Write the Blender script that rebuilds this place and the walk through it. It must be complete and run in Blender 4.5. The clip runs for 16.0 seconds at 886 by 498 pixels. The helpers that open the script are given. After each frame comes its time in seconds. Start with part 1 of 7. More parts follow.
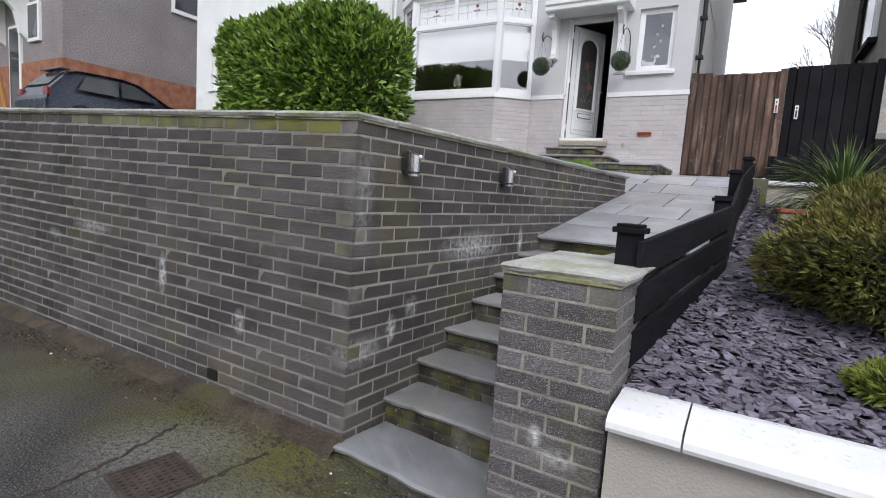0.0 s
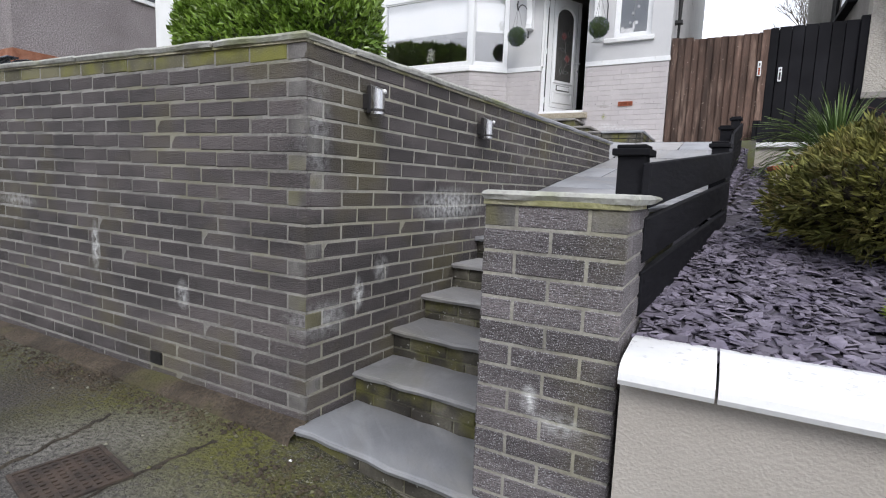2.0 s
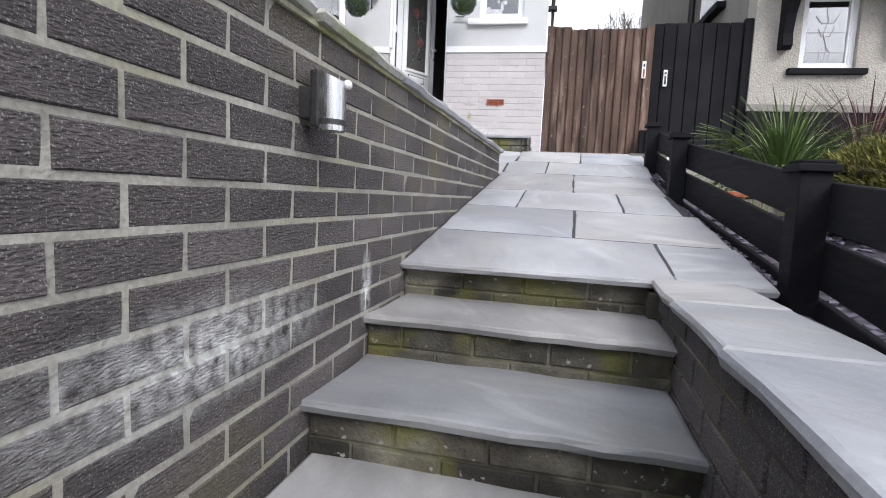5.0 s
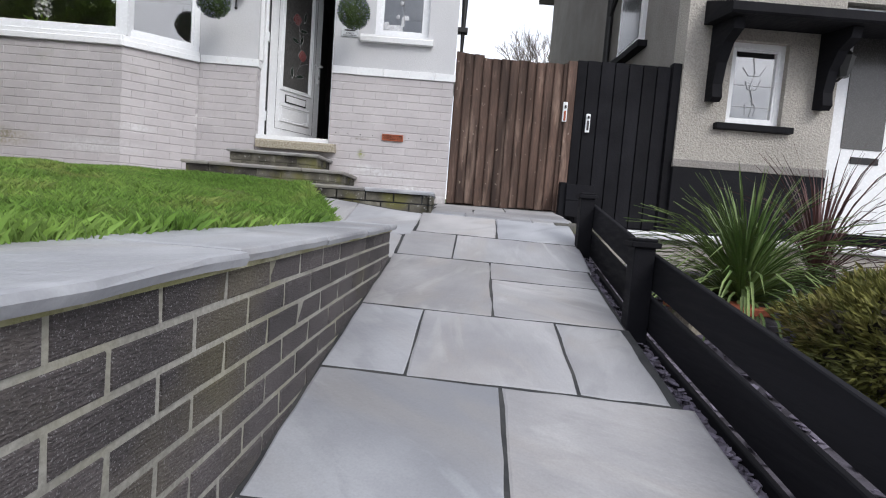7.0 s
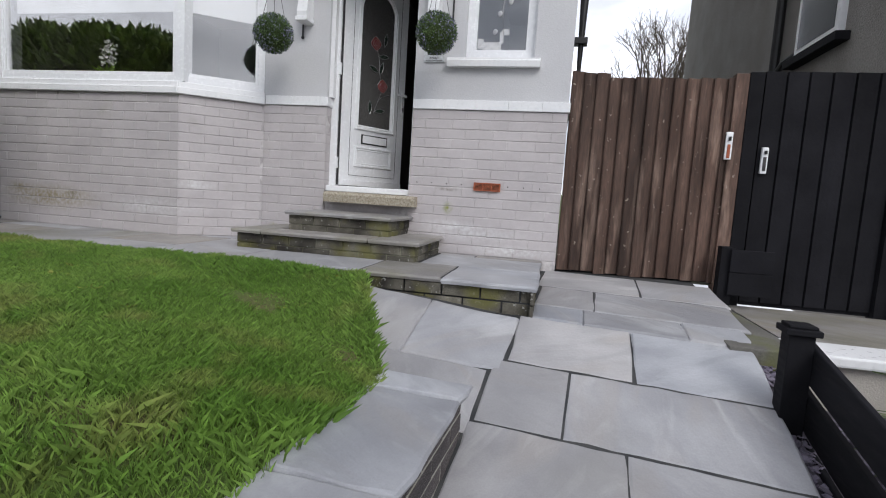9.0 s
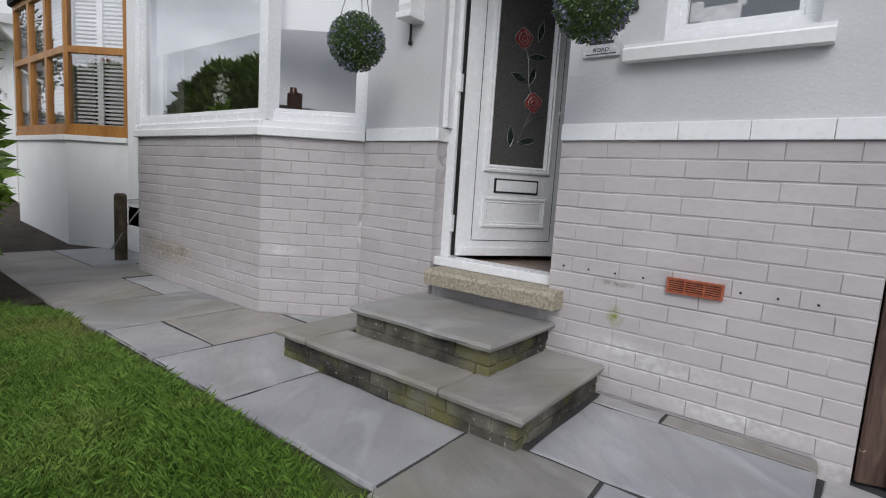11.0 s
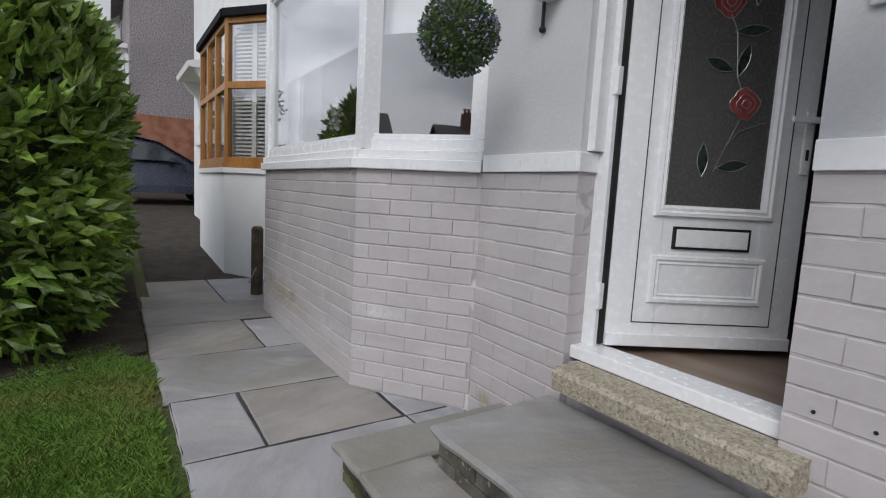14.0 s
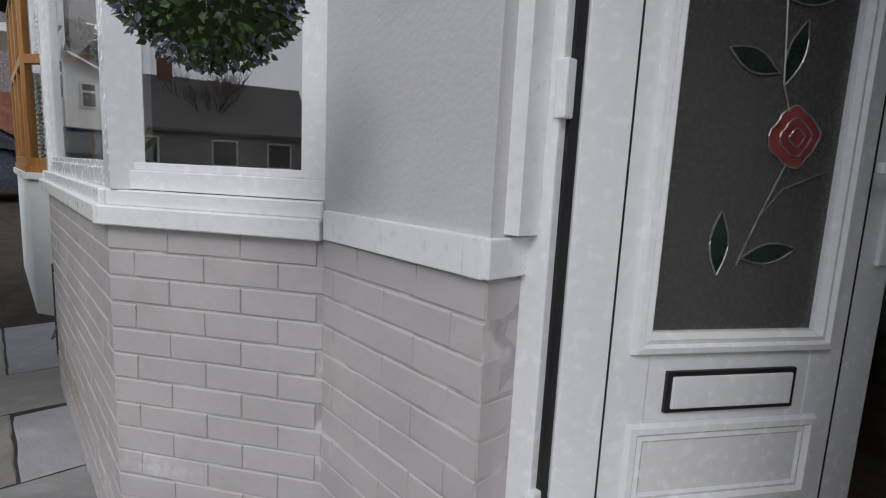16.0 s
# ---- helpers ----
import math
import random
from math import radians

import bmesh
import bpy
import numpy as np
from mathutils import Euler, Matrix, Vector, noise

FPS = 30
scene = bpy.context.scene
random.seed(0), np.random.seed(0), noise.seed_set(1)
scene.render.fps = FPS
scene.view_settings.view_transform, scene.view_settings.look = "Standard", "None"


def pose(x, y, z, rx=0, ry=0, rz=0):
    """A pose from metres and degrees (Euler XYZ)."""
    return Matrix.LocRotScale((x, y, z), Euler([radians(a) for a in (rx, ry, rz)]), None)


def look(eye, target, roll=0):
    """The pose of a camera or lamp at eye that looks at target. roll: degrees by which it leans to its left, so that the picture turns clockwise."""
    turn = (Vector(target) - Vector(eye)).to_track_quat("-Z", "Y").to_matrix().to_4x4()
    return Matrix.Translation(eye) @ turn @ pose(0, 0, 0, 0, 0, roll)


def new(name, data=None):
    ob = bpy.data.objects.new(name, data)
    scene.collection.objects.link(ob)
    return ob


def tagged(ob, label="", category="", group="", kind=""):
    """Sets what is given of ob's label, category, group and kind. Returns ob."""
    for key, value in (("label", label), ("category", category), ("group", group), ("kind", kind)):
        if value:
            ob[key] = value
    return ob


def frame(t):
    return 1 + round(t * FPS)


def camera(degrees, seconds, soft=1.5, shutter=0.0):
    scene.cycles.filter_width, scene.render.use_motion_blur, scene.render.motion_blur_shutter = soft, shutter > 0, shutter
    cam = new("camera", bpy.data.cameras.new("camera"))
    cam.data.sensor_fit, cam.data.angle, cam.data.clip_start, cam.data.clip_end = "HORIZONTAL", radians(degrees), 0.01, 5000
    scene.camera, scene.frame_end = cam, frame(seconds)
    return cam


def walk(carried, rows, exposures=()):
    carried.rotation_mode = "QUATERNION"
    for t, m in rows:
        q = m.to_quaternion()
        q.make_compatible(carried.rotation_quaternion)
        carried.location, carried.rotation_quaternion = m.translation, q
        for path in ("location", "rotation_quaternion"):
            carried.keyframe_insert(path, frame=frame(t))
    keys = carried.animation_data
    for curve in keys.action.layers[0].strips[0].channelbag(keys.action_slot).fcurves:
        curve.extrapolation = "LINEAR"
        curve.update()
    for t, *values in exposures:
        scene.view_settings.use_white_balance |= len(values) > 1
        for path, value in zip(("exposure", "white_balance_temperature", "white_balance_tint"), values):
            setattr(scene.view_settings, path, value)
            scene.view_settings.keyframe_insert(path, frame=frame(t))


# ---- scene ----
cam = camera(82.3, 16.0, 1.1)
PATH = [
    (0, (-0.152, -0.041, 1.328), (-1.161, 1.671, 1.108), 3.9),
    (0.5, (-0.178, -0.075, 1.275), (-1.133, 1.668, 1.052), 3.6),
    (1, (-0.218, 0.084, 1.072), (-1.306, 1.743, 0.819), 3.3),
    (1.5, (-0.247, 0.16, 1.028), (-1.283, 1.854, 0.788), 2.4),
    (2, (-0.276, 0.27, 1.082), (-1.219, 2.017, 0.842), 2.1),
    (2.5, (-0.378, 0.567, 1.149), (-1.61, 2.121, 0.894), 2.9),
    (3, (-0.587, 0.904, 1.216), (-2.069, 2.218, 0.942), 2.8),
    (3.5, (-0.826, 1.257, 1.276), (-2.325, 2.553, 1.004), 3.0),
    (4, (-1.026, 1.621, 1.351), (-2.417, 3.026, 1.05), 4.1),
    (4.5, (-1.186, 1.938, 1.301), (-2.177, 3.659, 1.062), 2.8),
    (5, (-1.167, 2.218, 1.269), (-1.506, 4.179, 1.066), 2.6),
    (5.2, (-1.114, 2.354, 1.322), (-1.33, 4.334, 1.137), 2.2),
    (7.3, (-1.193, 3.619, 1.888), (-1.162, 5.612, 1.731), 4.4),
    (7.5, (-1.175, 3.726, 1.953), (-1.204, 5.719, 1.792), 4.1),
    (8, (-1.161, 3.981, 2.083), (-1.363, 5.964, 1.913), 4.0),
    (8.2, (-1.139, 4.082, 2.135), (-1.384, 6.06, 1.965), 3.6),
    (10.3, (-1.312, 5.86, 2.699), (-2.151, 7.654, 2.425), 4.1),
    (10.5, (-1.277, 6.043, 2.72), (-2.223, 7.787, 2.465), 3.7),
    (11, (-1.296, 6.456, 2.84), (-2.498, 8.035, 2.593), 3.7),
    (11.5, (-1.379, 6.709, 2.986), (-2.765, 8.127, 2.728), 3.6),
    (12, (-1.298, 6.843, 3.101), (-2.884, 8.038, 2.866), 3.2),
    (12.5, (-1.262, 6.919, 3.103), (-2.903, 8.042, 2.882), 3.3),
    (13, (-1.511, 7.021, 3.067), (-3.155, 8.134, 2.827), 3.7),
    (13.5, (-1.689, 7.124, 3.027), (-3.332, 8.242, 2.799), 3.5),
    (14, (-1.804, 7.291, 2.99), (-3.464, 8.384, 2.765), 3.1),
    (14.5, (-1.96, 7.478, 3.011), (-3.641, 8.543, 2.808), 3.5),
    (15, (-2.143, 7.651, 3.026), (-3.802, 8.755, 2.851), 3.6),
    (15.5, (-2.325, 7.849, 3.06), (-3.93, 9.033, 2.918), 3.4),
    (16, (-2.529, 8.096, 3.271), (-3.997, 9.423, 2.98), 2.8),
]
EXPOSURES = [(0, 0.17), (1, 0.2), (2, 0.34), (3, 0.5), (4, 0.65), (5, 0.72), (7.3, 0.16), (9, -0.04), (11, -0.2), (14, -0.25), (15, -0.3), (16, -0.42)]
walk(cam, [(t, look(eye, target, roll)) for t, eye, target, roll in PATH], EXPOSURES)

# ---- world and sun: a bright overcast sky ----
world = bpy.data.worlds.new("overcast_sky")
scene.world = world
world.use_nodes = True
wn, wl = world.node_tree.nodes, world.node_tree.links
wn.clear()
sky = wn.new("ShaderNodeTexSky")
sky.sky_type, sky.sun_disc = "NISHITA", False
sky.sun_elevation, sky.sun_rotation = radians(40), radians(146)
cloud = wn.new("ShaderNodeTexNoise")
cloud.inputs["Scale"].default_value, cloud.inputs["Detail"].default_value = 2.6, 7
wc = wn.new("ShaderNodeTexCoord")
wm = wn.new("ShaderNodeMapping")
wm.inputs["Scale"].default_value = (1, 1, 2.6)
ramp = wn.new("ShaderNodeValToRGB")
ramp.color_ramp.elements[0].position, ramp.color_ramp.elements[1].position = 0.36, 0.6
ramp.color_ramp.elements[0].color, ramp.color_ramp.elements[1].color = (4.6, 4.85, 5.5, 1), (11.4, 11.6, 12.55, 1)
mixw = wn.new("ShaderNodeMixRGB")
mixw.inputs[0].default_value = 0.86
bg = wn.new("ShaderNodeBackground")
bg.inputs["Strength"].default_value = 0.135
wo = wn.new("ShaderNodeOutputWorld")
wl.new(wc.outputs["Generated"], wm.inputs[0])
wl.new(wm.outputs[0], cloud.inputs["Vector"])
wl.new(cloud.outputs["Fac"], ramp.inputs[0])
wl.new(sky.outputs[0], mixw.inputs[1])
wl.new(ramp.outputs[0], mixw.inputs[2])
wl.new(mixw.outputs[0], bg.inputs[0])
wl.new(bg.outputs[0], wo.inputs[0])
sun_data = bpy.data.lights.new("sun", "SUN")
sun_data.energy, sun_data.angle, sun_data.color = 1.45, radians(25), (1.0, 0.98, 0.965)
sun = new("sun", sun_data)
sun.matrix_world = look((8, -12, 12), (0, 0, 0))

# ---- materials ----
def nodes_of(name):
    m = bpy.data.materials.new(name)
    m.use_nodes = True
    nt = m.node_tree
    return m, nt.nodes, nt.links, nt.nodes["Principled BSDF"]


def noise_fac(n, l, vec, scale, detail=4, lo=0.35, hi=0.65):
    t = n.new("ShaderNodeTexNoise")
    t.inputs["Scale"].default_value, t.inputs["Detail"].default_value = scale, detail
    l.new(vec, t.inputs["Vector"])
    r = n.new("ShaderNodeMapRange")
    r.inputs[1].default_value, r.inputs[2].default_value = lo, hi
    l.new(t.outputs["Fac"], r.inputs[0])
    return r.outputs[0]


def mixc(n, l, fac, a, b):
    x = n.new("ShaderNodeMixRGB")
    for i, v in enumerate((fac, a, b)):
        if isinstance(v, (int, float)):
            x.inputs[i].default_value = v
        elif isinstance(v, tuple):
            x.inputs[i].default_value = (*v[:3], 1)
        else:
            l.new(v, x.inputs[i])
    return x.outputs[0]


def math2(n, l, op, a, b):
    x = n.new("ShaderNodeMath")
    x.operation = op
    for i, v in enumerate((a, b)):
        if isinstance(v, (int, float)):
            x.inputs[i].default_value = v
        else:
            l.new(v, x.inputs[i])
    return x.outputs[0]


def surf(name, a, b, scale=6.0, rough=0.8, bump=0.3, bscale=60.0, metal=0.0, vary=0.0, speck=None, moss=None, bloom=None, island=False, stretch=None, spec=0.4, bdist=0.004, third=None, grain=0.2):
    """A surface: two tones at a large scale, grain and bump at a small one; speck, moss and bloom add stains; vary shifts piece by piece."""
    m, n, l, p = nodes_of(name)
    pos = n.new("ShaderNodeNewGeometry").outputs["Position"]
    if stretch:
        mp = n.new("ShaderNodeMapping")
        mp.inputs["Scale"].default_value = stretch
        l.new(pos, mp.inputs[0])
        pos2 = mp.outputs[0]
    else:
        pos2 = pos
    col = mixc(n, l, noise_fac(n, l, pos2, scale), a, b)
    if third:
        col = mixc(n, l, math2(n, l, "MULTIPLY", noise_fac(n, l, pos2, third[1], 5, third[2], third[3]), third[4]), col, third[0])
    fine = noise_fac(n, l, pos2, bscale, 3, 0.3, 0.7)
    shade = mixc(n, l, fine, (1 - grain,) * 3, (1 + grain * 0.8,) * 3)
    mul = n.new("ShaderNodeMixRGB")
    mul.blend_type, mul.inputs[0].default_value = "MULTIPLY", 1
    l.new(col, mul.inputs[1]), l.new(shade, mul.inputs[2])
    col = mul.outputs[0]
    if vary:
        rnd = n.new("ShaderNodeNewGeometry").outputs["Random Per Island"] if island else n.new("ShaderNodeObjectInfo").outputs["Random"]
        hs = n.new("ShaderNodeHueSaturation")
        l.new(math2(n, l, "MULTIPLY_ADD", rnd, 2 * vary), hs.inputs["Value"])
        hs.inputs["Value"].links[0].from_node.inputs[2].default_value = 1 - vary
        l.new(col, hs.inputs["Color"])
        col = hs.outputs[0]
    if speck:
        col = mixc(n, l, math2(n, l, "MULTIPLY", noise_fac(n, l, pos, speck[1], 2, speck[2], speck[2] + 0.06), speck[3]), col, speck[0])
    if moss:
        col = mixc(n, l, math2(n, l, "MULTIPLY", noise_fac(n, l, pos, moss[1], 6, moss[2], moss[2] + 0.14), moss[3]), col, moss[0])
    for (cx, cy, cz, rx, rz, amt, *tone) in bloom or ():
        off = n.new("ShaderNodeVectorMath")
        off.operation = "SUBTRACT"
        l.new(pos, off.inputs[0])
        off.inputs[1].default_value = (cx, cy, cz)
        sc = n.new("ShaderNodeVectorMath")
        sc.operation = "MULTIPLY"
        l.new(off.outputs[0], sc.inputs[0])
        sc.inputs[1].default_value = (1 / rx, 1 / rx, 1 / rz)
        ln = n.new("ShaderNodeVectorMath")
        ln.operation = "LENGTH"
        l.new(sc.outputs[0], ln.inputs[0])
        fall = n.new("ShaderNodeMapRange")
        fall.inputs[1].default_value, fall.inputs[2].default_value, fall.inputs[3].default_value, fall.inputs[4].default_value = 0.1, 1.0, 1.0, 0.0
        l.new(ln.outputs["Value"], fall.inputs[0])
        f = math2(n, l, "MULTIPLY", fall.outputs[0], noise_fac(n, l, pos, 38, 5, 0.3, 0.62))
        col = mixc(n, l, math2(n, l, "MULTIPLY", f, amt), col, tone[0] if tone else (0.72, 0.73, 0.73))
    l.new(col, p.inputs["Base Color"])
    rr = n.new("ShaderNodeMapRange")
    rr.inputs[3].default_value, rr.inputs[4].default_value = max(0.03, rough - 0.1), min(1, rough + 0.1)
    l.new(fine, rr.inputs[0])
    l.new(rr.outputs[0], p.inputs["Roughness"])
    p.inputs["Metallic"].default_value = metal
    p.inputs["Specular IOR Level"].default_value = spec
    if bump:
        bn = n.new("ShaderNodeBump")
        bn.inputs["Strength"].default_value, bn.inputs["Distance"].default_value = bump, bdist
        l.new(noise_fac(n, l, pos2, bscale, 6, 0.2, 0.8), bn.inputs["Height"])
        l.new(bn.outputs[0], p.inputs["Normal"])
    return m


def flag_mat(name, a, b, vein, warm, stain):
    """Riven sandstone: each flag has its own drift of pale veins, a warmer or cooler cast and dull stains."""
    m, n, l, p = nodes_of(name)
    pos = n.new("ShaderNodeNewGeometry").outputs["Position"]
    rnd = n.new("ShaderNodeObjectInfo").outputs["Random"]
    turn, shift = n.new("ShaderNodeCombineXYZ"), n.new("ShaderNodeCombineXYZ")
    l.new(math2(n, l, "MULTIPLY", rnd, 6.283), turn.inputs[2])
    l.new(math2(n, l, "MULTIPLY", rnd, 47.0), shift.inputs[0])
    l.new(math2(n, l, "MULTIPLY", rnd, 91.0), shift.inputs[1])
    mp = n.new("ShaderNodeMapping")
    l.new(pos, mp.inputs[0]), l.new(shift.outputs[0], mp.inputs["Location"]), l.new(turn.outputs[0], mp.inputs["Rotation"])
    st = n.new("ShaderNodeMapping")
    st.inputs["Scale"].default_value = (1.0, 2.6, 1.0)
    l.new(mp.outputs[0], st.inputs[0])
    col = mixc(n, l, noise_fac(n, l, mp.outputs[0], 2.0, 6), a, b)
    for tone, sc, lo, hi, amt in ((warm, 1.1, 0.5, 0.68, 0.5), (vein, 1.5, 0.55, 0.7, 0.5), (a, 2.4, 0.54, 0.68, 0.45)):
        t = n.new("ShaderNodeTexNoise")
        t.inputs["Scale"].default_value, t.inputs["Detail"].default_value, t.inputs["Distortion"].default_value = sc, 6, 1.4
        l.new(st.outputs[0], t.inputs["Vector"])
        r = n.new("ShaderNodeMapRange")
        r.inputs[1].default_value, r.inputs[2].default_value, r.inputs[4].default_value = lo, hi, amt
        l.new(t.outputs["Fac"], r.inputs[0])
        col = mixc(n, l, r.outputs[0], col, tone)
    hs = n.new("ShaderNodeHueSaturation")
    l.new(math2(n, l, "MULTIPLY_ADD", rnd, 0.24), hs.inputs["Value"])
    hs.inputs["Value"].links[0].from_node.inputs[2].default_value = 0.88
    l.new(col, hs.inputs["Color"])
    col = hs.outputs[0]
    tint = mixc(n, l, math2(n, l, "FRACT", math2(n, l, "MULTIPLY", rnd, 7.3), 0.0), (1.03, 1.0, 0.965), (0.975, 1.0, 1.03))
    fine = noise_fac(n, l, pos, 150, 3, 0.3, 0.7)
    for q in (tint, mixc(n, l, fine, (0.93,) * 3, (1.06,) * 3)):
        mul = n.new("ShaderNodeMixRGB")
        mul.blend_type, mul.inputs[0].default_value = "MULTIPLY", 1
        l.new(col, mul.inputs[1]), l.new(q, mul.inputs[2])
        col = mul.outputs[0]
    col = mixc(n, l, math2(n, l, "MULTIPLY", noise_fac(n, l, pos, stain[1], 6, stain[2], stain[2] + 0.16), stain[3]), col, stain[0])
    l.new(col, p.inputs["Base Color"])
    rr = n.new("ShaderNodeMapRange")
    rr.inputs[3].default_value, rr.inputs[4].default_value = 0.42, 0.66
    l.new(fine, rr.inputs[0]), l.new(rr.outputs[0], p.inputs["Roughness"])
    hgt = math2(n, l, "ADD", math2(n, l, "MULTIPLY", noise_fac(n, l, st.outputs[0], 5.0, 6, 0.2, 0.8), 1.6), math2(n, l, "MULTIPLY", noise_fac(n, l, pos, 60, 4, 0.2, 0.8), 0.35))
    bn = n.new("ShaderNodeBump")
    bn.inputs["Strength"].default_value, bn.inputs["Distance"].default_value = 0.5, 0.006
    l.new(hgt, bn.inputs["Height"]), l.new(bn.outputs[0], p.inputs["Normal"])
    return m


def glass(name, tint=(1, 1, 1), rough=0.0):
    m, n, l, p = nodes_of(name)
    n.remove(p)
    lw = n.new("ShaderNodeLayerWeight")
    lw.inputs[0].default_value = 0.5
    fr = n.new("ShaderNodeMapRange")
    fr.inputs[1].default_value, fr.inputs[2].default_value, fr.inputs[3].default_value, fr.inputs[4].default_value = 0.0, 1.0, 0.16, 0.55
    l.new(lw.outputs["Facing"], fr.inputs[0])
    tr, gl, mx = n.new("ShaderNodeBsdfTransparent"), n.new("ShaderNodeBsdfGlossy"), n.new("ShaderNodeMixShader")
    tr.inputs[0].default_value = (*tint, 1)
    gl.inputs["Roughness"].default_value = rough
    l.new(fr.outputs[0], mx.inputs[0]), l.new(tr.outputs[0], mx.inputs[1]), l.new(gl.outputs[0], mx.inputs[2])
    l.new(mx.outputs[0], n["Material Output"].inputs[0])
    return m


A4 = radians(4)
def gp(u, v, z=0.0):
    """Garden-path coordinates (u across from the retaining wall, v up the path) to the world."""
    return Vector((-1.79 + math.cos(A4) * u + math.sin(A4) * v, 1.86 - math.sin(A4) * u + math.cos(A4) * v, z))


GP = pose(-1.79, 1.86, 0, 0, 0, -4)
def gb(v, z, rx, rz, amt):
    q = gp(0, v)
    return (q.x, q.y, z, rx, rz, amt)


BLOOM = [(-3.4, 1.86, 0.68, 0.05, 0.16, 0.95), (-2.62, 1.86, 0.5, 0.06, 0.09, 0.6), (-4.3, 1.86, 0.9, 0.3, 0.06, 0.4), (-4.9, 1.86, 0.8, 0.12, 0.05, 0.4), gb(0.33, 0.56, 0.05, 0.09, 1.0), gb(0.1, 0.48, 0.2, 0.1, 0.5),
         gb(0.5, 0.66, 0.07, 0.08, 0.5), gb(1.15, 0.98, 0.45, 0.12, 0.75), gb(1.85, 0.98, 0.05, 0.13, 0.95), gb(0.06, 1.28, 0.1, 0.3, 0.3), (-0.755, 1.77, 0.42, 0.035, 0.06, 1.0), (-0.66, 1.77, 0.36, 0.1, 0.05, 0.6)]
DRAG = (0.55, 0.55, 1.6)
M_BRICK = surf("dark_concrete_brick", (0.053, 0.047, 0.048), (0.103, 0.09, 0.09), 3.5, 0.9, 1.0, 150, vary=0.24, speck=((0.42, 0.41, 0.42), 300, 0.6, 0.38), moss=((0.13, 0.115, 0.055), 1.6, 0.52, 0.45), bloom=BLOOM, stretch=DRAG, grain=0.38, bdist=0.005)
# The same brick darkened: the front wall's weaker light is put into its colour.
M_BRICKSHADE = surf("concrete_brick_far_shaded", (0.037, 0.033, 0.033), (0.073, 0.064, 0.063), 3.5, 0.9, 1.0, 150, vary=0.24, island=True, speck=((0.42, 0.41, 0.42), 300, 0.6, 0.38), moss=((0.12, 0.11, 0.05), 2.2, 0.6, 0.3), bloom=BLOOM[:4], stretch=DRAG, grain=0.38, bdist=0.005)
M_TOPBRICK = surf("mossy_top_brick", (0.085, 0.08, 0.065), (0.16, 0.15, 0.09), 5, 0.9, 0.7, 120, vary=0.25, moss=((0.2, 0.2, 0.04), 3.0, 0.46, 0.8), speck=((0.42, 0.42, 0.4), 150, 0.62, 0.4))
M_MORTAR = surf("mortar", (0.23, 0.222, 0.195), (0.34, 0.33, 0.295), 5, 0.95, 0.6, 90, moss=((0.3, 0.285, 0.17), 3, 0.5, 0.35), bloom=BLOOM)
# Front wall mortar, a darker tone than the side wall's.
M_FRONTMORT = surf("front_mortar", (0.175, 0.17, 0.158), (0.285, 0.277, 0.258), 5, 0.95, 0.6, 90, moss=((0.2, 0.19, 0.1), 3, 0.52, 0.5), bloom=BLOOM[:4])
M_PIERBRICK = surf("grey_pier_brick", (0.092, 0.083, 0.087), (0.162, 0.145, 0.15), 4, 0.9, 1.0, 140, vary=0.25, speck=((0.5, 0.5, 0.52), 260, 0.58, 0.6), moss=((0.12, 0.11, 0.06), 3, 0.55, 0.4), bloom=BLOOM[-2:], stretch=DRAG, grain=0.4, bdist=0.005)
M_BED = surf("coping_bed_mortar", (0.36, 0.34, 0.24), (0.5, 0.47, 0.36), 9, 0.95, 0.8, 70, moss=((0.2, 0.2, 0.06), 4, 0.48, 0.7), bdist=0.006)
M_STEPBRICK = surf("algae_step_brick", (0.06, 0.055, 0.044), (0.165, 0.155, 0.125), 7, 0.9, 0.8, 110, vary=0.45, moss=((0.135, 0.13, 0.035), 4, 0.5, 0.75), speck=((0.5, 0.5, 0.48), 45, 0.66, 0.5), third=((0.022, 0.019, 0.016), 2.4, 0.44, 0.58, 0.85))
M_PALEBRICK = surf("pale_corner_brick", (0.11, 0.104, 0.1), (0.21, 0.2, 0.192), 7, 0.9, 0.7, 150, vary=0.3, moss=((0.16, 0.15, 0.06), 4, 0.5, 0.5), third=((0.09, 0.085, 0.08), 9, 0.5, 0.65, 0.6))
M_STEPMORT = surf("step_mortar", (0.15, 0.145, 0.1), (0.3, 0.295, 0.23), 7, 0.95, 0.5, 90, moss=((0.12, 0.12, 0.035), 4, 0.46, 0.8), third=((0.035, 0.03, 0.024), 2.4, 0.44, 0.58, 0.85))
M_FLAG = flag_mat("grey_sandstone_flag", (0.255, 0.258, 0.275), (0.385, 0.388, 0.405), (0.5, 0.505, 0.52), (0.32, 0.3, 0.285), ((0.23, 0.225, 0.2), 1.3, 0.6, 0.3))
M_FLAGW = flag_mat("worn_sandstone_flag", (0.215, 0.207, 0.2), (0.335, 0.322, 0.31), (0.41, 0.395, 0.375), (0.26, 0.235, 0.18), ((0.17, 0.163, 0.11), 1.6, 0.5, 0.55))
M_TREAD = flag_mat("grey_step_tread", (0.185, 0.185, 0.192), (0.295, 0.295, 0.302), (0.4, 0.4, 0.405), (0.25, 0.235, 0.21), ((0.17, 0.165, 0.12), 1.8, 0.55, 0.45))
M_JOINT = surf("dark_joint", (0.03, 0.032, 0.035), (0.06, 0.06, 0.06), 8, 0.9, 0.3, 80)
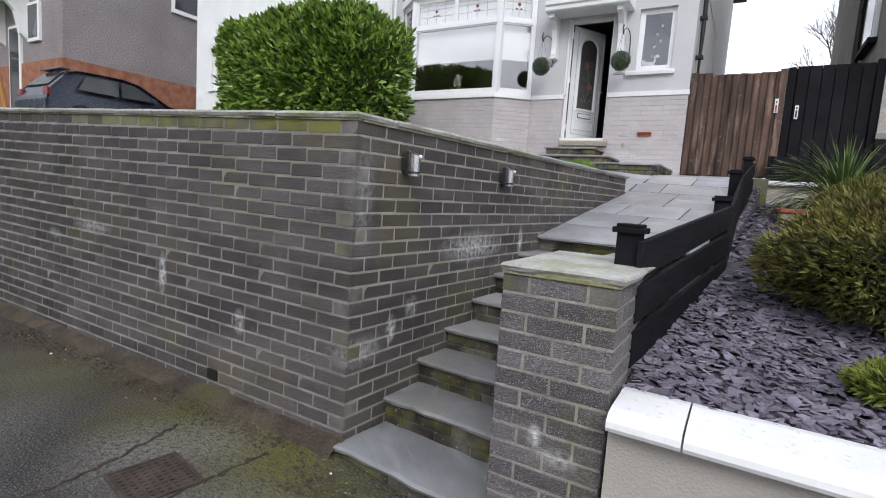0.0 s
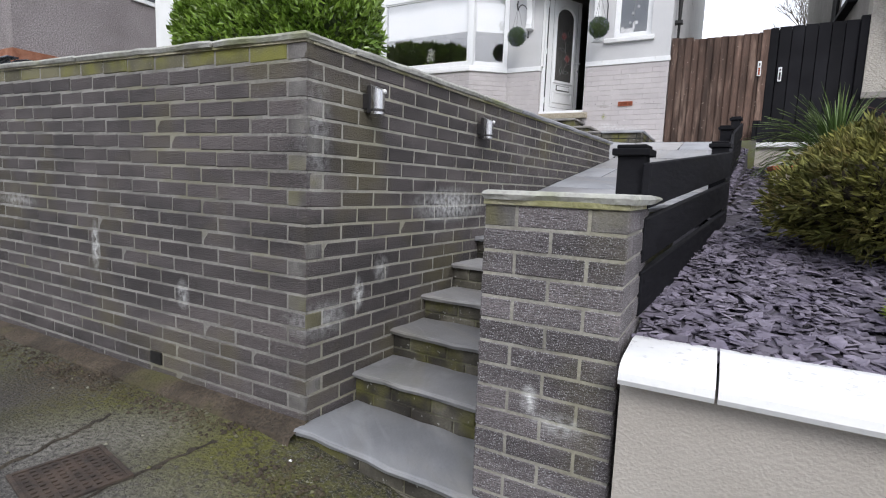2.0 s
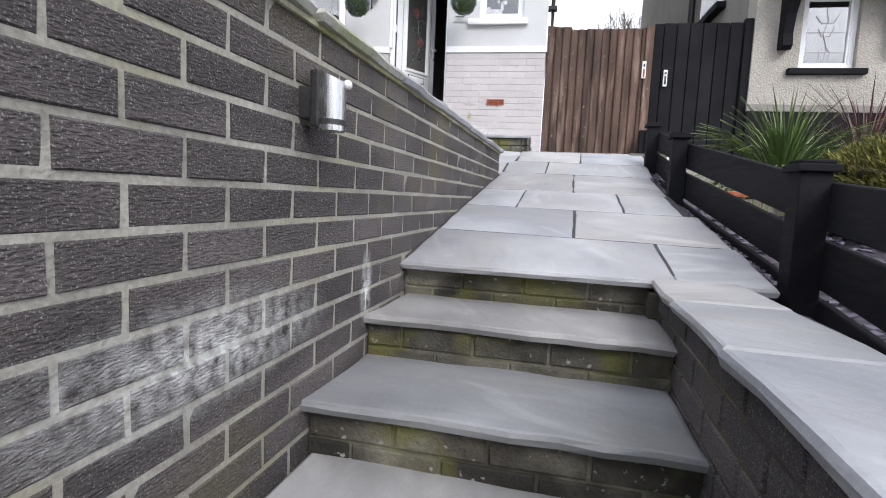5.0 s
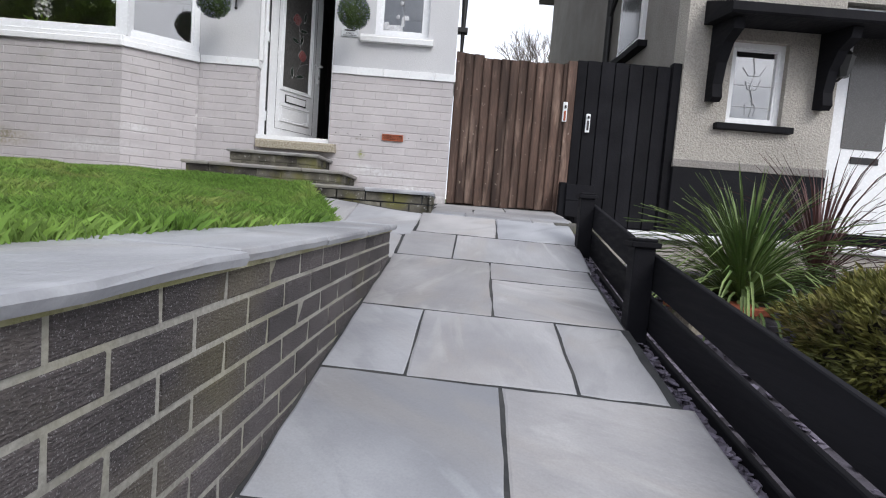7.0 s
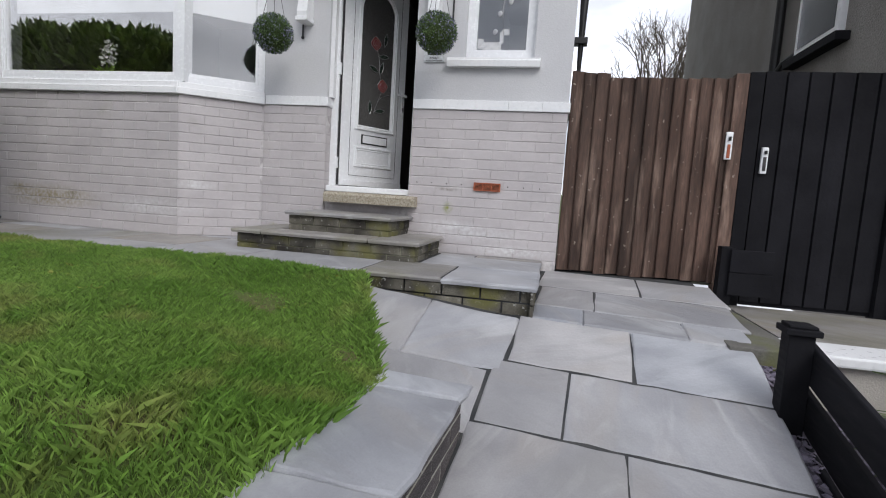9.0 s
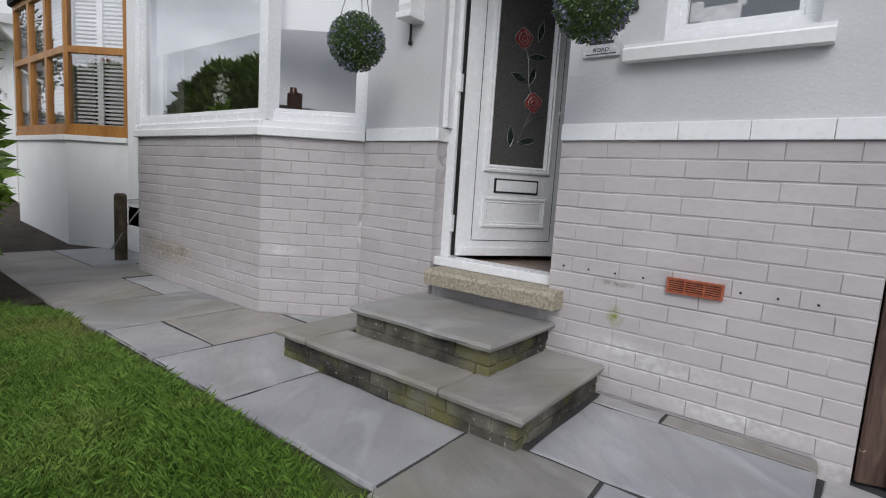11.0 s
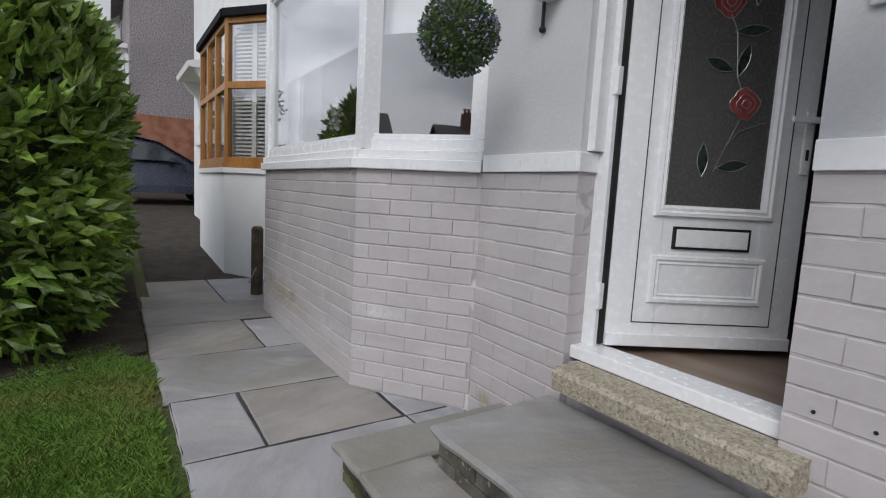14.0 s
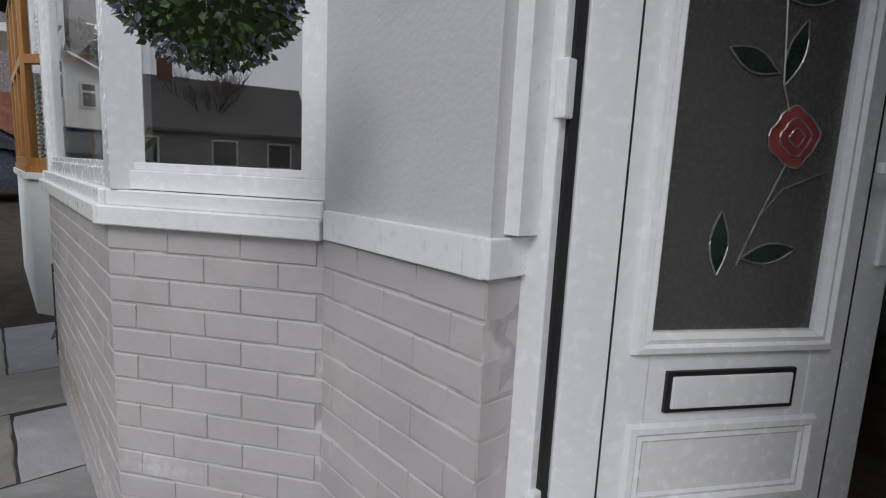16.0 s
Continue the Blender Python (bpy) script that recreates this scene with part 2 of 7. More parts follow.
M_COPE = surf("riven_coping_stone", (0.3, 0.3, 0.27), (0.45, 0.45, 0.42), 3, 0.8, 0.6, 40, vary=0.12, moss=((0.22, 0.25, 0.08), 3.2, 0.52, 0.6), bdist=0.008)
GREEN, PALE, EARTH = (0.125, 0.123, 0.024), (0.21, 0.2, 0.178), (0.085, 0.062, 0.038)
GROUND_STAINS = [(-2.05, 1.64, 0, 0.6, 1, 1.0, GREEN), (-2.0, 1.7, 0, 0.35, 1, 0.8, GREEN), (-1.5, 1.3, 0, 0.55, 1, 0.9, GREEN), (-2.75, 1.62, 0, 0.55, 1, 0.9, GREEN), (-3.9, 1.5, 0, 0.8, 1, 0.6, GREEN), (-1.2, 1.45, 0, 0.6, 1, 0.8, GREEN), (-7.0, 1.4, 0, 1.3, 1, 0.6, GREEN), (-10.5, 1.3, 0, 1.6, 1, 0.6, GREEN),
                 (-2.55, 1.22, 0, 0.4, 1, 1.0, PALE), (-1.75, 0.95, 0, 0.6, 1, 0.9, PALE), (-2.32, 1.5, 0, 0.36, 1, 0.8, PALE), (-3.3, 0.75, 0, 0.6, 1, 0.5, PALE), (-4.6, 0.6, 0, 0.8, 1, 0.4, PALE), (-3.2, 1.72, 0, 0.5, 1, 0.8, EARTH), (-4.6, 1.72, 0, 0.7, 1, 0.7, EARTH)]
M_TARMAC = surf("worn_tarmac", (0.028, 0.026, 0.026), (0.066, 0.061, 0.058), 1.4, 0.9, 1.0, 70, speck=((0.22, 0.21, 0.2), 120, 0.56, 0.6), moss=((0.085, 0.08, 0.035), 1.1, 0.54, 0.5), third=((0.095, 0.09, 0.087), 0.8, 0.5, 0.62, 0.6), bdist=0.016, grain=0.55, bloom=GROUND_STAINS)
M_FOOT = surf("earthy_concrete_footing", (0.05, 0.038, 0.027), (0.105, 0.083, 0.06), 5, 0.95, 1.0, 60, moss=((0.09, 0.088, 0.03), 3, 0.5, 0.7), third=((0.045, 0.037, 0.028), 2.2, 0.5, 0.64, 0.7), bdist=0.012, grain=0.4)
M_CONC = surf("concrete_patch", (0.085, 0.08, 0.075), (0.15, 0.145, 0.13), 2, 0.9, 0.7, 80, moss=((0.12, 0.13, 0.03), 2.4, 0.5, 0.75))
M_IRON = surf("rusty_cast_iron", (0.055, 0.045, 0.04), (0.1, 0.075, 0.06), 12, 0.7, 0.6, 80, metal=0.4)
M_PAINTBRICK = surf("grey_painted_brick", (0.45, 0.42, 0.425), (0.5, 0.468, 0.47), 3, 0.58, 0.45, 30, vary=0.03, moss=((0.3, 0.28, 0.2), 2.6, 0.68, 0.4), bdist=0.003, bloom=[(-2.03, 8.75, 2.3, 0.05, 0.06, 0.95, (0.22, 0.24, 0.05)), (-2.4, 8.75, 2.19, 0.05, 0.06, 0.8, (0.25, 0.25, 0.06)), (-5.55, 8.35, 2.17, 0.6, 0.13, 1.0, (0.27, 0.23, 0.13)), (-3.6, 8.74, 2.02, 0.06, 0.06, 0.9, (0.26, 0.25, 0.06)), (-4.5, 8.5, 2.15, 0.5, 0.1, 0.55), (-1.8, 8.75, 2.1, 0.5, 0.08, 0.5), (-2.2, 8.75, 2.0, 0.2, 0.05, 0.9, (0.28, 0.25, 0.18)), (-5.3, 8.35, 2.2, 0.09, 0.05, 1.0, (0.16, 0.14, 0.07)), (-5.9, 8.35, 2.24, 0.16, 0.06, 0.9, (0.3, 0.26, 0.16)), (-2.04, 8.75, 2.45, 0.12, 0.02, 1.0, (0.2, 0.18, 0.15)), (-1.5, 8.75, 1.98, 0.4, 0.06, 0.7), (-2.0, 8.75, 2.16, 0.3, 0.05, 0.6), (-4.15, 8.43, 2.35, 0.2, 0.06, 0.6)], grain=0.03)
# The bricks' grey paint, darkened to carry the joints' shadow lines; pale chips on top.
M_JOINTSHADE = surf("painted_mortar_shaded", (0.36, 0.336, 0.338), (0.46, 0.43, 0.432), 5, 0.7, 0.5, 60, third=((0.66, 0.64, 0.63), 6, 0.56, 0.66, 0.8), grain=0.06)
M_RENDER = surf("pale_grey_masonry_paint", (0.53, 0.53, 0.545), (0.58, 0.58, 0.59), 2, 0.75, 0.35, 90, bdist=0.003, grain=0.03)
M_WHITE = surf("white_gloss_paint", (0.78, 0.79, 0.8), (0.84, 0.84, 0.845), 3, 0.35, 0.08, 40, grain=0.03)
M_UPVC = surf("white_upvc", (0.8, 0.81, 0.83), (0.84, 0.85, 0.86), 2, 0.22, 0.02, 40, grain=0.03)
M_WHITEMAS = surf("white_masonry_paint", (0.76, 0.77, 0.77), (0.83, 0.835, 0.84), 1.6, 0.8, 0.5, 70, third=((0.5, 0.5, 0.46), 2.2, 0.6, 0.8, 0.4), bdist=0.005, grain=0.03)
M_STONESILL = surf("pebbled_threshold_stone", (0.3, 0.26, 0.19), (0.46, 0.42, 0.34), 60, 0.9, 0.8, 130, speck=((0.16, 0.12, 0.08), 110, 0.58, 0.7))
M_BLACK = surf("black_stained_wood", (0.006, 0.006, 0.008), (0.012, 0.012, 0.015), 3, 0.75, 0.35, 40, vary=0.2, stretch=(1, 0.15, 1), spec=0.15)
M_FENCE = surf("brown_weathered_wood", (0.045, 0.026, 0.019), (0.11, 0.068, 0.052), 6, 0.8, 0.7, 60, vary=0.36, stretch=(1.5, 1.5, 0.2), third=((0.27, 0.19, 0.15), 8, 0.54, 0.68, 0.6), speck=((0.42, 0.36, 0.3), 26, 0.7, 0.6), grain=0.3)
M_STEEL = surf("brushed_steel", (0.5, 0.5, 0.52), (0.6, 0.6, 0.61), 20, 0.28, 0.05, 200, metal=1.0, stretch=(1, 1, 0.05), grain=0.03)
M_DARKMET = surf("dark_grey_metal", (0.05, 0.05, 0.055), (0.075, 0.07, 0.07), 20, 0.5, 0.1, 100, metal=0.6)
M_SENSOR = surf("white_plastic", (0.75, 0.75, 0.75), (0.8, 0.8, 0.8), 5, 0.35, 0, 50, grain=0.03)
M_SLATE = surf("purple_slate_chip", (0.125, 0.11, 0.15), (0.2, 0.18, 0.225), 8, 0.6, 0.4, 60, vary=0.4, island=True)
M_SLATEBED = surf("slate_bed", (0.05, 0.045, 0.055), (0.1, 0.09, 0.11), 14, 0.8, 0.7, 50)
# Garden soil; also the dark tone for shade inside bushes and the air brick.
M_SOILSHADE = surf("garden_soil_and_deep_shade", (0.03, 0.024, 0.017), (0.06, 0.048, 0.034), 6, 0.95, 0.8, 40, bdist=0.02)
M_TURF = surf("lawn_turf", (0.05, 0.085, 0.014), (0.085, 0.125, 0.026), 2.5, 0.95, 0.8, 60, third=((0.13, 0.105, 0.05), 2.3, 0.48, 0.64, 0.75), bdist=0.02)
M_GRASS = surf("grass_blade", (0.09, 0.18, 0.024), (0.16, 0.265, 0.05), 1.6, 0.6, 0, 30, vary=0.4, island=True, third=((0.28, 0.26, 0.09), 2.9, 0.52, 0.7, 0.5))
M_LAUREL = surf("laurel_leaf", (0.1, 0.175, 0.024), (0.185, 0.285, 0.05), 2.0, 0.28, 0, 30, vary=0.45, island=True, third=((0.2, 0.26, 0.04), 7, 0.6, 0.75, 0.7), spec=0.5)
M_BOX = surf("box_ball_leaf", (0.045, 0.09, 0.028), (0.1, 0.16, 0.05), 20, 0.6, 0, 30, vary=0.4, island=True, third=((0.15, 0.15, 0.24), 30, 0.54, 0.6, 0.8))
M_CONIFER = surf("conifer_spray", (0.1, 0.108, 0.028), (0.215, 0.205, 0.052), 4, 0.8, 0, 30, vary=0.45, island=True, third=((0.17, 0.12, 0.045), 5, 0.52, 0.66, 0.6))
M_LIME = surf("lime_conifer_spray", (0.15, 0.2, 0.03), (0.25, 0.28, 0.06), 8, 0.8, 0, 30, vary=0.3, island=True)
M_YUCCA = surf("cordyline_leaf", (0.075, 0.13, 0.035), (0.19, 0.25, 0.09), 3, 0.5, 0, 30, vary=0.35, island=True)
M_REDYUCCA = surf("red_cordyline_leaf", (0.06, 0.03, 0.03), (0.1, 0.045, 0.04), 3, 0.5, 0, 30, vary=0.3, island=True)
M_BARK = surf("bark", (0.06, 0.045, 0.03), (0.11, 0.085, 0.06), 10, 0.95, 0.7, 40)
M_BEIGE = surf("beige_rough_render", (0.4, 0.375, 0.335), (0.48, 0.45, 0.405), 2, 0.9, 1.0, 55, bdist=0.012)
M_GREYREND = surf("grey_brown_render", (0.23, 0.215, 0.2), (0.29, 0.275, 0.255), 2, 0.9, 0.7, 55, bdist=0.01)
M_LOWREND = surf("cream_textured_render", (0.41, 0.38, 0.34), (0.46, 0.43, 0.39), 2, 0.85, 0.6, 110, bdist=0.004, grain=0.06)
# Real black paint outdoors; on inner back walls it stands for unlit rooms.
M_BLACKPAINT_GLOOM = surf("black_paint_and_room_gloom", (0.009, 0.009, 0.011), (0.015, 0.015, 0.018), 2, 0.8, 0.4, 60, spec=0.15)
M_PEBBLE = surf("pebbledash", (0.22, 0.195, 0.2), (0.44, 0.4, 0.405), 26, 0.95, 1.0, 32, bdist=0.03, third=((0.2, 0.175, 0.18), 0.7, 0.4, 0.65, 0.5))
M_REDBRICK = surf("red_brick", (0.21, 0.085, 0.05), (0.3, 0.14, 0.09), 4, 0.9, 0.5, 50, vary=0.25, island=True)
M_OLDBRICK = surf("old_brown_brick", (0.13, 0.07, 0.05), (0.22, 0.12, 0.085), 4, 0.9, 0.6, 60, vary=0.3, island=True, moss=((0.1, 0.11, 0.04), 3, 0.55, 0.5))
M_GOLDWOOD = surf("golden_oak_frame", (0.3, 0.13, 0.03), (0.42, 0.2, 0.055), 6, 0.4, 0.1, 60, stretch=(1, 1, 0.1))
M_TERRA = surf("terracotta", (0.33, 0.09, 0.045), (0.42, 0.13, 0.07), 20, 0.8, 0.3, 80)
M_LAM = surf("oak_laminate", (0.22, 0.16, 0.12), (0.32, 0.25, 0.2), 3, 0.4, 0.05, 60, stretch=(0.3, 3, 1))
# Room walls and ceilings: the indoor gloom is put into this grey.
M_INNERGLOOM = surf("inner_wall_with_gloom", (0.3, 0.29, 0.28), (0.36, 0.35, 0.34), 2, 0.9, 0, 30, grain=0.03)
M_BLIND = surf("white_roller_blind", (0.74, 0.76, 0.77), (0.8, 0.81, 0.82), 3, 0.8, 0.1, 200, grain=0.03)
M_CARPAINT = surf("blue_grey_car_paint", (0.05, 0.06, 0.085), (0.065, 0.075, 0.105), 1, 0.25, 0, 30, metal=0.5, spec=0.6, grain=0.03)
M_RUBBER = surf("tyre_rubber", (0.015, 0.015, 0.016), (0.025, 0.025, 0.025), 6, 0.8, 0.2, 60)
M_CARGLASS = surf("dark_car_glass", (0.03, 0.035, 0.04), (0.05, 0.055, 0.06), 1, 0.06, 0, 30, spec=0.8)
M_ROOF = surf("grey_roof_tile", (0.11, 0.1, 0.1), (0.17, 0.155, 0.15), 3, 0.85, 0.6, 20, bdist=0.02)
M_REDLEAD = surf("red_stained_glass", (0.16, 0.03, 0.03), (0.24, 0.05, 0.045), 10, 0.3, 0, 30)
M_GREENLEAD = surf("dark_green_stained_glass", (0.012, 0.022, 0.016), (0.022, 0.035, 0.026), 10, 0.3, 0, 30)
M_LEAD = surf("lead_came", (0.3, 0.3, 0.31), (0.4, 0.4, 0.4), 20, 0.4, 0, 60, metal=0.7)
M_SMOKE = surf("smoked_door_glass", (0.07, 0.068, 0.066), (0.085, 0.083, 0.08), 2, 0.25, 0.05, 120, spec=0.5, grain=0.03)
M_BLACKTRIM = surf("black_trim", (0.012, 0.012, 0.013), (0.02, 0.02, 0.02), 6, 0.45, 0, 40)
M_GLASS = glass("window_glass")
# Far leaves, and filler cores whose dark green stands for shade between leaves.
M_DARKGREEN = surf("far_foliage_and_core_shade", (0.03, 0.05, 0.014), (0.06, 0.085, 0.026), 2, 0.9, 0, 30, vary=0.4, island=True)
M_TWIG = surf("bare_twig", (0.09, 0.075, 0.06), (0.14, 0.12, 0.1), 5, 0.9, 0, 30)
M_FLOWER = surf("white_petal", (0.75, 0.74, 0.73), (0.85, 0.84, 0.83), 5, 0.6, 0, 30)
M_LILAC = surf("lilac_petal", (0.24, 0.23, 0.4), (0.38, 0.36, 0.52), 30, 0.6, 0, 30, vary=0.3, island=True)
M_SIGN = surf("pale_slate_sign", (0.5, 0.52, 0.54), (0.58, 0.6, 0.61), 5, 0.4, 0.05, 60)

# ---- builders ----
rng = random.Random(7)


def thing(name, label="", category="", group="", kind="", at=None):
    ob = new(name)
    if at is not None:
        ob.matrix_world = at
    return tagged(ob, label, category, group, kind)


def link_mesh(name, bm, material, parent=None, label="", m=None, smooth=False):
    me = bpy.data.meshes.new(name)
    bm.normal_update()
    bm.to_mesh(me)
    bm.free()
    me.materials.append(material)
    if smooth:
        me.shade_smooth()
    ob = new(name, me)
    if parent is not None:
        ob.parent = parent
    if m is not None:
        ob.matrix_local = m
    return tagged(ob, label)


def part(name, bm, material, parent, label="", m=None, smooth=False):
    return link_mesh(name, bm, material, parent, label, m, smooth)


def add_box(bm, x0, x1, y0, y1, z0, z1, bevel=0.0, m=None):
    x0, x1, y0, y1, z0, z1 = min(x0, x1), max(x0, x1), min(y0, y1), max(y0, y1), min(z0, z1), max(z0, z1)
    r = bmesh.ops.create_cube(bm, size=1.0)
    vs = r["verts"]
    for v in vs:
        v.co = Vector(((x0 + x1) / 2 + v.co.x * (x1 - x0), (y0 + y1) / 2 + v.co.y * (y1 - y0), (z0 + z1) / 2 + v.co.z * (z1 - z0)))
    if bevel:
        es = list({e for v in vs for e in v.link_edges})
        r2 = bmesh.ops.bevel(bm, geom=es, offset=bevel, segments=2, affect="EDGES", profile=0.6)
        vs = list({v for f in r2["faces"] for v in f.verts} | {v for v in vs if v.is_valid})
    if m is not None:
        for v in vs:
            v.co = m @ v.co
    return vs


def box(x0, x1, y0, y1, z0, z1, bevel=0.0, m=None):
    bm = bmesh.new()
    add_box(bm, x0, x1, y0, y1, z0, z1, bevel, m)
    return bm


def prism(pts, z0, z1, bevel=0.0):
    """An upright prism on a polygon; z0 and z1 may be functions of x, y."""
    f0 = z0 if callable(z0) else (lambda x, y: z0)
    f1 = z1 if callable(z1) else (lambda x, y: z1)
    bm = bmesh.new()
    lo = [bm.verts.new((x, y, f0(x, y))) for x, y in pts]
    hi = [bm.verts.new((x, y, f1(x, y))) for x, y in pts]
    bm.faces.new(hi)
    bm.faces.new(lo[::-1])
    k = len(pts)
    for i in range(k):
        bm.faces.new((lo[i], lo[(i + 1) % k], hi[(i + 1) % k], hi[i]))
    bmesh.ops.recalc_face_normals(bm, faces=bm.faces)
    if bevel:
        bmesh.ops.bevel(bm, geom=list(bm.edges), offset=bevel, segments=1, affect="EDGES")
    return bm


def gable_roof(x0, x1, y0, y1, z, rise, along="x"):
    """A pitched roof slab 0.15 thick with its ridge along x or y."""
    k = 0.15
    if along == "x":
        return extrude_profile([(y0, z), ((y0 + y1) / 2, z + rise), (y1, z), (y1, z + k), ((y0 + y1) / 2, z + rise + k), (y0, z + k)], x0, x1)
    bm = extrude_profile([(-x1, z), (-(x0 + x1) / 2, z + rise), (-x0, z), (-x0, z + k), (-(x0 + x1) / 2, z + rise + k), (-x1, z + k)], y0, y1)
    for v in bm.verts:
        v.co = Vector((-v.co.y, v.co.x, v.co.z))
    bmesh.ops.recalc_face_normals(bm, faces=bm.faces)
    return bm


def extrude_profile(pts, x0, x1):
    """A profile in y, z carried along x."""
    bm = bmesh.new()
    a = [bm.verts.new((x0, y, z)) for y, z in pts]
    b = [bm.verts.new((x1, y, z)) for y, z in pts]
    k = len(pts)
    for i in range(k):
        bm.faces.new((a[i], a[(i + 1) % k], b[(i + 1) % k], b[i]))
    bm.faces.new(a[::-1])
    bm.faces.new(b)
    bmesh.ops.recalc_face_normals(bm, faces=bm.faces)
    return bm


def tube(pts, r, sides=8):
    bm = bmesh.new()
    rings = []
    pts = [Vector(p) for p in pts]
    for i, p in enumerate(pts):
        d = (pts[min(i + 1, len(pts) - 1)] - pts[max(i - 1, 0)]).normalized()
        q = d.to_track_quat("Z", "Y")
        rad = r[i] if isinstance(r, (list, tuple)) else r
        rings.append([bm.verts.new(p + q @ Vector((rad * math.cos(2 * math.pi * k / sides), rad * math.sin(2 * math.pi * k / sides), 0))) for k in range(sides)])
    for a, b in zip(rings, rings[1:]):
        for k in range(sides):
            bm.faces.new((a[k], a[(k + 1) % sides], b[(k + 1) % sides], b[k]))
    bm.faces.new(rings[0][::-1])
    bm.faces.new(rings[-1])
    bmesh.ops.recalc_face_normals(bm, faces=bm.faces)
    return bm


def brick_data(name, w, d, h, material, seed, inset=0.003, rough=0.0015, head=None):
    """One brick: x along the wall, -y its face; base corner at the origin; worn front arrises."""
    r = random.Random(seed)
    j = lambda: r.uniform(-rough, rough)
    e = inset if head is None else head
    rings = [[(0, d, 0), (w, d, 0), (w, d, h), (0, d, h)], [(0, inset, 0), (w, inset, 0), (w, inset, h), (0, inset, h)],
             [(e + j(), j(), inset + j()), (w - e + j(), j(), inset + j()), (w - e + j(), j(), h - inset + j()), (e + j(), j(), h - inset + j())]]
    vs = [p for ring in rings for p in ring]
    fs = [(0, 3, 2, 1)] + [(a * 4 + k, a * 4 + (k + 1) % 4, (a + 1) * 4 + (k + 1) % 4, (a + 1) * 4 + k) for a in (0, 1) for k in range(4)] + [(8, 9, 10, 11)]
    me = bpy.data.meshes.new(name)
    me.from_pydata(vs, [], fs)
    me.materials.append(material)
    bm = bmesh.new()
    bm.from_mesh(me)
    bmesh.ops.recalc_face_normals(bm, faces=bm.faces)
    bm.to_mesh(me)
    bm.free()
    return me


BRICKS = {}
def brick_mesh(w, d, h, material):
    key = (round(w, 3), round(d, 3), round(h, 3), material.name)
    if key not in BRICKS:
        painted_ = material.name == "grey_painted_brick"
        BRICKS[key] = [brick_data("brick", w, d, h, material, s * 14, 0.0045 if painted_ else 0.003, 0.0014 if painted_ else 0.0018, 0.0022 if painted_ else None) for s in range(4)]
    return rng.choice(BRICKS[key])


def brick_ob(parent, m, w, d, h, material):
    ob = bpy.data.objects.new("brick", brick_mesh(w, d, h, material))
    scene.collection.objects.link(ob)
    ob.parent = parent
    ob.matrix_local = m
    return ob


def joined(name, pieces, material, parent, label=""):
    """Many brick meshes, each (matrix, mesh), as one part of kind stuff."""
    vs, fs = [], []
    for m, me in pieces:
        k = len(vs)
        vs += [tuple(m @ v.co) for v in me.vertices]
        fs += [tuple(i + k for i in p.vertices) for p in me.polygons]
    me = bpy.data.meshes.new(name)
    me.from_pydata(vs, [], fs)
    me.materials.append(material)
    ob = new(name, me)
    ob.parent = parent
    return tagged(ob, label, kind="stuff")


def flag_bm(x0, x1, y0, y1, t, seed, rag=0.006, m=None, edge_rag=0.004):
    """A riven stone slab with an uneven edge, its top at z=0, t thick."""
    r = random.Random(seed)
    n = max(3, int((x1 - x0) / 0.09)), max(2, int((y1 - y0) / 0.12))
    loop = [(x0 + (x1 - x0) * i / n[0], y0) for i in range(n[0])] + [(x1, y0 + (y1 - y0) * i / n[1]) for i in range(n[1])]
    loop += [(x1 - (x1 - x0) * i / n[0], y1) for i in range(n[0])] + [(x0, y1 - (y1 - y0) * i / n[1]) for i in range(n[1])]
    bm = bmesh.new()
    jit = [(r.uniform(-rag, rag), r.uniform(-rag, rag)) for _ in loop]
    rings = []
    for z, ins in ((-t, 0.004), (-t * 0.45, -0.003), (-0.003, 0.003), (0.0, 0.011)):
        ring = []
        for (x, y), (a, b) in zip(loop, jit):
            cx, cy = (x0 + x1) / 2, (y0 + y1) / 2
            dx = ins * (1 if x < cx else -1) if (x in (x0, x1)) else 0
            dy = ins * (1 if y < cy else -1) if (y in (y0, y1)) else 0
            ring.append(bm.verts.new((x + a + dx + r.uniform(-edge_rag, edge_rag) * 0.6, y + b + dy + r.uniform(-edge_rag, edge_rag) * 0.6, z)))
        rings.append(ring)
    k = len(loop)
    for a, b in zip(rings, rings[1:]):
        for i in range(k):
            bm.faces.new((a[i], a[(i + 1) % k], b[(i + 1) % k], b[i]))
    bm.faces.new(rings[-1])
    bm.faces.new(rings[0][::-1])
    if m is not None:
        for v in bm.verts:
            v.co = m @ v.co
    return bm


def flag(parent, x0, x1, y0, y1, z, t=0.03, mat=None, m=None, name="flagstone", label="", rag=0.004):
    bm = flag_bm(x0, x1, y0, y1, t, rng.random(), rag)
    for v in bm.verts:
        v.co.z += z(v.co.x, v.co.y) if callable(z) else z
    return part(name, bm, mat or M_FLAG, parent, label, m)


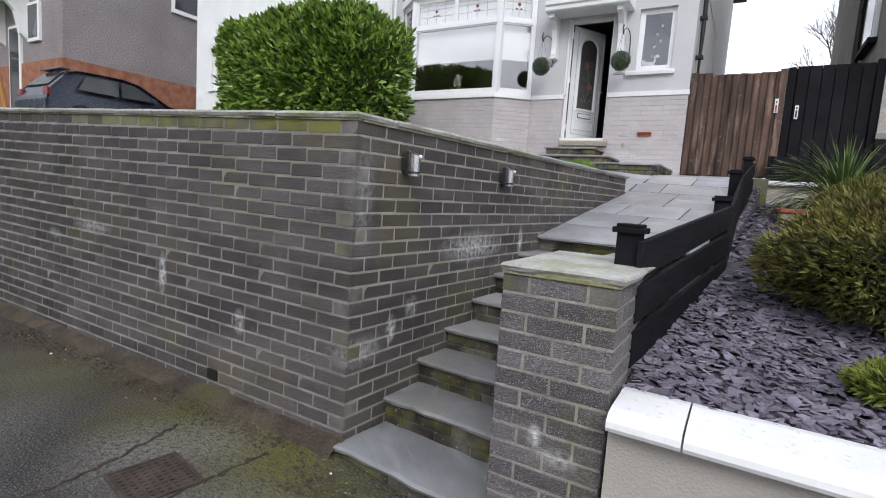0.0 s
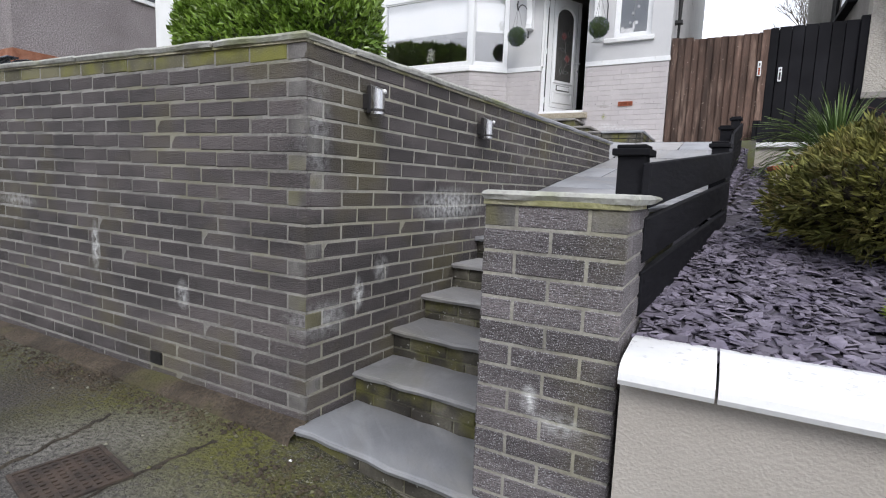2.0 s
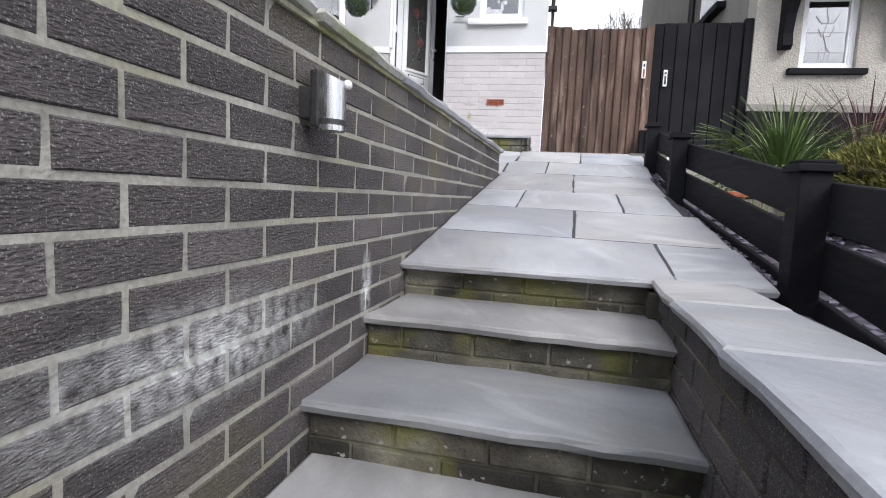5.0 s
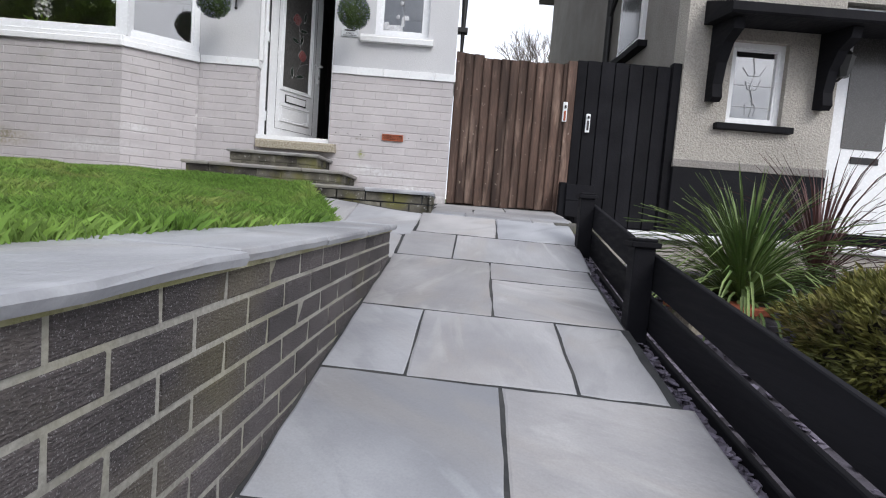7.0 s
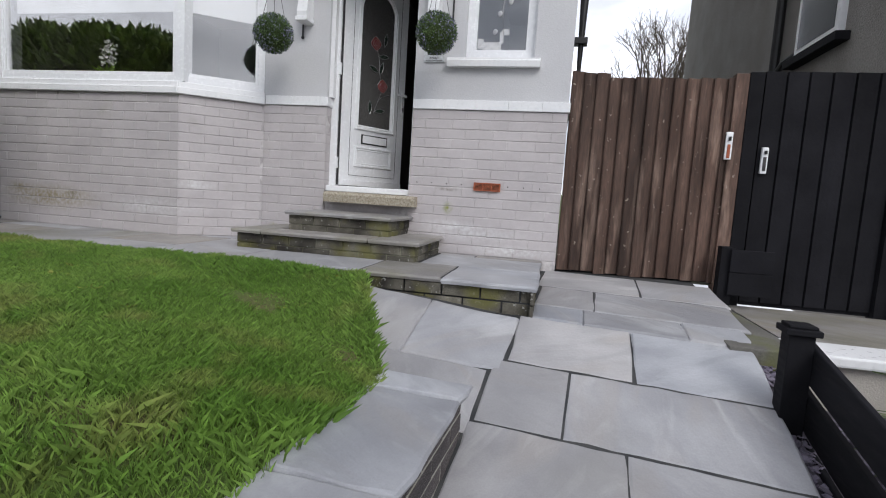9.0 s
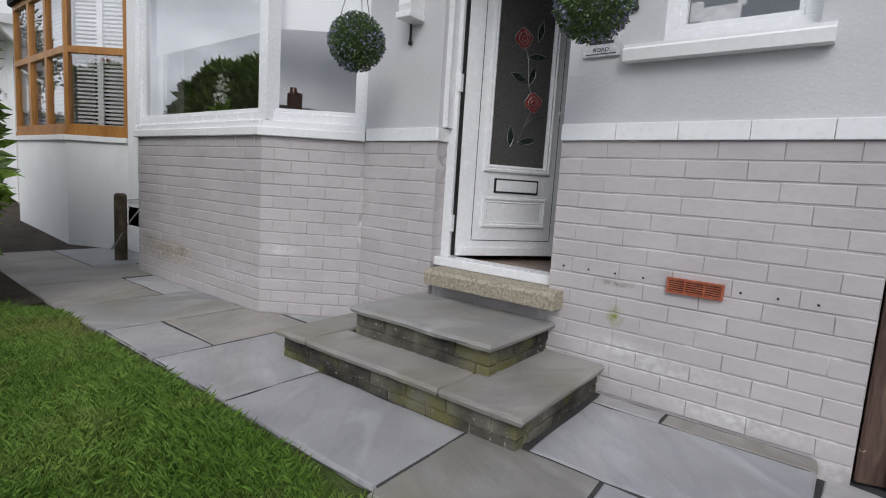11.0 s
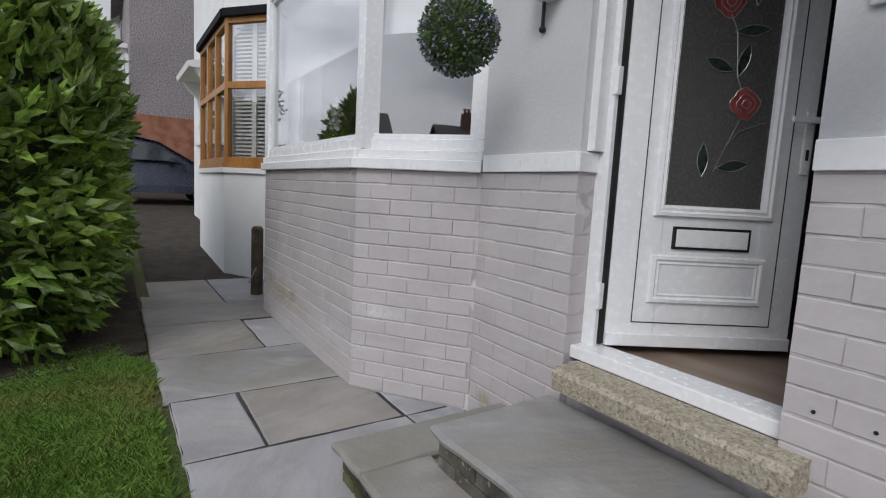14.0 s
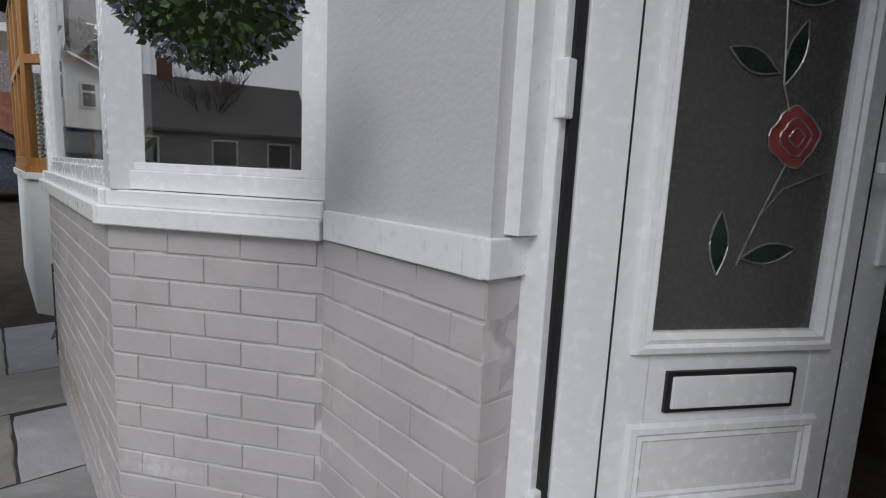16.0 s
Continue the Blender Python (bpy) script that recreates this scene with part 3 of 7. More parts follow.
def leaf_cloud(name, places, material, parent, shape="leaf", label=""):
    """Leaves at (place, direction out, length, width): each a folded blade of four triangles, one mesh."""
    vs, fs = [], []
    for p, d, ln, w in places:
        d = Vector(d).normalized()
        side = d.cross(Vector((rng.uniform(-1, 1), rng.uniform(-1, 1), rng.uniform(-0.3, 1)))).normalized()
        up = side.cross(d).normalized()
        p = Vector(p)
        k = len(vs)
        vs += [tuple(p), tuple(p + d * ln * 0.45 + side * w + up * w * 0.35), tuple(p + d * ln * 0.45 - side * w + up * w * 0.35), tuple(p + d * ln), tuple(p + d * ln * 0.5)]
        fs += [(k, k + 4, k + 1), (k, k + 2, k + 4), (k + 4, k + 3, k + 1), (k + 4, k + 2, k + 3)]
    me = bpy.data.meshes.new(name)
    me.from_pydata(vs, [], fs)
    me.materials.append(material)
    ob = new(name, me)
    ob.parent = parent
    return tagged(ob, label)


def ball_dirs(n):
    for i in range(n):
        z = 1 - 2 * (i + 0.5) / n
        a = i * 2.399963
        s = math.sqrt(1 - z * z)
        yield Vector((s * math.cos(a), s * math.sin(a), z))


# ---- levels ----
def street_z(x, y):
    return -0.11 * max(0.0, x + 1.95) if x < 4 else -0.11 * 5.95


def path_z(v):
    if v < 4.64:
        return 1.035 + (v - 2.2) * 0.182
    return 1.479 + (v - 4.64) * 0.298 if v < 5.6 else 1.765 + (v - 5.6) * 0.065


def landing_z(u, v):
    return path_z(v) + max(0.0, -u) * 0.09 * (v - 4.5)


def lawn_right(y):
    if y < 6.45:
        return -1.79 - 0.3 + (y - 1.86) * 0.07
    return -1.77 + (y - 6.45) / 1.0 * -0.47


def lawn_z(x, y):
    """The lawn rises from the wall's coping to the terrace and on towards the drive."""
    k = min(1.0, max(0.0, (lawn_right(min(y, 7.46)) - x) / 1.3))
    if y > 6.45:
        k = max(k, min(1.0, (y - 6.45) * 1.1))
    return 1.665 + 0.235 * min(1, max(0, (y - 3.6) / 3.7)) * k + max(0.0, (-x - 6.5)) * 0.05


# ---- street ----
def terrain(name, x0, x1, y0, y1, step, zf, mat, label, cat):
    nx, ny = max(1, int((x1 - x0) / step)), max(1, int((y1 - y0) / step))
    vs = [(x0 + (x1 - x0) * i / nx, y0 + (y1 - y0) * j / ny, zf(x0 + (x1 - x0) * i / nx, y0 + (y1 - y0) * j / ny)) for j in range(ny + 1) for i in range(nx + 1)]
    fs = [(j * (nx + 1) + i, j * (nx + 1) + i + 1, (j + 1) * (nx + 1) + i + 1, (j + 1) * (nx + 1) + i) for j in range(ny) for i in range(nx)]
    me = bpy.data.meshes.new(name)
    me.from_pydata(vs, [], fs)
    me.materials.append(mat)
    return tagged(new(name, me), label, cat, kind="structure")


def sheet(name, xs, ys, zf, mat, label, cat):
    vs = [(x, y, zf(x, y)) for y in ys for x in xs]
    k = len(xs)
    fs = [(j * k + i, j * k + i + 1, (j + 1) * k + i + 1, (j + 1) * k + i) for j in range(len(ys) - 1) for i in range(k - 1)]
    me = bpy.data.meshes.new(name)
    me.from_pydata(vs, [], fs)
    me.materials.append(mat)
    return tagged(new(name, me), label, cat, kind="structure")


ground = sheet("ground", [-900, -200, -60, -30, -20, -12, -8, -5, -3, -1.95, -1, 0, 2, 4, 20, 100, 900], [-900, -200, -50, -20, -8, -3, 0, 1, 1.5, 2.0, 2.4], street_z, M_TARMAC, "worn grey tarmac pavement with moss and grit", "ground")


def crumbs(count, low, high, places):
    """Loose octahedral bits of grit lying on the street: vertices and faces."""
    pv, pf = [], []
    for _ in range(count):
        (ax, ay), (bx, by), spread = rng.choice(places)
        t = rng.random()
        x, y = ax + (bx - ax) * t + rng.gauss(0, spread), min(1.8, ay + (by - ay) * t + rng.gauss(0, spread))
        s_ = rng.uniform(low, high) * rng.choice((0.6, 1.0, 1.0, 1.5))
        c0 = Vector((x, y, street_z(x, y) + s_ * 0.3))
        k0 = len(pv)
        pv += [tuple(c0 + Vector(d) * s_ * rng.uniform(0.7, 1.3)) for d in ((1, 0, 0), (-1, 0, 0), (0, 1, 0), (0, -1, 0), (0, 0, 0.7), (0, 0, -0.8))]
        pf += [(k0 + a, k0 + b, k0 + c) for a, b, c in ((0, 2, 4), (2, 1, 4), (1, 3, 4), (3, 0, 4), (2, 0, 5), (1, 2, 5), (3, 1, 5), (0, 3, 5))]
    return pv, pf


FOOT_LINE = [((-2.0, 1.7), (-3.6, 1.66), 0.05), ((-3.0, 1.66), (-5.5, 1.62), 0.07), ((-4.5, 1.6), (-9.0, 1.55), 0.12), ((-1.75, 1.6), (-1.0, 1.3), 0.09), ((-2.6, 1.5), (-1.6, 1.3), 0.2)]
def crack(points, wide):
    bm, prev = bmesh.new(), None
    for (ax, ay), (bx, by) in zip(points, points[1:]):
        for k in range(8):
            x, y = ax + (bx - ax) * k / 8 + rng.uniform(-0.012, 0.012), ay + (by - ay) * k / 8
            w = wide * rng.uniform(0.4, 1.3)
            row = [bm.verts.new((x - w, y, street_z(x, y) + 0.002)), bm.verts.new((x, y, street_z(x, y) + 0.004)), bm.verts.new((x + w, y, street_z(x, y) + 0.002))]
            if prev:
                for q in (0, 1):
                    bm.faces.new((prev[q], prev[q + 1], row[q + 1], row[q]))
            prev = row
    tagged(link_mesh("pavement_crack", bm, M_SOILSHADE), "dark cracked joint in the old tarmac", "crack", kind="structure")


crack([(-2.5, -0.6), (-2.52, 0.68), (-2.49, 0.88), (-2.53, 1.15), (-2.59, 1.36), (-2.63, 1.52)], 0.013)
crack([(-1.98, -0.6), (-2.02, 0.73), (-2.01, 0.99), (-2.06, 1.16), (-2.05, 1.37), (-2.03, 1.62)], 0.015)
pm = bpy.data.meshes.new("grit")
pv, pf = crumbs(500, 0.003, 0.008, FOOT_LINE)
pm.from_pydata(pv, [], pf)
pm.materials.append(M_STEPMORT)
tagged(new("grit", pm), "loose pale grit along the foot of the wall", "grit", kind="stuff")
moss_bits = bpy.data.meshes.new("moss_crumbs")
pv, pf = crumbs(2600, 0.004, 0.011, FOOT_LINE[:4])
moss_bits.from_pydata(pv, [], pf)
moss_bits.materials.append(M_FOOT)
tagged(new("moss_crumbs", moss_bits), "dark crumbs of moss and earth along the wall foot", "moss", kind="stuff")
pv, pf = crumbs(8, 0.006, 0.009, FOOT_LINE)
white_bits = bpy.data.meshes.new("paint_flakes")
white_bits.from_pydata(pv, [], pf)
white_bits.materials.append(M_FLOWER)
tagged(new("paint_flakes", white_bits), "small white flakes lying on the pavement", "debris", kind="stuff")
weep = thing("weep_hole", "dark square drain hole low in the brick wall", "drain hole")
part("hole", box(-2.9, -2.81, 1.852, 1.9, 0.09, 0.155), M_BLACKTRIM, weep)
footing = bmesh.new()
prev = None
for k in range(90):
    x = -1.775 - k * (10.5 / 89)
    j = 0.025 * noise.noise(Vector((x * 2.3, 0, 0))) + 0.015 * noise.noise(Vector((x * 9, 3, 0)))
    row = [footing.verts.new(p) for p in ((x, 1.868, 0.045 + j * 0.6), (x, 1.8, 0.026 + j * 0.5), (x, 1.755 + j, 0.012), (x, 1.735 + j, -0.03))]
    if prev:
        for i in range(3):
            footing.faces.new((prev[i], prev[i + 1], row[i + 1], row[i]))
    prev = row
bmesh.ops.recalc_face_normals(footing, faces=footing.faces)
tagged(link_mesh("kerb_edging", footing, M_FOOT), "low worn concrete footing along the brick wall", "edging", kind="structure")


def drain(at):
    d = thing("drain_cover", "rusty cast iron drain cover set in the pavement", "drain cover", at=at)
    fr = bmesh.new()
    for a in ((-0.16, 0.16, -0.15, -0.135), (-0.16, 0.16, 0.135, 0.15), (-0.16, -0.145, -0.135, 0.135), (0.145, 0.16, -0.135, 0.135)):
        add_box(fr, *a, -0.02, 0.008, 0.002)
    part("frame", fr, M_IRON, d)
    lid = box(-0.144, 0.144, -0.134, 0.134, -0.02, 0.003)
    for i in range(9):
        for k in range(8):
            add_box(lid, -0.133 + i * 0.031, -0.117 + i * 0.031, -0.122 + k * 0.033, -0.106 + k * 0.033, 0.003, 0.008)
    part("lid", lid, M_IRON, d)


drain(pose(-2.24, 1.15, 0.002, 0, 0, -10))

# ---- retaining walls of dark brick ----
COURSE, PITCH, TOP = 0.075, 0.225, 1.65
wall_front = thing("wall_front", "dark grey brick retaining wall along the pavement", "wall", kind="structure")
part("mortar_core", prism([(-12.3, 1.8622), (-1.7925, 1.8622), (-1.7925, 2.05), (-12.3, 2.05)], -0.15, lambda x, y: TOP + 0.004 + 0.03 * (-1.79 - x)), M_FRONTMORT, wall_front, "darker grey mortar")
wall_side = thing("wall_side", "dark grey brick retaining wall beside the garden steps", "wall", kind="structure", at=GP)
part("mortar_core", box(-0.2, -0.0022, 0.012, 4.635, -0.12, TOP), M_MORTAR, wall_side, "pale mortar")


def side_floor(v):
    if v < 2.2:
        k = sum(1 for s in STEP_V if s <= v)
        return -0.2 if k == 0 else STEP_Z[k - 1] - 0.16
    return path_z(v) - 0.12


STEP_V = [-0.06, 0.29, 0.58, 0.87, 1.17, 1.47, 1.84]
STEP_Z = [0.036, 0.19, 0.335, 0.475, 0.625, 0.77, 0.9]
far_bricks = []


def lift(x, z):
    """The courses open out slightly towards the far end, where the wall stands taller."""
    return z + 0.03 * (-1.79 - x) * max(0.0, z) / TOP


for c in range(22):
    z = TOP - COURSE * (c + 1) + 0.006
    odd = c % 2
    mat = M_TOPBRICK if c == 0 else M_BRICK
    # front face: joints fall back from the corner; headers show on one face where stretchers show on the other
    x = -1.79
    first = True
    while x > -12.2:
        w = (0.1025 if (odd == 0) else 0.215) if first else 0.215
        m = Matrix.Translation((x - w, 1.86 + rng.uniform(-0.0012, 0.0012), lift(x - w / 2, z)))
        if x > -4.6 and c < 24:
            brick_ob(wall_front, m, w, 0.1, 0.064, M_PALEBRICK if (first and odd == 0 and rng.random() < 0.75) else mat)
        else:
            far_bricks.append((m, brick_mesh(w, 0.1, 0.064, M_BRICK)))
        x -= w + 0.01
        first = False
    v, first = 0.0, True
    while v < 4.62:
        w = (0.205 if odd == 0 else 0.09) if first else 0.209
        w = min(w, 4.64 - v)
        if z + 0.065 > side_floor(v + w / 2):
            brick_ob(wall_side, pose(rng.uniform(-0.0012, 0.0012), v, z, 0, 0, 90), round(w, 3), 0.1, 0.064, M_PALEBRICK if (first and odd and rng.random() < 0.75) else M_BRICK)
        v += w + 0.011
        first = False
# The far bricks take the darkened copy, with shade in the colour.
joined("far_bricks", far_bricks, M_BRICKSHADE, wall_front)
for k in range(4):
    brick_ob(wall_side, pose(-0.003, 4.64, TOP - COURSE * (k + 1) + 0.006, 0, 0, 180), 0.19, 0.05, 0.065, M_BRICK)

# coping slabs on their mortar bed
part("coping_bed", prism([(-12.3, 1.852), (-1.786, 1.852), (-1.786, 2.06), (-12.3, 2.06)], lambda x, y: lift(x, TOP) - 0.006, lambda x, y: lift(x, TOP) + 0.006), M_BED, wall_front, "mossy mortar bed")
part("coping_bed", box(-0.21, 0.009, 0.03, 4.64, TOP - 0.008, TOP + 0.005, 0.002), M_BED, wall_side, "pale yellow mortar bed")
x = -1.765
k = 0
while x > -12.3:
    w = rng.uniform(0.55, 0.62)
    flag(wall_front, x - w, x, 1.835, 2.12, lambda a, b: 0.034 + lift(a, TOP), 0.03, M_COPE, name="coping_stone", rag=0.009)
    x -= w + 0.008
v = 0.27
while v < 4.6:
    w = min(rng.uniform(0.56, 0.62), 4.66 - v)
    flag(wall_side, -0.33, 0.028, v, v + w, TOP + 0.034 + rng.uniform(-0.003, 0.003), 0.03, M_COPE if v < 2 else M_FLAG, name="coping_stone", rag=0.009)
    v += w + 0.008


def wall_light(v):
    lamp = thing("wall_light", "brushed steel up-down wall light with a motion sensor", "wall light", "wall lights", at=GP @ pose(0, v, 1.47))
    part("back_plate", box(-0.008, 0.03, -0.03, 0.03, -0.04, 0.03, 0.004), M_DARKMET, lamp, "dark metal mounting box")
    body = bmesh.new()
    bmesh.ops.create_cone(body, cap_ends=True, segments=40, radius1=0.033, radius2=0.033, depth=0.122)
    for q in body.verts:
        q.co += Vector((0.062, 0.0, -0.004))
        if q.co.z > 0:
            q.co.z += (0.062 - q.co.x) * 0.45
    part("body", body, M_STEEL, lamp, smooth=False)
    side = bmesh.new()
    bmesh.ops.create_cone(side, cap_ends=True, segments=40, radius1=0.0345, radius2=0.0345, depth=0.012, matrix=Matrix.Translation((0.062, 0, -0.047)))
    part("band", side, M_DARKMET, lamp, "dark ring")
    part("back_shell", box(0.026, 0.05, -0.034, 0.034, -0.06, 0.064, 0.006), M_DARKMET, lamp, "dark grey shell")
    lens = bmesh.new()
    bmesh.ops.create_uvsphere(lens, u_segments=14, v_segments=10, radius=0.011, matrix=Matrix.Translation((0.097, 0.008, 0.038)))
    part("sensor", lens, M_SENSOR, lamp, "white sensor dome", smooth=True)


wall_light(0.37)
wall_light(1.465)

# ---- garden steps ----
steps = thing("garden_steps", "brick garden steps with grey stone treads and green algae", "steps", kind="structure", at=GP)
SW = 0.9
for i, (v, z) in enumerate(zip(STEP_V + [2.2], STEP_Z + [1.035])):
    nxt = (STEP_V + [2.2, 2.75])[i + 1]
    if i < 7:
        flag(steps, 0.006, SW - 0.004, v, nxt + 0.03, z, 0.03, M_TREAD, name="tread", rag=0.01)
    zb = (STEP_Z[i - 1] if i else -0.35)
    core = box(0.002, SW, v + 0.035, nxt + 0.05, zb - 0.05, z - 0.03)
    part("riser_core", core, M_STEPMORT, steps, "pale mortar")
    hgt = z - 0.03 - zb
    zz = z - 0.036 - 0.065
    row = 0
    while zz > zb - 0.066:
        u = 0.006 + (0 if (i + row) % 2 else -0.11)
        lim = SW
        while u < lim - 0.02:
            u0, u1 = max(u, 0.006), min(u + 0.215, lim - 0.004)
            if u1 - u0 > 0.03:
                brick_ob(steps, pose(u0, v + 0.027, zz), round(u1 - u0, 3), 0.08, 0.065, M_STEPBRICK)
            u += 0.225
        zz -= 0.075
        row += 1

# pier and stair side wall
pier = thing("brick_pier", "dark brick pier with a riven stone cap at the foot of the steps", "pier", kind="structure")
PX0, PX1, PY, PD = -0.937, -0.4975, 1.77, 0.44
part("mortar_core", box(PX0 + 0.002, PX1 - 0.002, PY + 0.0025, PY + PD - 0.004, -0.4, 1.04), M_MORTAR, pier, "pale mortar")
for c in range(18):
    z = 1.04 - COURSE * (c + 1) + 0.004
    x = PX0
    for w in ((0.1025, 0.2145, 0.1025) if c % 2 == 0 else (0.215, 0.2145)):
        brick_ob(pier, Matrix.Translation((x, PY, z)), w, 0.1, 0.065, M_PALEBRICK if c == 0 and w < 0.2 else M_PIERBRICK)
        x += w + 0.01
    y = PY
    for w in ((0.1025, 0.2145, 0.1025) if c % 2 else (0.215, 0.2145)):
        brick_ob(pier, pose(PX1 + 0.002, y + 0.002, z, 0, 0, 90), w, 0.08, 0.064, M_PIERBRICK)
        brick_ob(pier, pose(PX0 - 0.002, y + w + 0.002, z, 0, 0, -90), w, 0.08, 0.064, M_PIERBRICK)
        y += w + 0.01
part("cap_bed", box(PX0 - 0.004, PX1 + 0.006, PY - 0.008, PY + PD, 1.036, 1.054, 0.003), M_BED, pier, "pale mortar bed")
flag(pier, PX0 - 0.006, PX1 + 0.025, PY - 0.015, PY + 0.67, 1.082, 0.03, M_COPE, name="cap_stone", rag=0.008)
stair_wall = thing("stair_wall", "low brick wall on the open side of the garden steps", "wall", kind="structure", at=GP)
part("mortar_core", box(SW + 0.006, SW + 0.2, 0.42, 2.24, -0.3, 1.0), M_STEPMORT, stair_wall, "mossy mortar")
for c in range(14):
    z = 1.0 - COURSE * (c + 1) + 0.004
    v = 0.42 - (0.11 if c % 2 else 0)
    while v < 2.2:
        v0 = max(v, 0.42)
        w = min(v + 0.215, 2.2) - v0
        if w > 0.04 and z > -0.1 + 0.42 * (v - 0.5):
            brick_ob(stair_wall, pose(SW, v0 + w, z, 0, 0, -90), round(w, 3), 0.1, 0.065, M_BRICK)
        v += 0.225
part("wall_end", box(0.87, 1.15, 2.16, 2.45, 0.4, 0.985), M_STEPMORT, stair_wall, "mortared wall end")
vs_ = [0.42, 0.87, 1.35, 1.8, 2.2]
for a, b in zip(vs_, vs_[1:]):
    flag(stair_wall, SW - 0.03, 1.15, a + 0.004, b - 0.004, lambda x, y: 1.033, 0.032, M_FLAG, name="coping_stone", rag=0.007)

# ---- sloping flagstone path ----
path = thing("flagstone_path", "sloping grey sandstone flag path with dark joints", "path", kind="structure", at=GP)
pb = bmesh.new()
prof = [(v, path_z(v) - deep) for v, deep in ((2.24, 0.0025), (4.64, 0.0025), (5.25, 0.003), (5.6, 0.017), (6.0, 0.003), (7.2, 0.0025))]
for (a, za), (b, zb_) in zip(prof, prof[1:]):
    pb.faces.new([pb.verts.new(p) for p in ((-0.05, a, za), (1.2, a, za), (1.2, b, zb_), (-0.05, b, zb_))])
pb.faces.new([pb.verts.new((u, v, landing_z(u, v) - 0.009)) for u, v in ((-0.9, 4.64), (-0.05, 4.64), (-0.05, 5.6), (-0.9, 5.6))])
part("joint_bed", pb, M_JOINT, path, "dark pointing")
J, SKEW = 0.005, 0.05


def path_flag(u0, u1, a, b, zf):
    """One flag of the path; its rows run slightly askew to the wall."""
    bm = flag_bm(u0 + 0.002, u1 - 0.002, a + 0.002, b - 0.002, 0.03, rng.random(), 0.004)
    for v in bm.verts:
        v.co.y -= SKEW * max(0.0, v.co.x) * (1 if a > 2.3 or v.co.y > 2.4 else 0)
        v.co.z += zf(v.co.x, v.co.y)
    part("flagstone", bm, M_FLAG, path)


ROWS = [(2.17, 2.7, (0.004, 0.95, 1.25)), (2.7, 3.31, (0.004, 0.62, 1.24)), (3.31, 3.91, (0.004, 0.3, 0.88, 1.17)), (3.91, 4.74, (0.004, 0.61, 1.19)), (4.74, 5.17, (0.03, 0.38, 1.21)),
        (5.17, 5.6, (0.09, 0.66, 1.22)), (5.6, 5.88, (0.13, 0.42, 0.94, 1.24)), (5.88, 6.38, (0.13, 0.48, 1.28)), (6.38, 6.96, (0.1, 0.78, 1.3))]
for a, b, us in ROWS:
    for u0, u1 in zip(us, us[1:]):
        if (a, u0) == (3.91, 0.61):
            path_flag(u0, u1, a, 4.44, lambda x, y: path_z(y))
            path_flag(u0, u1, 4.44, b, lambda x, y: path_z(y))
        else:
            path_flag(u0, u1, a, b, lambda x, y: path_z(y))
# landing beside the wall end, below the raised terrace
for (u0, u1, a, b) in ((-0.62, 0.02, 4.66, 5.08), (-0.88, -0.42, 5.08, 5.575), (-0.42, 0.08, 5.08, 5.575)):
    path_flag(u0, u1, a, b, landing_z)

verge = bmesh.new()
prev = None
for v in (2.0, 2.2, 3.4, 4.64, 5.6, 7.2):
    zz = path_z(max(v, 2.2)) - 0.045
    row = [verge.verts.new((1.1, v, zz)), verge.verts.new((1.36, v, zz - 0.05)), verge.verts.new((1.4, v, zz - 0.6))]
    if prev:
        for i in (0, 1):
            verge.faces.new((prev[i], prev[i + 1], row[i + 1], row[i]))
    prev = row
tagged(link_mesh("path_verge", verge, M_SLATEBED, m=GP), "dark gritty strip between the path and the fence", "verge", kind="structure")

# ---- raised terrace in front of the house ----
F, TZ = 8.75, 1.925
terrace = thing("terrace", "raised sandstone terrace along the house front", "terrace", kind="structure")
part("terrace_bed", prism([(-7.64, 7.5), (-2.22, 7.51), (-1.26, 7.48), (-1.25, 8.745), (-7.64, 8.745)], 1.5, TZ - 0.005), M_JOINT, terrace, "dark pointing")
for (x0, x1, y0, y1, w) in ((-1.78, -1.23, 7.43, 8.03, 0), (-2.29, -1.78, 7.46, 8.03, 1), (-2.06, -1.23, 8.03, 8.62, 0), (-2.06, -1.76, 8.62, 8.745, 0), (-1.76, -1.23, 8.62, 8.745, 1), (-3.15, -2.29, 7.49, 7.98, 0), (-3.81, -3.15, 7.5, 8.45, 0),
                            (-3.81, -3.44, 8.45, 8.745, 0), (-4.42, -3.81, 7.5, 7.81, 0), (-4.42, -3.81, 7.81, 8.44, 1), (-4.3, -3.81, 8.45, 8.745, 0), (-5.1, -4.42, 7.48, 8.44, 1), (-5.86, -5.1, 7.47, 8.12, 1), (-5.82, -5.1, 8.12, 8.44, 0),
                            (-6.48, -5.86, 7.47, 8.48, 1), (-7.66, -6.48, 7.48, 8.12, 1), (-7.62, -6.48, 8.12, 8.74, 0)):
    flag(terrace, x0 + J, x1 - J, y0 + J, y1 - J, TZ, 0.03, M_FLAGW if w else M_FLAG)
for row in range(2):
    x = -2.22 - 0.1 * row
    while x < -1.26:
        a, b = max(x, -2.22), min(x + 0.215, -1.245)
        if b - a > 0.03:
            brick_ob(terrace, Matrix.Translation((a, 7.475, TZ - 0.1 - row * 0.075)), round(b - a, 3), 0.03, 0.065, M_STEPBRICK)
        x += 0.225
    y = 7.43
    while y < 8.7:
        brick_ob(terrace, pose(-1.245, y, TZ - 0.1 - row * 0.075, 0, 0, 90), 0.2, 0.02, 0.065, M_STEPBRICK)
        y += 0.21

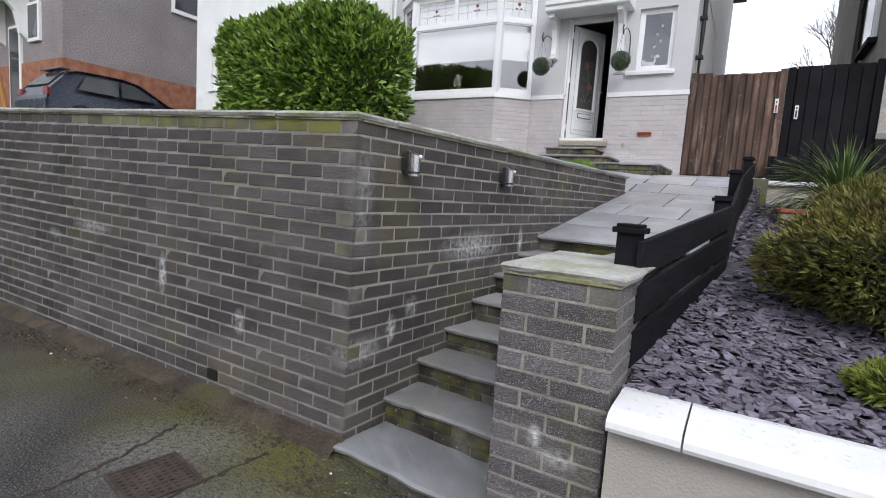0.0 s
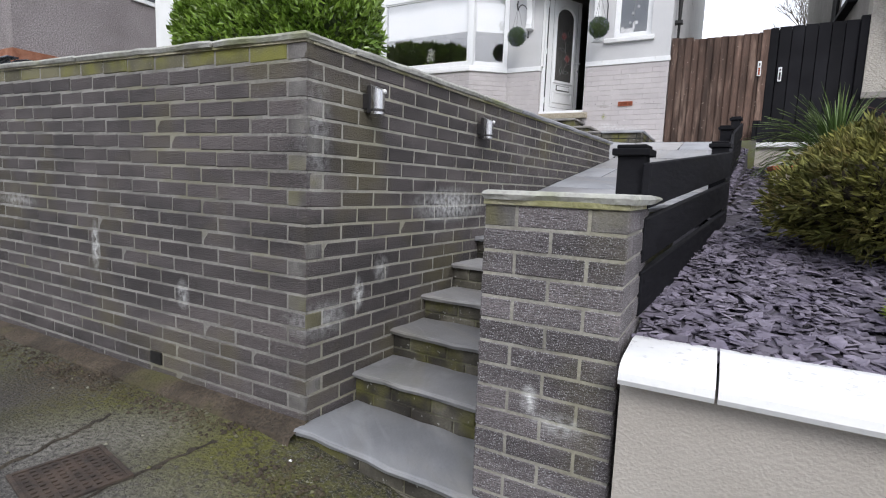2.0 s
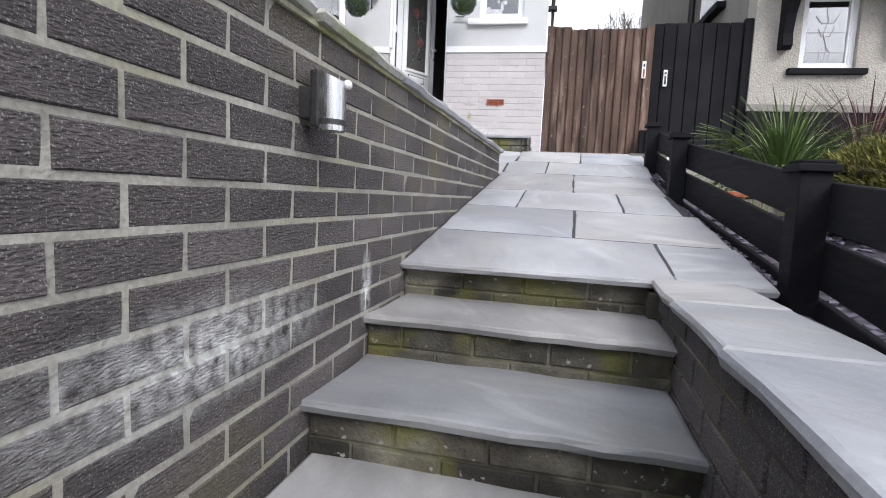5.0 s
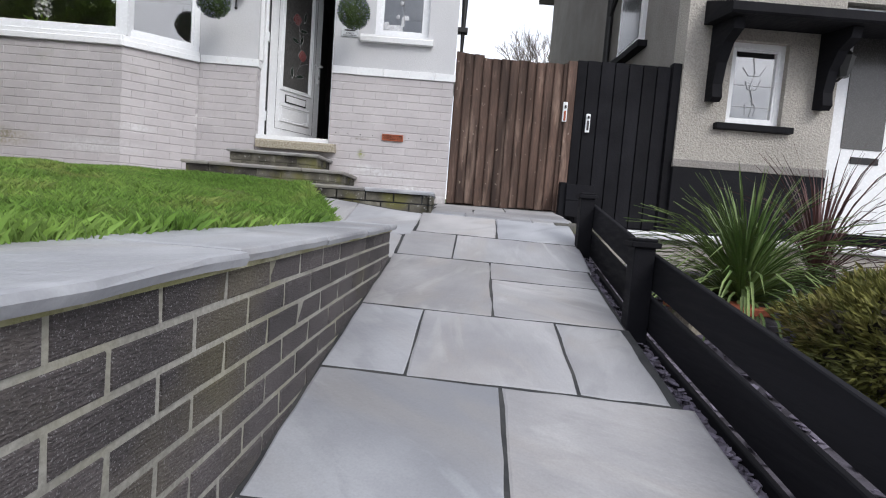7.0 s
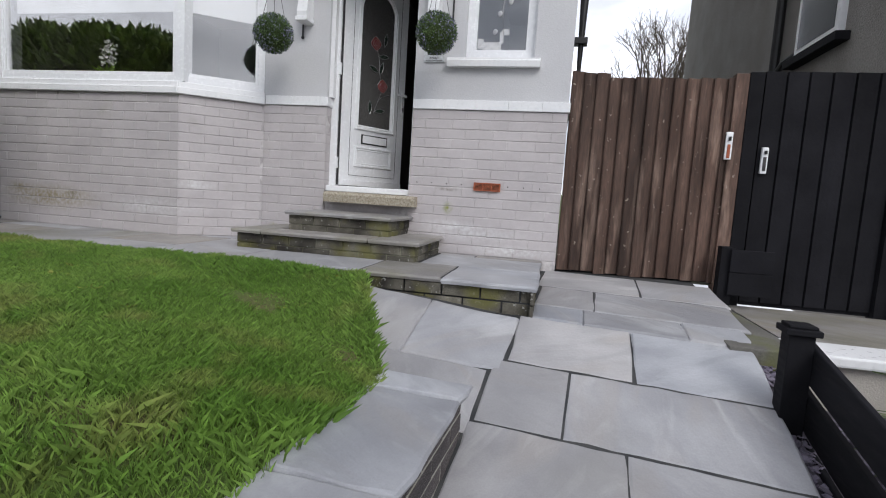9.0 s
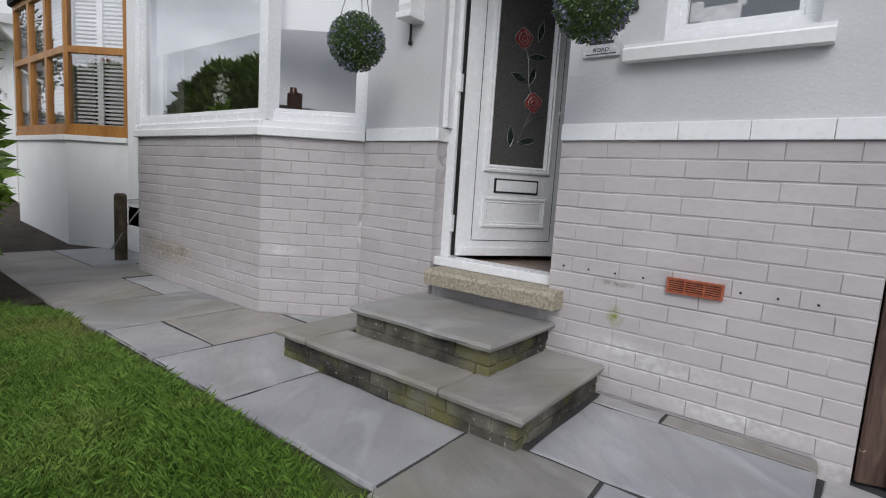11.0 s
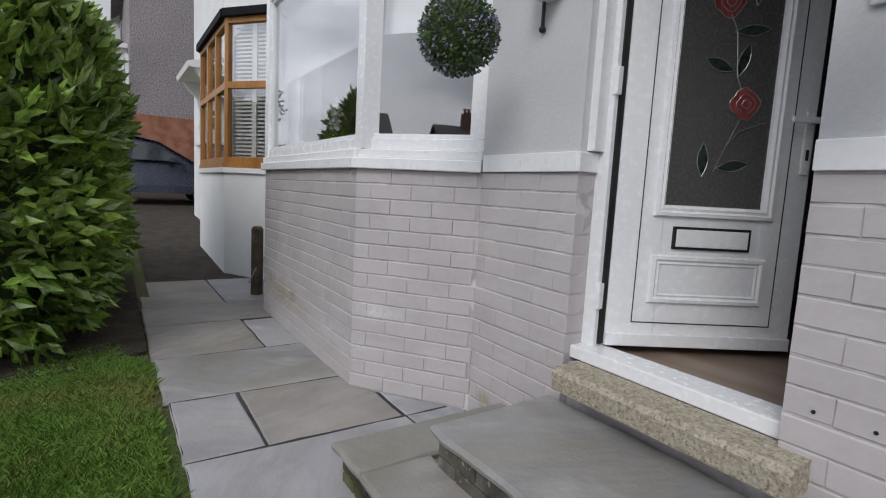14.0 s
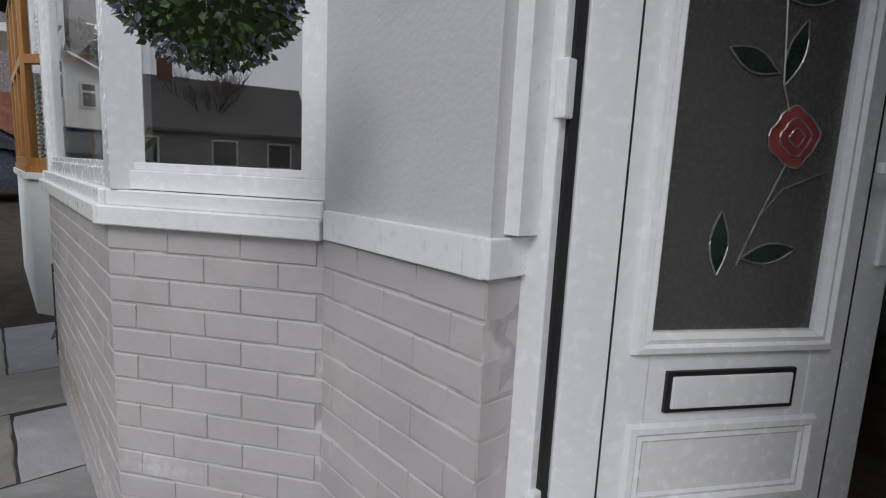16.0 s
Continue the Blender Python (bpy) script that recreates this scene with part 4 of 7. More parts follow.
doorsteps = thing("door_steps", "two brick and sandstone steps up to the front door", "steps", kind="structure")
for (x0, x1, y0, zt, zb, n) in ((-3.45, -2.07, 7.97, 2.065, TZ, 2), (-3.16, -2.335, 8.19, 2.21, 2.065, 2)):
    part("step_core", box(x0 + 0.02, x1 - 0.02, y0 + 0.02, F - 0.003, zb - 0.02, zt - 0.03), M_STEPMORT, doorsteps, "mossy mortar")
    for r in range(n):
        z = zt - 0.035 - 0.065 - r * 0.072
        x = x0 + 0.012 - (0.1 if r else 0)
        while x < x1 - 0.03:
            a, b = max(x, x0 + 0.012), min(x + 0.2, x1 - 0.012)
            if b - a > 0.03:
                brick_ob(doorsteps, Matrix.Translation((a, y0 + 0.012, z)), round(b - a, 3), 0.06, 0.065, M_STEPBRICK)
            x += 0.21
        y = y0 + 0.012 + (0.1 if r else 0.0)
        while y < F - 0.03:
            w = min(0.2, F - 0.004 - y)
            brick_ob(doorsteps, pose(x1 - 0.012, y, z, 0, 0, 90), round(w, 3), 0.06, 0.065, M_STEPBRICK)
            brick_ob(doorsteps, pose(x0 + 0.012, y + w, z, 0, 0, -90), round(w, 3), 0.06, 0.065, M_STEPBRICK)
            y += 0.21
flag(doorsteps, -3.47, -3.24, 7.95, F - 0.005, 2.065, 0.03, M_FLAGW, name="tread")
flag(doorsteps, -3.23, -2.42, 7.95, 8.22, 2.065, 0.03, M_FLAGW, name="tread")
flag(doorsteps, -2.41, -2.05, 7.95, F - 0.005, 2.065, 0.03, M_FLAGW, name="tread")
flag(doorsteps, -3.175, -2.32, 8.17, F - 0.005, 2.21, 0.03, M_FLAGW, name="tread", rag=0.008)

# ---- the house ----
BR = 3.09      # top of the painted brick
DX0, DX1 = -3.13, -2.37
WX0, WX1, WZ0, WZ1 = -1.97, -1.42, 3.5, 4.45
BAY = [(-3.72, F), (-4.25, 8.35), (-6.1, 8.35), (-6.63, F)]
HX0, HX1 = -7.0, -1.13
house = thing("wall_house", "semi-detached house front of grey painted brick and render", "house", kind="structure")
T = 0.24
for (a, b, z0, z1, mt) in ((DX1, HX1, 1.5, BR, M_JOINTSHADE), (-3.72, DX0, 1.5, BR, M_JOINTSHADE), (HX0, -6.63, 1.5, BR, M_JOINTSHADE)):
    part("plinth_wall", box(a, b, F + 0.002, F + T, z0, z1), mt, house, "painted mortar, darkened for the shade in the joints")
part("plinth_wall", box(DX0, DX1, F + 0.03, F + T, 1.5, 2.36), M_JOINTSHADE, house)
for (a, b, z0, z1) in ((DX1, WX0, BR, 7.2), (WX0, WX1, BR, WZ0), (WX0, WX1, WZ1, 7.2), (WX1, HX1, BR, 7.2), (DX0, DX1, 4.42, 7.2), (-3.72, DX0, BR, 7.2), (HX0, -6.63, BR, 7.2), (-6.63, -3.72, 5.1, 7.2)):
    part("render_panel", box(a, b, F, F + T, z0, z1), M_RENDER, house)
part("gable_wall", box(HX1 - T, HX1, F + T, 16.5, 1.5, 7.2), M_RENDER, house)
part("back_wall", box(HX0, HX1, 16.3, 16.5, 1.5, 7.2), M_RENDER, house)
part("party_wall", box(HX0 - 0.1, HX0 + 0.1, F + T, 16.3, 1.5, 7.2), M_INNERGLOOM, house)
part("roof", gable_roof(-14.2, HX1 + 0.3, F - 0.4, 16.9, 7.2, 3.0), M_ROOF, house)
# bay base and brickwork
def seg(a, b):
    a, b = Vector((*a, 0)), Vector((*b, 0))
    d = (b - a)
    return a, d.length, math.degrees(math.atan2(d.y, d.x))


bay_core = [(BAY[0][0], F + 0.1), (BAY[0][0] + 0.0, F + 0.004), (BAY[1][0] - 0.001, BAY[1][1] + 0.002), (BAY[2][0] + 0.001, BAY[2][1] + 0.002), (BAY[3][0], F + 0.004), (BAY[3][0], F + 0.1)]
part("bay_base", prism(bay_core, 1.5, BR), M_JOINTSHADE, house, "painted mortar, darkened for the shade in the joints")
HC = 0.0775


def painted(x_a, x_b, m, z_hi, z_lo, lead=0.0, reveal=0):
    """Courses of thickly painted brick on one face: x runs along it in the frame m."""
    k = 0
    z = z_hi - HC
    while z > z_lo - 0.05:
        x = x_a - (0.1125 if k % 2 else 0) - lead
        while x < x_b - 0.01:
            a, b = max(x, x_a), min(x + 0.2242, x_b)
            if b - a > 0.02:
                brick_ob(house, m @ Matrix.Translation((a, -0.0015 + rng.uniform(-0.0011, 0.0011), z + rng.uniform(-0.0012, 0.0012))), round(b - a, 3), 0.05, HC - 0.0035, M_PAINTBRICK)
            x += 0.225
        z -= HC
        k += 1


painted(DX1, HX1, pose(0, F, 0), BR, 1.9)
painted(-3.72, DX0, pose(0, F, 0), BR, 1.95, 0.06)
for a, b in ((BAY[1], BAY[0]), (BAY[2], BAY[1])):
    o, ln, ang = seg(a, b)
    painted(0, ln, pose(o.x, o.y, 0, 0, 0, ang), BR, 1.95, 0.03)
k = 0
while BR - HC * (k + 1) > 2.3:
    brick_ob(house, pose(DX0, F, BR - HC * (k + 1), 0, 0, 90), 0.1, 0.05, HC - 0.0045, M_PAINTBRICK)
    k += 1
# white band course and sills
for (a, b) in ((DX1, HX1 + 0.012), (-3.7, DX0)):
    x = a
    while x < b - 0.01:
        w = min(0.26, b - x)
        part("band", box(x + 0.001, x + w - 0.001, F - 0.016 - rng.uniform(0, 0.003), F + 0.06, BR, BR + 0.075, 0.003), M_WHITE, house, "white painted band")
        x += w
part("band_return", box(DX0 - 0.03, DX0 + 0.014, F - 0.014, F + 0.1, BR + 0.001, BR + 0.074, 0.004), M_WHITE, house, "white painted band")
part("gable_band", box(HX1 - 0.01, HX1 + 0.014, F - 0.01, 16, BR + 0.001, BR + 0.074, 0.004), M_WHITE, house, "white painted band")


def bay_ring(name, out, z0, z1, inner, mat, lab=""):
    """A moulding that follows the bay's three faces."""
    for i in range(3):
        a, b = Vector((*BAY[i], 0)), Vector((*BAY[i + 1], 0))
        d = (b - a).normalized()
        nrm = Vector((d.y, -d.x, 0)) * -1
        if nrm.y > 0:
            nrm = -nrm
        ext = 0.02 if out > 0 else 0
        p = [a - d * ext * (i > 0) + nrm * out, b + d * ext * (i < 2) + nrm * out, b - nrm * inner, a - nrm * inner]
        part(name, prism([(q.x, q.y) for q in p], z0 + 0.0007 * i, z1 + 0.0007 * i, 0.004), mat, house, lab)


bay_ring("bay_sill", 0.035, BR - 0.005, BR + 0.05, 0.1, M_WHITE, "white painted window sill")
bay_ring("bay_sill", 0.015, BR + 0.05, BR + 0.095, 0.1, M_WHITE, "white painted window sill")
bay_ring("bay_fascia", 0.05, 4.98, 5.12, 0.12, M_WHITE, "white bay fascia")
part("bay_roof", prism([(-3.66, F), (-4.2, 8.28), (-6.15, 8.28), (-6.69, F)], 5.12, lambda x, y: 5.14 + (y - 8.28) * 0.8), M_ROOF, house)
part("bay_ceiling", prism([(-3.75, F + 0.2), (-4.27, 8.4), (-6.08, 8.4), (-6.6, F + 0.2)], 4.9, 4.98), M_INNERGLOOM, house)


def casement(name, m, w, z0, z1, label, transom=None, mullions=(), lead=False):
    """A white window in the plane y=0 of m, x from 0 to w."""
    win = tagged(new(name), label, "window", kind="structure")
    win.matrix_world = m
    fr = bmesh.new()
    f = 0.055
    add_box(fr, 0, w, 0, 0.07, z0, z0 + f, 0.004)
    add_box(fr, 0, w, 0, 0.07, z1 - f, z1, 0.004)
    add_box(fr, 0, f, 0.001, 0.069, z0 + f, z1 - f)
    add_box(fr, w - f, w, 0.001, 0.069, z0 + f, z1 - f)
    xs = [f] + [x for x in mullions] + [w - f]
    if transom:
        add_box(fr, f, w - f, -0.006, 0.069, transom - 0.035, transom + 0.035, 0.004)
    part("window_frame", fr, M_UPVC, win, "white plastic frame")
    panes = []
    if transom:
        panes.append((f, w - f, z0 + f, transom - 0.035))
        xs2 = [f] + list(mullions) + [w - f]
        for a, b in zip(xs2, xs2[1:]):
            panes.append((a, b, transom + 0.035, z1 - f))
    else:
        panes.append((f, w - f, z0 + f, z1 - f))
    for i, (a, b, c, d) in enumerate(panes):
        sash = bmesh.new()
        s = 0.022 if i == 0 else 0.04
        add_box(sash, a, b, 0.008, 0.05, c, c + s, 0.003)
        add_box(sash, a, b, 0.008, 0.05, d - s, d, 0.003)
        add_box(sash, a, a + s, 0.009, 0.049, c + s, d - s)
        add_box(sash, b - s, b, 0.009, 0.049, c + s, d - s)
        part("sash", sash, M_UPVC, win, "white plastic frame")
        g = box(a + s - 0.004, b - s + 0.004, 0.028, 0.032, c + s - 0.004, d - s + 0.004)
        ob = part("pane", g, M_GLASS, win, "clear glass")
        ob.visible_shadow = False
        if lead and i > 0:
            ld = bmesh.new()
            for k in range(1, 4):
                x = a + s + (b - a - 2 * s) * k / 4
                add_box(ld, x - 0.002, x + 0.002, 0.024, 0.027, c + s, d - s)
            for k in range(1, 3):
                z = c + s + (d - c - 2 * s) * k / 3
                add_box(ld, a + s, b - s, 0.0235, 0.0265, z - 0.002, z + 0.002)
            part("leading", ld, M_LEAD, win, "grey lead strips")
            cx, cz = (a + b) / 2, (c + d) / 2
            petal = bmesh.new()
            bmesh.ops.create_cone(petal, cap_ends=True, segments=8, radius1=0.026, radius2=0.03, depth=0.004, matrix=Matrix.Translation((cx, 0.022, cz + 0.03)) @ pose(0, 0, 0, 90))
            part("glass_rose", petal, M_REDLEAD, win, "red stained glass rose")
            for sx in (-1, 1):
                lf = bmesh.new()
                bmesh.ops.create_cone(lf, cap_ends=True, segments=6, radius1=0.016, radius2=0.016, depth=0.004, matrix=Matrix.Translation((cx + sx * 0.04, 0.022, cz - 0.05)) @ pose(0, 0, 0, 90) @ Matrix.Diagonal((1.6, 0.7, 1, 1)))
                part("glass_leaf", lf, M_GREENLEAD, win, "green stained glass leaf")
    return win


BZ0, BZ1, BT = BR + 0.097, 4.98, 4.42
for i, (a, b) in enumerate(((BAY[3], BAY[2]), (BAY[2], BAY[1]), (BAY[1], BAY[0]))):
    o, ln, ang = seg(a, b)
    casement("window_%d" % (i + 1), pose(o.x, o.y, 0, 0, 0, ang) @ Matrix.Translation((0, 0.012, 0)), ln, BZ0, BZ1, "white bay window with leaded rose toplights", BT, (ln / 2,) if i == 1 else (), True)
for i in (1, 2):
    part("bay_corner_post", prism([(BAY[i][0] - 0.045, BAY[i][1] + 0.002), (BAY[i][0] + 0.045, BAY[i][1] + 0.002), (BAY[i][0] + 0.05, BAY[i][1] + 0.09), (BAY[i][0] - 0.05, BAY[i][1] + 0.09)], BZ0, BZ1), M_UPVC, house, "white corner post")
casement("window_4", pose(WX0, F + 0.06, 0), WX1 - WX0, WZ0, WZ1, "small white window with frosted flower pattern")
sill = extrude_profile([(F + 0.1, 3.42), (F - 0.055, 3.42), (F - 0.06, 3.465), (F - 0.05, 3.475), (F - 0.05, 3.488), (F + 0.1, 3.502)], WX0 - 0.13, WX1 + 0.05)
part("window_sill", sill, M_WHITE, house, "white painted sill")
# flowers etched on the small pane, and a horse ornament on its board
flower = thing("window_sticker", "pale flower stem decoration on the window glass", "window decoration")
st = tube([(-1.68, F + 0.085, 3.66), (-1.7, F + 0.085, 3.9), (-1.66, F + 0.085, 4.15)], 0.004, 6)
part("stem", st, M_LEAD, flower)
for (x, z) in ((-1.72, 3.86), (-1.64, 3.95), (-1.7, 4.06), (-1.63, 4.18), (-1.75, 3.72)):
    b = bmesh.new()
    bmesh.ops.create_icosphere(b, subdivisions=1, radius=0.022, matrix=Matrix.Translation((x, F + 0.085, z)) @ Matrix.Diagonal((1, 0.15, 1.2, 1)))
    part("petal", b, M_LEAD, flower)
horse = bmesh.new()
for a in ((-0.05, 0.04, -0.012, 0.012, 0.05, 0.085), (0.03, 0.05, -0.01, 0.01, 0.08, 0.13), (0.04, 0.075, -0.01, 0.01, 0.115, 0.14), (-0.05, -0.038, -0.01, 0.01, 0, 0.055), (-0.025, -0.013, -0.01, 0.01, 0, 0.055), (0.012, 0.024, -0.01, 0.01, 0, 0.055), (0.03, 0.042, -0.01, 0.01, 0, 0.055), (-0.075, -0.045, -0.008, 0.008, 0.055, 0.1)):
    add_box(horse, *a, 0.006)
tagged(link_mesh("horse_ornament", horse, M_FLOWER, m=pose(-1.77, F + 0.15, 3.503) @ Matrix.Diagonal((1.7, 1, 1.85, 1))), "white china horse ornament on the window board", "ornament")
part("window_board", box(WX0 - 0.02, WX1 + 0.02, F + 0.13, F + 0.3, 3.47, 3.502), M_WHITE, house)

# rooms behind the glass
part("room_floor", box(HX0, DX0 - 0.3, F + 0.05, 12.5, 2.2, 2.38), M_LAM, house)
# Made-up room shells; their grey carries the dimness seen through the panes.
part("room_back", box(HX0, DX0 - 0.2, 12.5, 12.6, 2.2, 7), M_INNERGLOOM, house)
part("room_side", box(DX0 - 0.25, DX0 - 0.15, F + T, 12.5, 2.2, 7), M_INNERGLOOM, house)
part("room_ceiling", box(HX0, HX1, F + T, 12.5, 4.95, 5.0), M_INNERGLOOM, house)
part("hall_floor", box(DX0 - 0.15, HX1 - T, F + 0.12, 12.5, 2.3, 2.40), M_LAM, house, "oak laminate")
part("hall_side", box(DX1 + 0.28, DX1 + 0.36, F + T, 12.5, 2.3, 5), M_INNERGLOOM, house)
part("hall_back", box(DX0 - 0.2, HX1 - T, 12.4, 12.5, 2.3, 5), M_INNERGLOOM, house)
blind = thing("roller_blind", "white roller blind half lowered in the bay window", "blind")
o, ln, ang = seg(BAY[2], BAY[1])
part("fabric", box(0.06, ln - 0.06, 0.13, 0.135, 3.78, 4.85, m=pose(o.x, o.y, 0, 0, 0, ang)), M_BLIND, blind)
blind2 = thing("roller_blind", "white roller blind lowered in the side of the bay window", "blind")
o, ln, ang = seg(BAY[1], BAY[0])
part("fabric", box(0.06, ln - 0.06, 0.13, 0.135, 3.78, 4.85, m=pose(o.x, o.y, 0, 0, 0, ang)), M_BLIND, blind2)
part("bay_board", prism([(-3.8, F + 0.05), (-4.28, 8.43), (-6.07, 8.43), (-6.55, F + 0.05)], BR + 0.03, BR + 0.07), M_WHITE, house, "white window board")
orchid = thing("orchid", "white orchid in a pot on the bay window board", "plant")
pot = bmesh.new()
bmesh.ops.create_cone(pot, cap_ends=True, segments=16, radius1=0.05, radius2=0.065, depth=0.11, matrix=Matrix.Translation((-5.2, 8.6, BR + 0.125)))
part("pot", pot, M_DARKMET, orchid)
part("stem", tube([(-5.2, 8.6, BR + 0.18), (-5.19, 8.6, BR + 0.32), (-5.15, 8.58, BR + 0.42), (-5.1, 8.57, BR + 0.45)], 0.004, 6), M_LAUREL, orchid)
leaf_cloud("petals", [((-5.17 + rng.uniform(-0.06, 0.08), 8.58 + rng.uniform(-0.02, 0.02), BR + rng.uniform(0.28, 0.47)), (rng.uniform(-1, 1), -0.4, rng.uniform(-1, 1)), 0.035, 0.016) for _ in range(70)], M_FLOWER, orchid, label="white petals")
leaf_cloud("leaves", [((-5.2, 8.6, BR + 0.18), (rng.uniform(-1, 1), rng.uniform(-0.5, 0.5), 0.5), 0.17, 0.02) for _ in range(9)], M_LAUREL, orchid, label="green leaves")

# front door
stone = extrude_profile([(F + 0.03, 2.285), (F - 0.1, 2.285), (F - 0.105, 2.35), (F - 0.09, 2.368), (F + 0.03, 2.375)], DX0 + 0.045, DX1 + 0.08)
tagged(link_mesh("threshold_stone", stone, M_STONESILL), "pebbled buff stone threshold below the door", "threshold", kind="structure")
FY = F + 0.09
door = thing("door_1", "white panelled front door standing half open", "door", kind="structure")
fr = bmesh.new()
DZ0, DZ1 = 2.376, 4.42
add_box(fr, DX0 - 0.0, DX0 + 0.06, FY, FY + 0.07, DZ0 + 0.05, DZ1, 0.004)
add_box(fr, DX1 - 0.03, DX1 + 0.03, FY, FY + 0.07, DZ0 + 0.05, DZ1, 0.004)
add_box(fr, DX0 + 0.06, DX1 - 0.03, FY, FY + 0.07, DZ1 - 0.06, DZ1, 0.004)
add_box(fr, DX0, DX1 + 0.02, FY - 0.06, FY + 0.07, DZ0, DZ0 + 0.05, 0.006)
part("door_frame", fr, M_UPVC, door, "white plastic frame")
part("seal", box(DX0 + 0.0605, DX0 + 0.068, FY + 0.02, FY + 0.055, DZ0 + 0.06, DZ1 - 0.06), M_BLACKTRIM, door, "black rubber seal")
part("trim", box(DX0 - 0.001, DX0 + 0.035, FY - 0.055, FY - 0.002, BR + 0.08, DZ1), M_WHITE, door, "white trim strip")
leaf = bmesh.new()
LW, LH = 0.74, DZ1 - DZ0 - 0.13
leafm = pose(DX0 + 0.075, FY + 0.045, DZ0 + 0.058, 0, 0, 60)
gx0, gx1, gz0, gz1 = 0.19, 0.57, 0.552, LH - 0.17
# leaf as rails and stiles round the arched light
add_box(leaf, 0, gx0, 0, 0.055, 0, LH, 0.004)
add_box(leaf, gx1, LW, 0, 0.055, 0, LH, 0.004)
add_box(leaf, gx0, gx1, 0.001, 0.054, 0, gz0)
add_box(leaf, gx0, gx1, 0.001, 0.054, gz1, LH)
lf_ob = part("door_leaf", leaf, M_UPVC, door, "white moulded panel", leafm)
arch = bmesh.new()
R = (gx1 - gx0) / 2
cx, cz = (gx0 + gx1) / 2, gz1 - R
def ring_pts(off):
    rr = R + off
    pts = [(gx0 - off, gz0 - off), (gx0 - off, cz)]
    pts += [(cx - rr * math.cos(math.pi * k / 16), cz + rr * math.sin(math.pi * k / 16)) for k in range(1, 16)]
    return pts + [(gx1 + off, cz), (gx1 + off, gz0 - off)]
loops = []
for off, y in ((0.045, 0.0), (0.04, -0.014), (0.028, -0.016), (0.022, -0.008), (0.012, -0.012), (0.0, 0.006)):
    loops.append([arch.verts.new((x, y, z)) for x, z in ring_pts(off)])
for a, b in zip(loops, loops[1:]):
    for i in range(len(a)):
        arch.faces.new((a[i], a[(i + 1) % len(a)], b[(i + 1) % len(a)], b[i]))
bmesh.ops.recalc_face_normals(arch, faces=arch.faces)
part("arch_moulding", arch, M_UPVC, lf_ob)
corner = bmesh.new()
for sgn, xe in ((1, gx0 - 0.001), (-1, gx1 + 0.001)):
    base = [corner.verts.new((xe, 0.004, gz1 + 0.001))]
    edge = [corner.verts.new((cx - sgn * R * math.cos(math.pi / 2 * k / 10), 0.004, cz + R * math.sin(math.pi / 2 * k / 10))) for k in range(11)]
    for a, b in zip(edge, edge[1:]):
        corner.faces.new((base[0], a, b))
part("spandrel", corner, M_UPVC, lf_ob)
gl = box(gx0, gx1, 0.012, 0.02, gz0, gz1)
part("door_glass", gl, M_SMOKE, lf_ob, "smoked textured glass")


def petal_shape(x, z, ln, w, ang, mat, name, lab):
    """A pointed leaf with a raised lead edge, on the door glass."""
    pts = [(ln * (t - 0.5), w * math.sin(math.pi * t)) for t in [i / 10 for i in range(11)]] + [(ln * (0.5 - t), -w * math.sin(math.pi * t)) for t in [i / 10 for i in range(1, 10)]]
    ca_, sa_ = math.cos(radians(ang)), math.sin(radians(ang))
    w3 = lambda p, y: (x + p[0] * ca_ - p[1] * sa_, y, z + p[0] * sa_ + p[1] * ca_)
    bm = bmesh.new()
    bm.faces.new([bm.verts.new(w3(p, 0.0095)) for p in pts])
    part(name, bm, mat, lf_ob, lab)
    loop = [w3(p, 0.0095) for p in pts]
    part("lead_line", tube(loop + [loop[0]], 0.0022, 5), M_LEAD, lf_ob, "grey lead line")


def rose(x, z, r):
    bm = bmesh.new()
    pts = [(x + r * (1 + 0.08 * math.sin(4 * a + 0.9) + 0.03 * math.sin(9 * a)) * math.cos(a), 0.0095, z + r * (1 + 0.08 * math.sin(4 * a + 0.9) + 0.03 * math.sin(9 * a)) * math.sin(a)) for a in [i * math.pi / 15 for i in range(30)]]
    bm.faces.new([bm.verts.new(p) for p in pts])
    part("glass_rose", bm, M_REDLEAD, lf_ob, "red stained glass rose")
    for k in (1.0, 0.62, 0.3):
        lp = [(x + (p[0] - x) * k + (1 - k) * r * 0.15, 0.009, z + (p[2] - z) * k) for p in pts]
        part("lead_line", tube(lp + [lp[0]], 0.002, 5), M_LEAD, lf_ob, "grey lead line")


rose(0.36, 1.304, 0.056)
rose(0.46, 0.942, 0.056)
for (x, z, ln, w, a) in ((0.347, 1.078, 0.12, 0.021, -18), (0.438, 1.1, 0.13, 0.02, 74), (0.46, 1.208, 0.14, 0.02, 8), (0.32, 0.728, 0.128, 0.021, 92), (0.438, 0.71, 0.13, 0.02, 10), (0.475, 1.36, 0.13, 0.02, 80)):
    petal_shape(x, z, ln, w, a, M_GREENLEAD, "glass_leaf", "dark green glass leaf")
for pts in (((0.365, 0.685), (0.404, 0.784), (0.45, 0.89)), ((0.44, 0.99), (0.418, 1.04), (0.412, 1.1), (0.4, 1.2), (0.37, 1.26)), ((0.404, 0.784), (0.45, 0.84), (0.55, 0.88))):
    part("lead_line", tube([(x, 0.009, z) for x, z in pts], 0.002, 5), M_LEAD, lf_ob, "grey lead line")


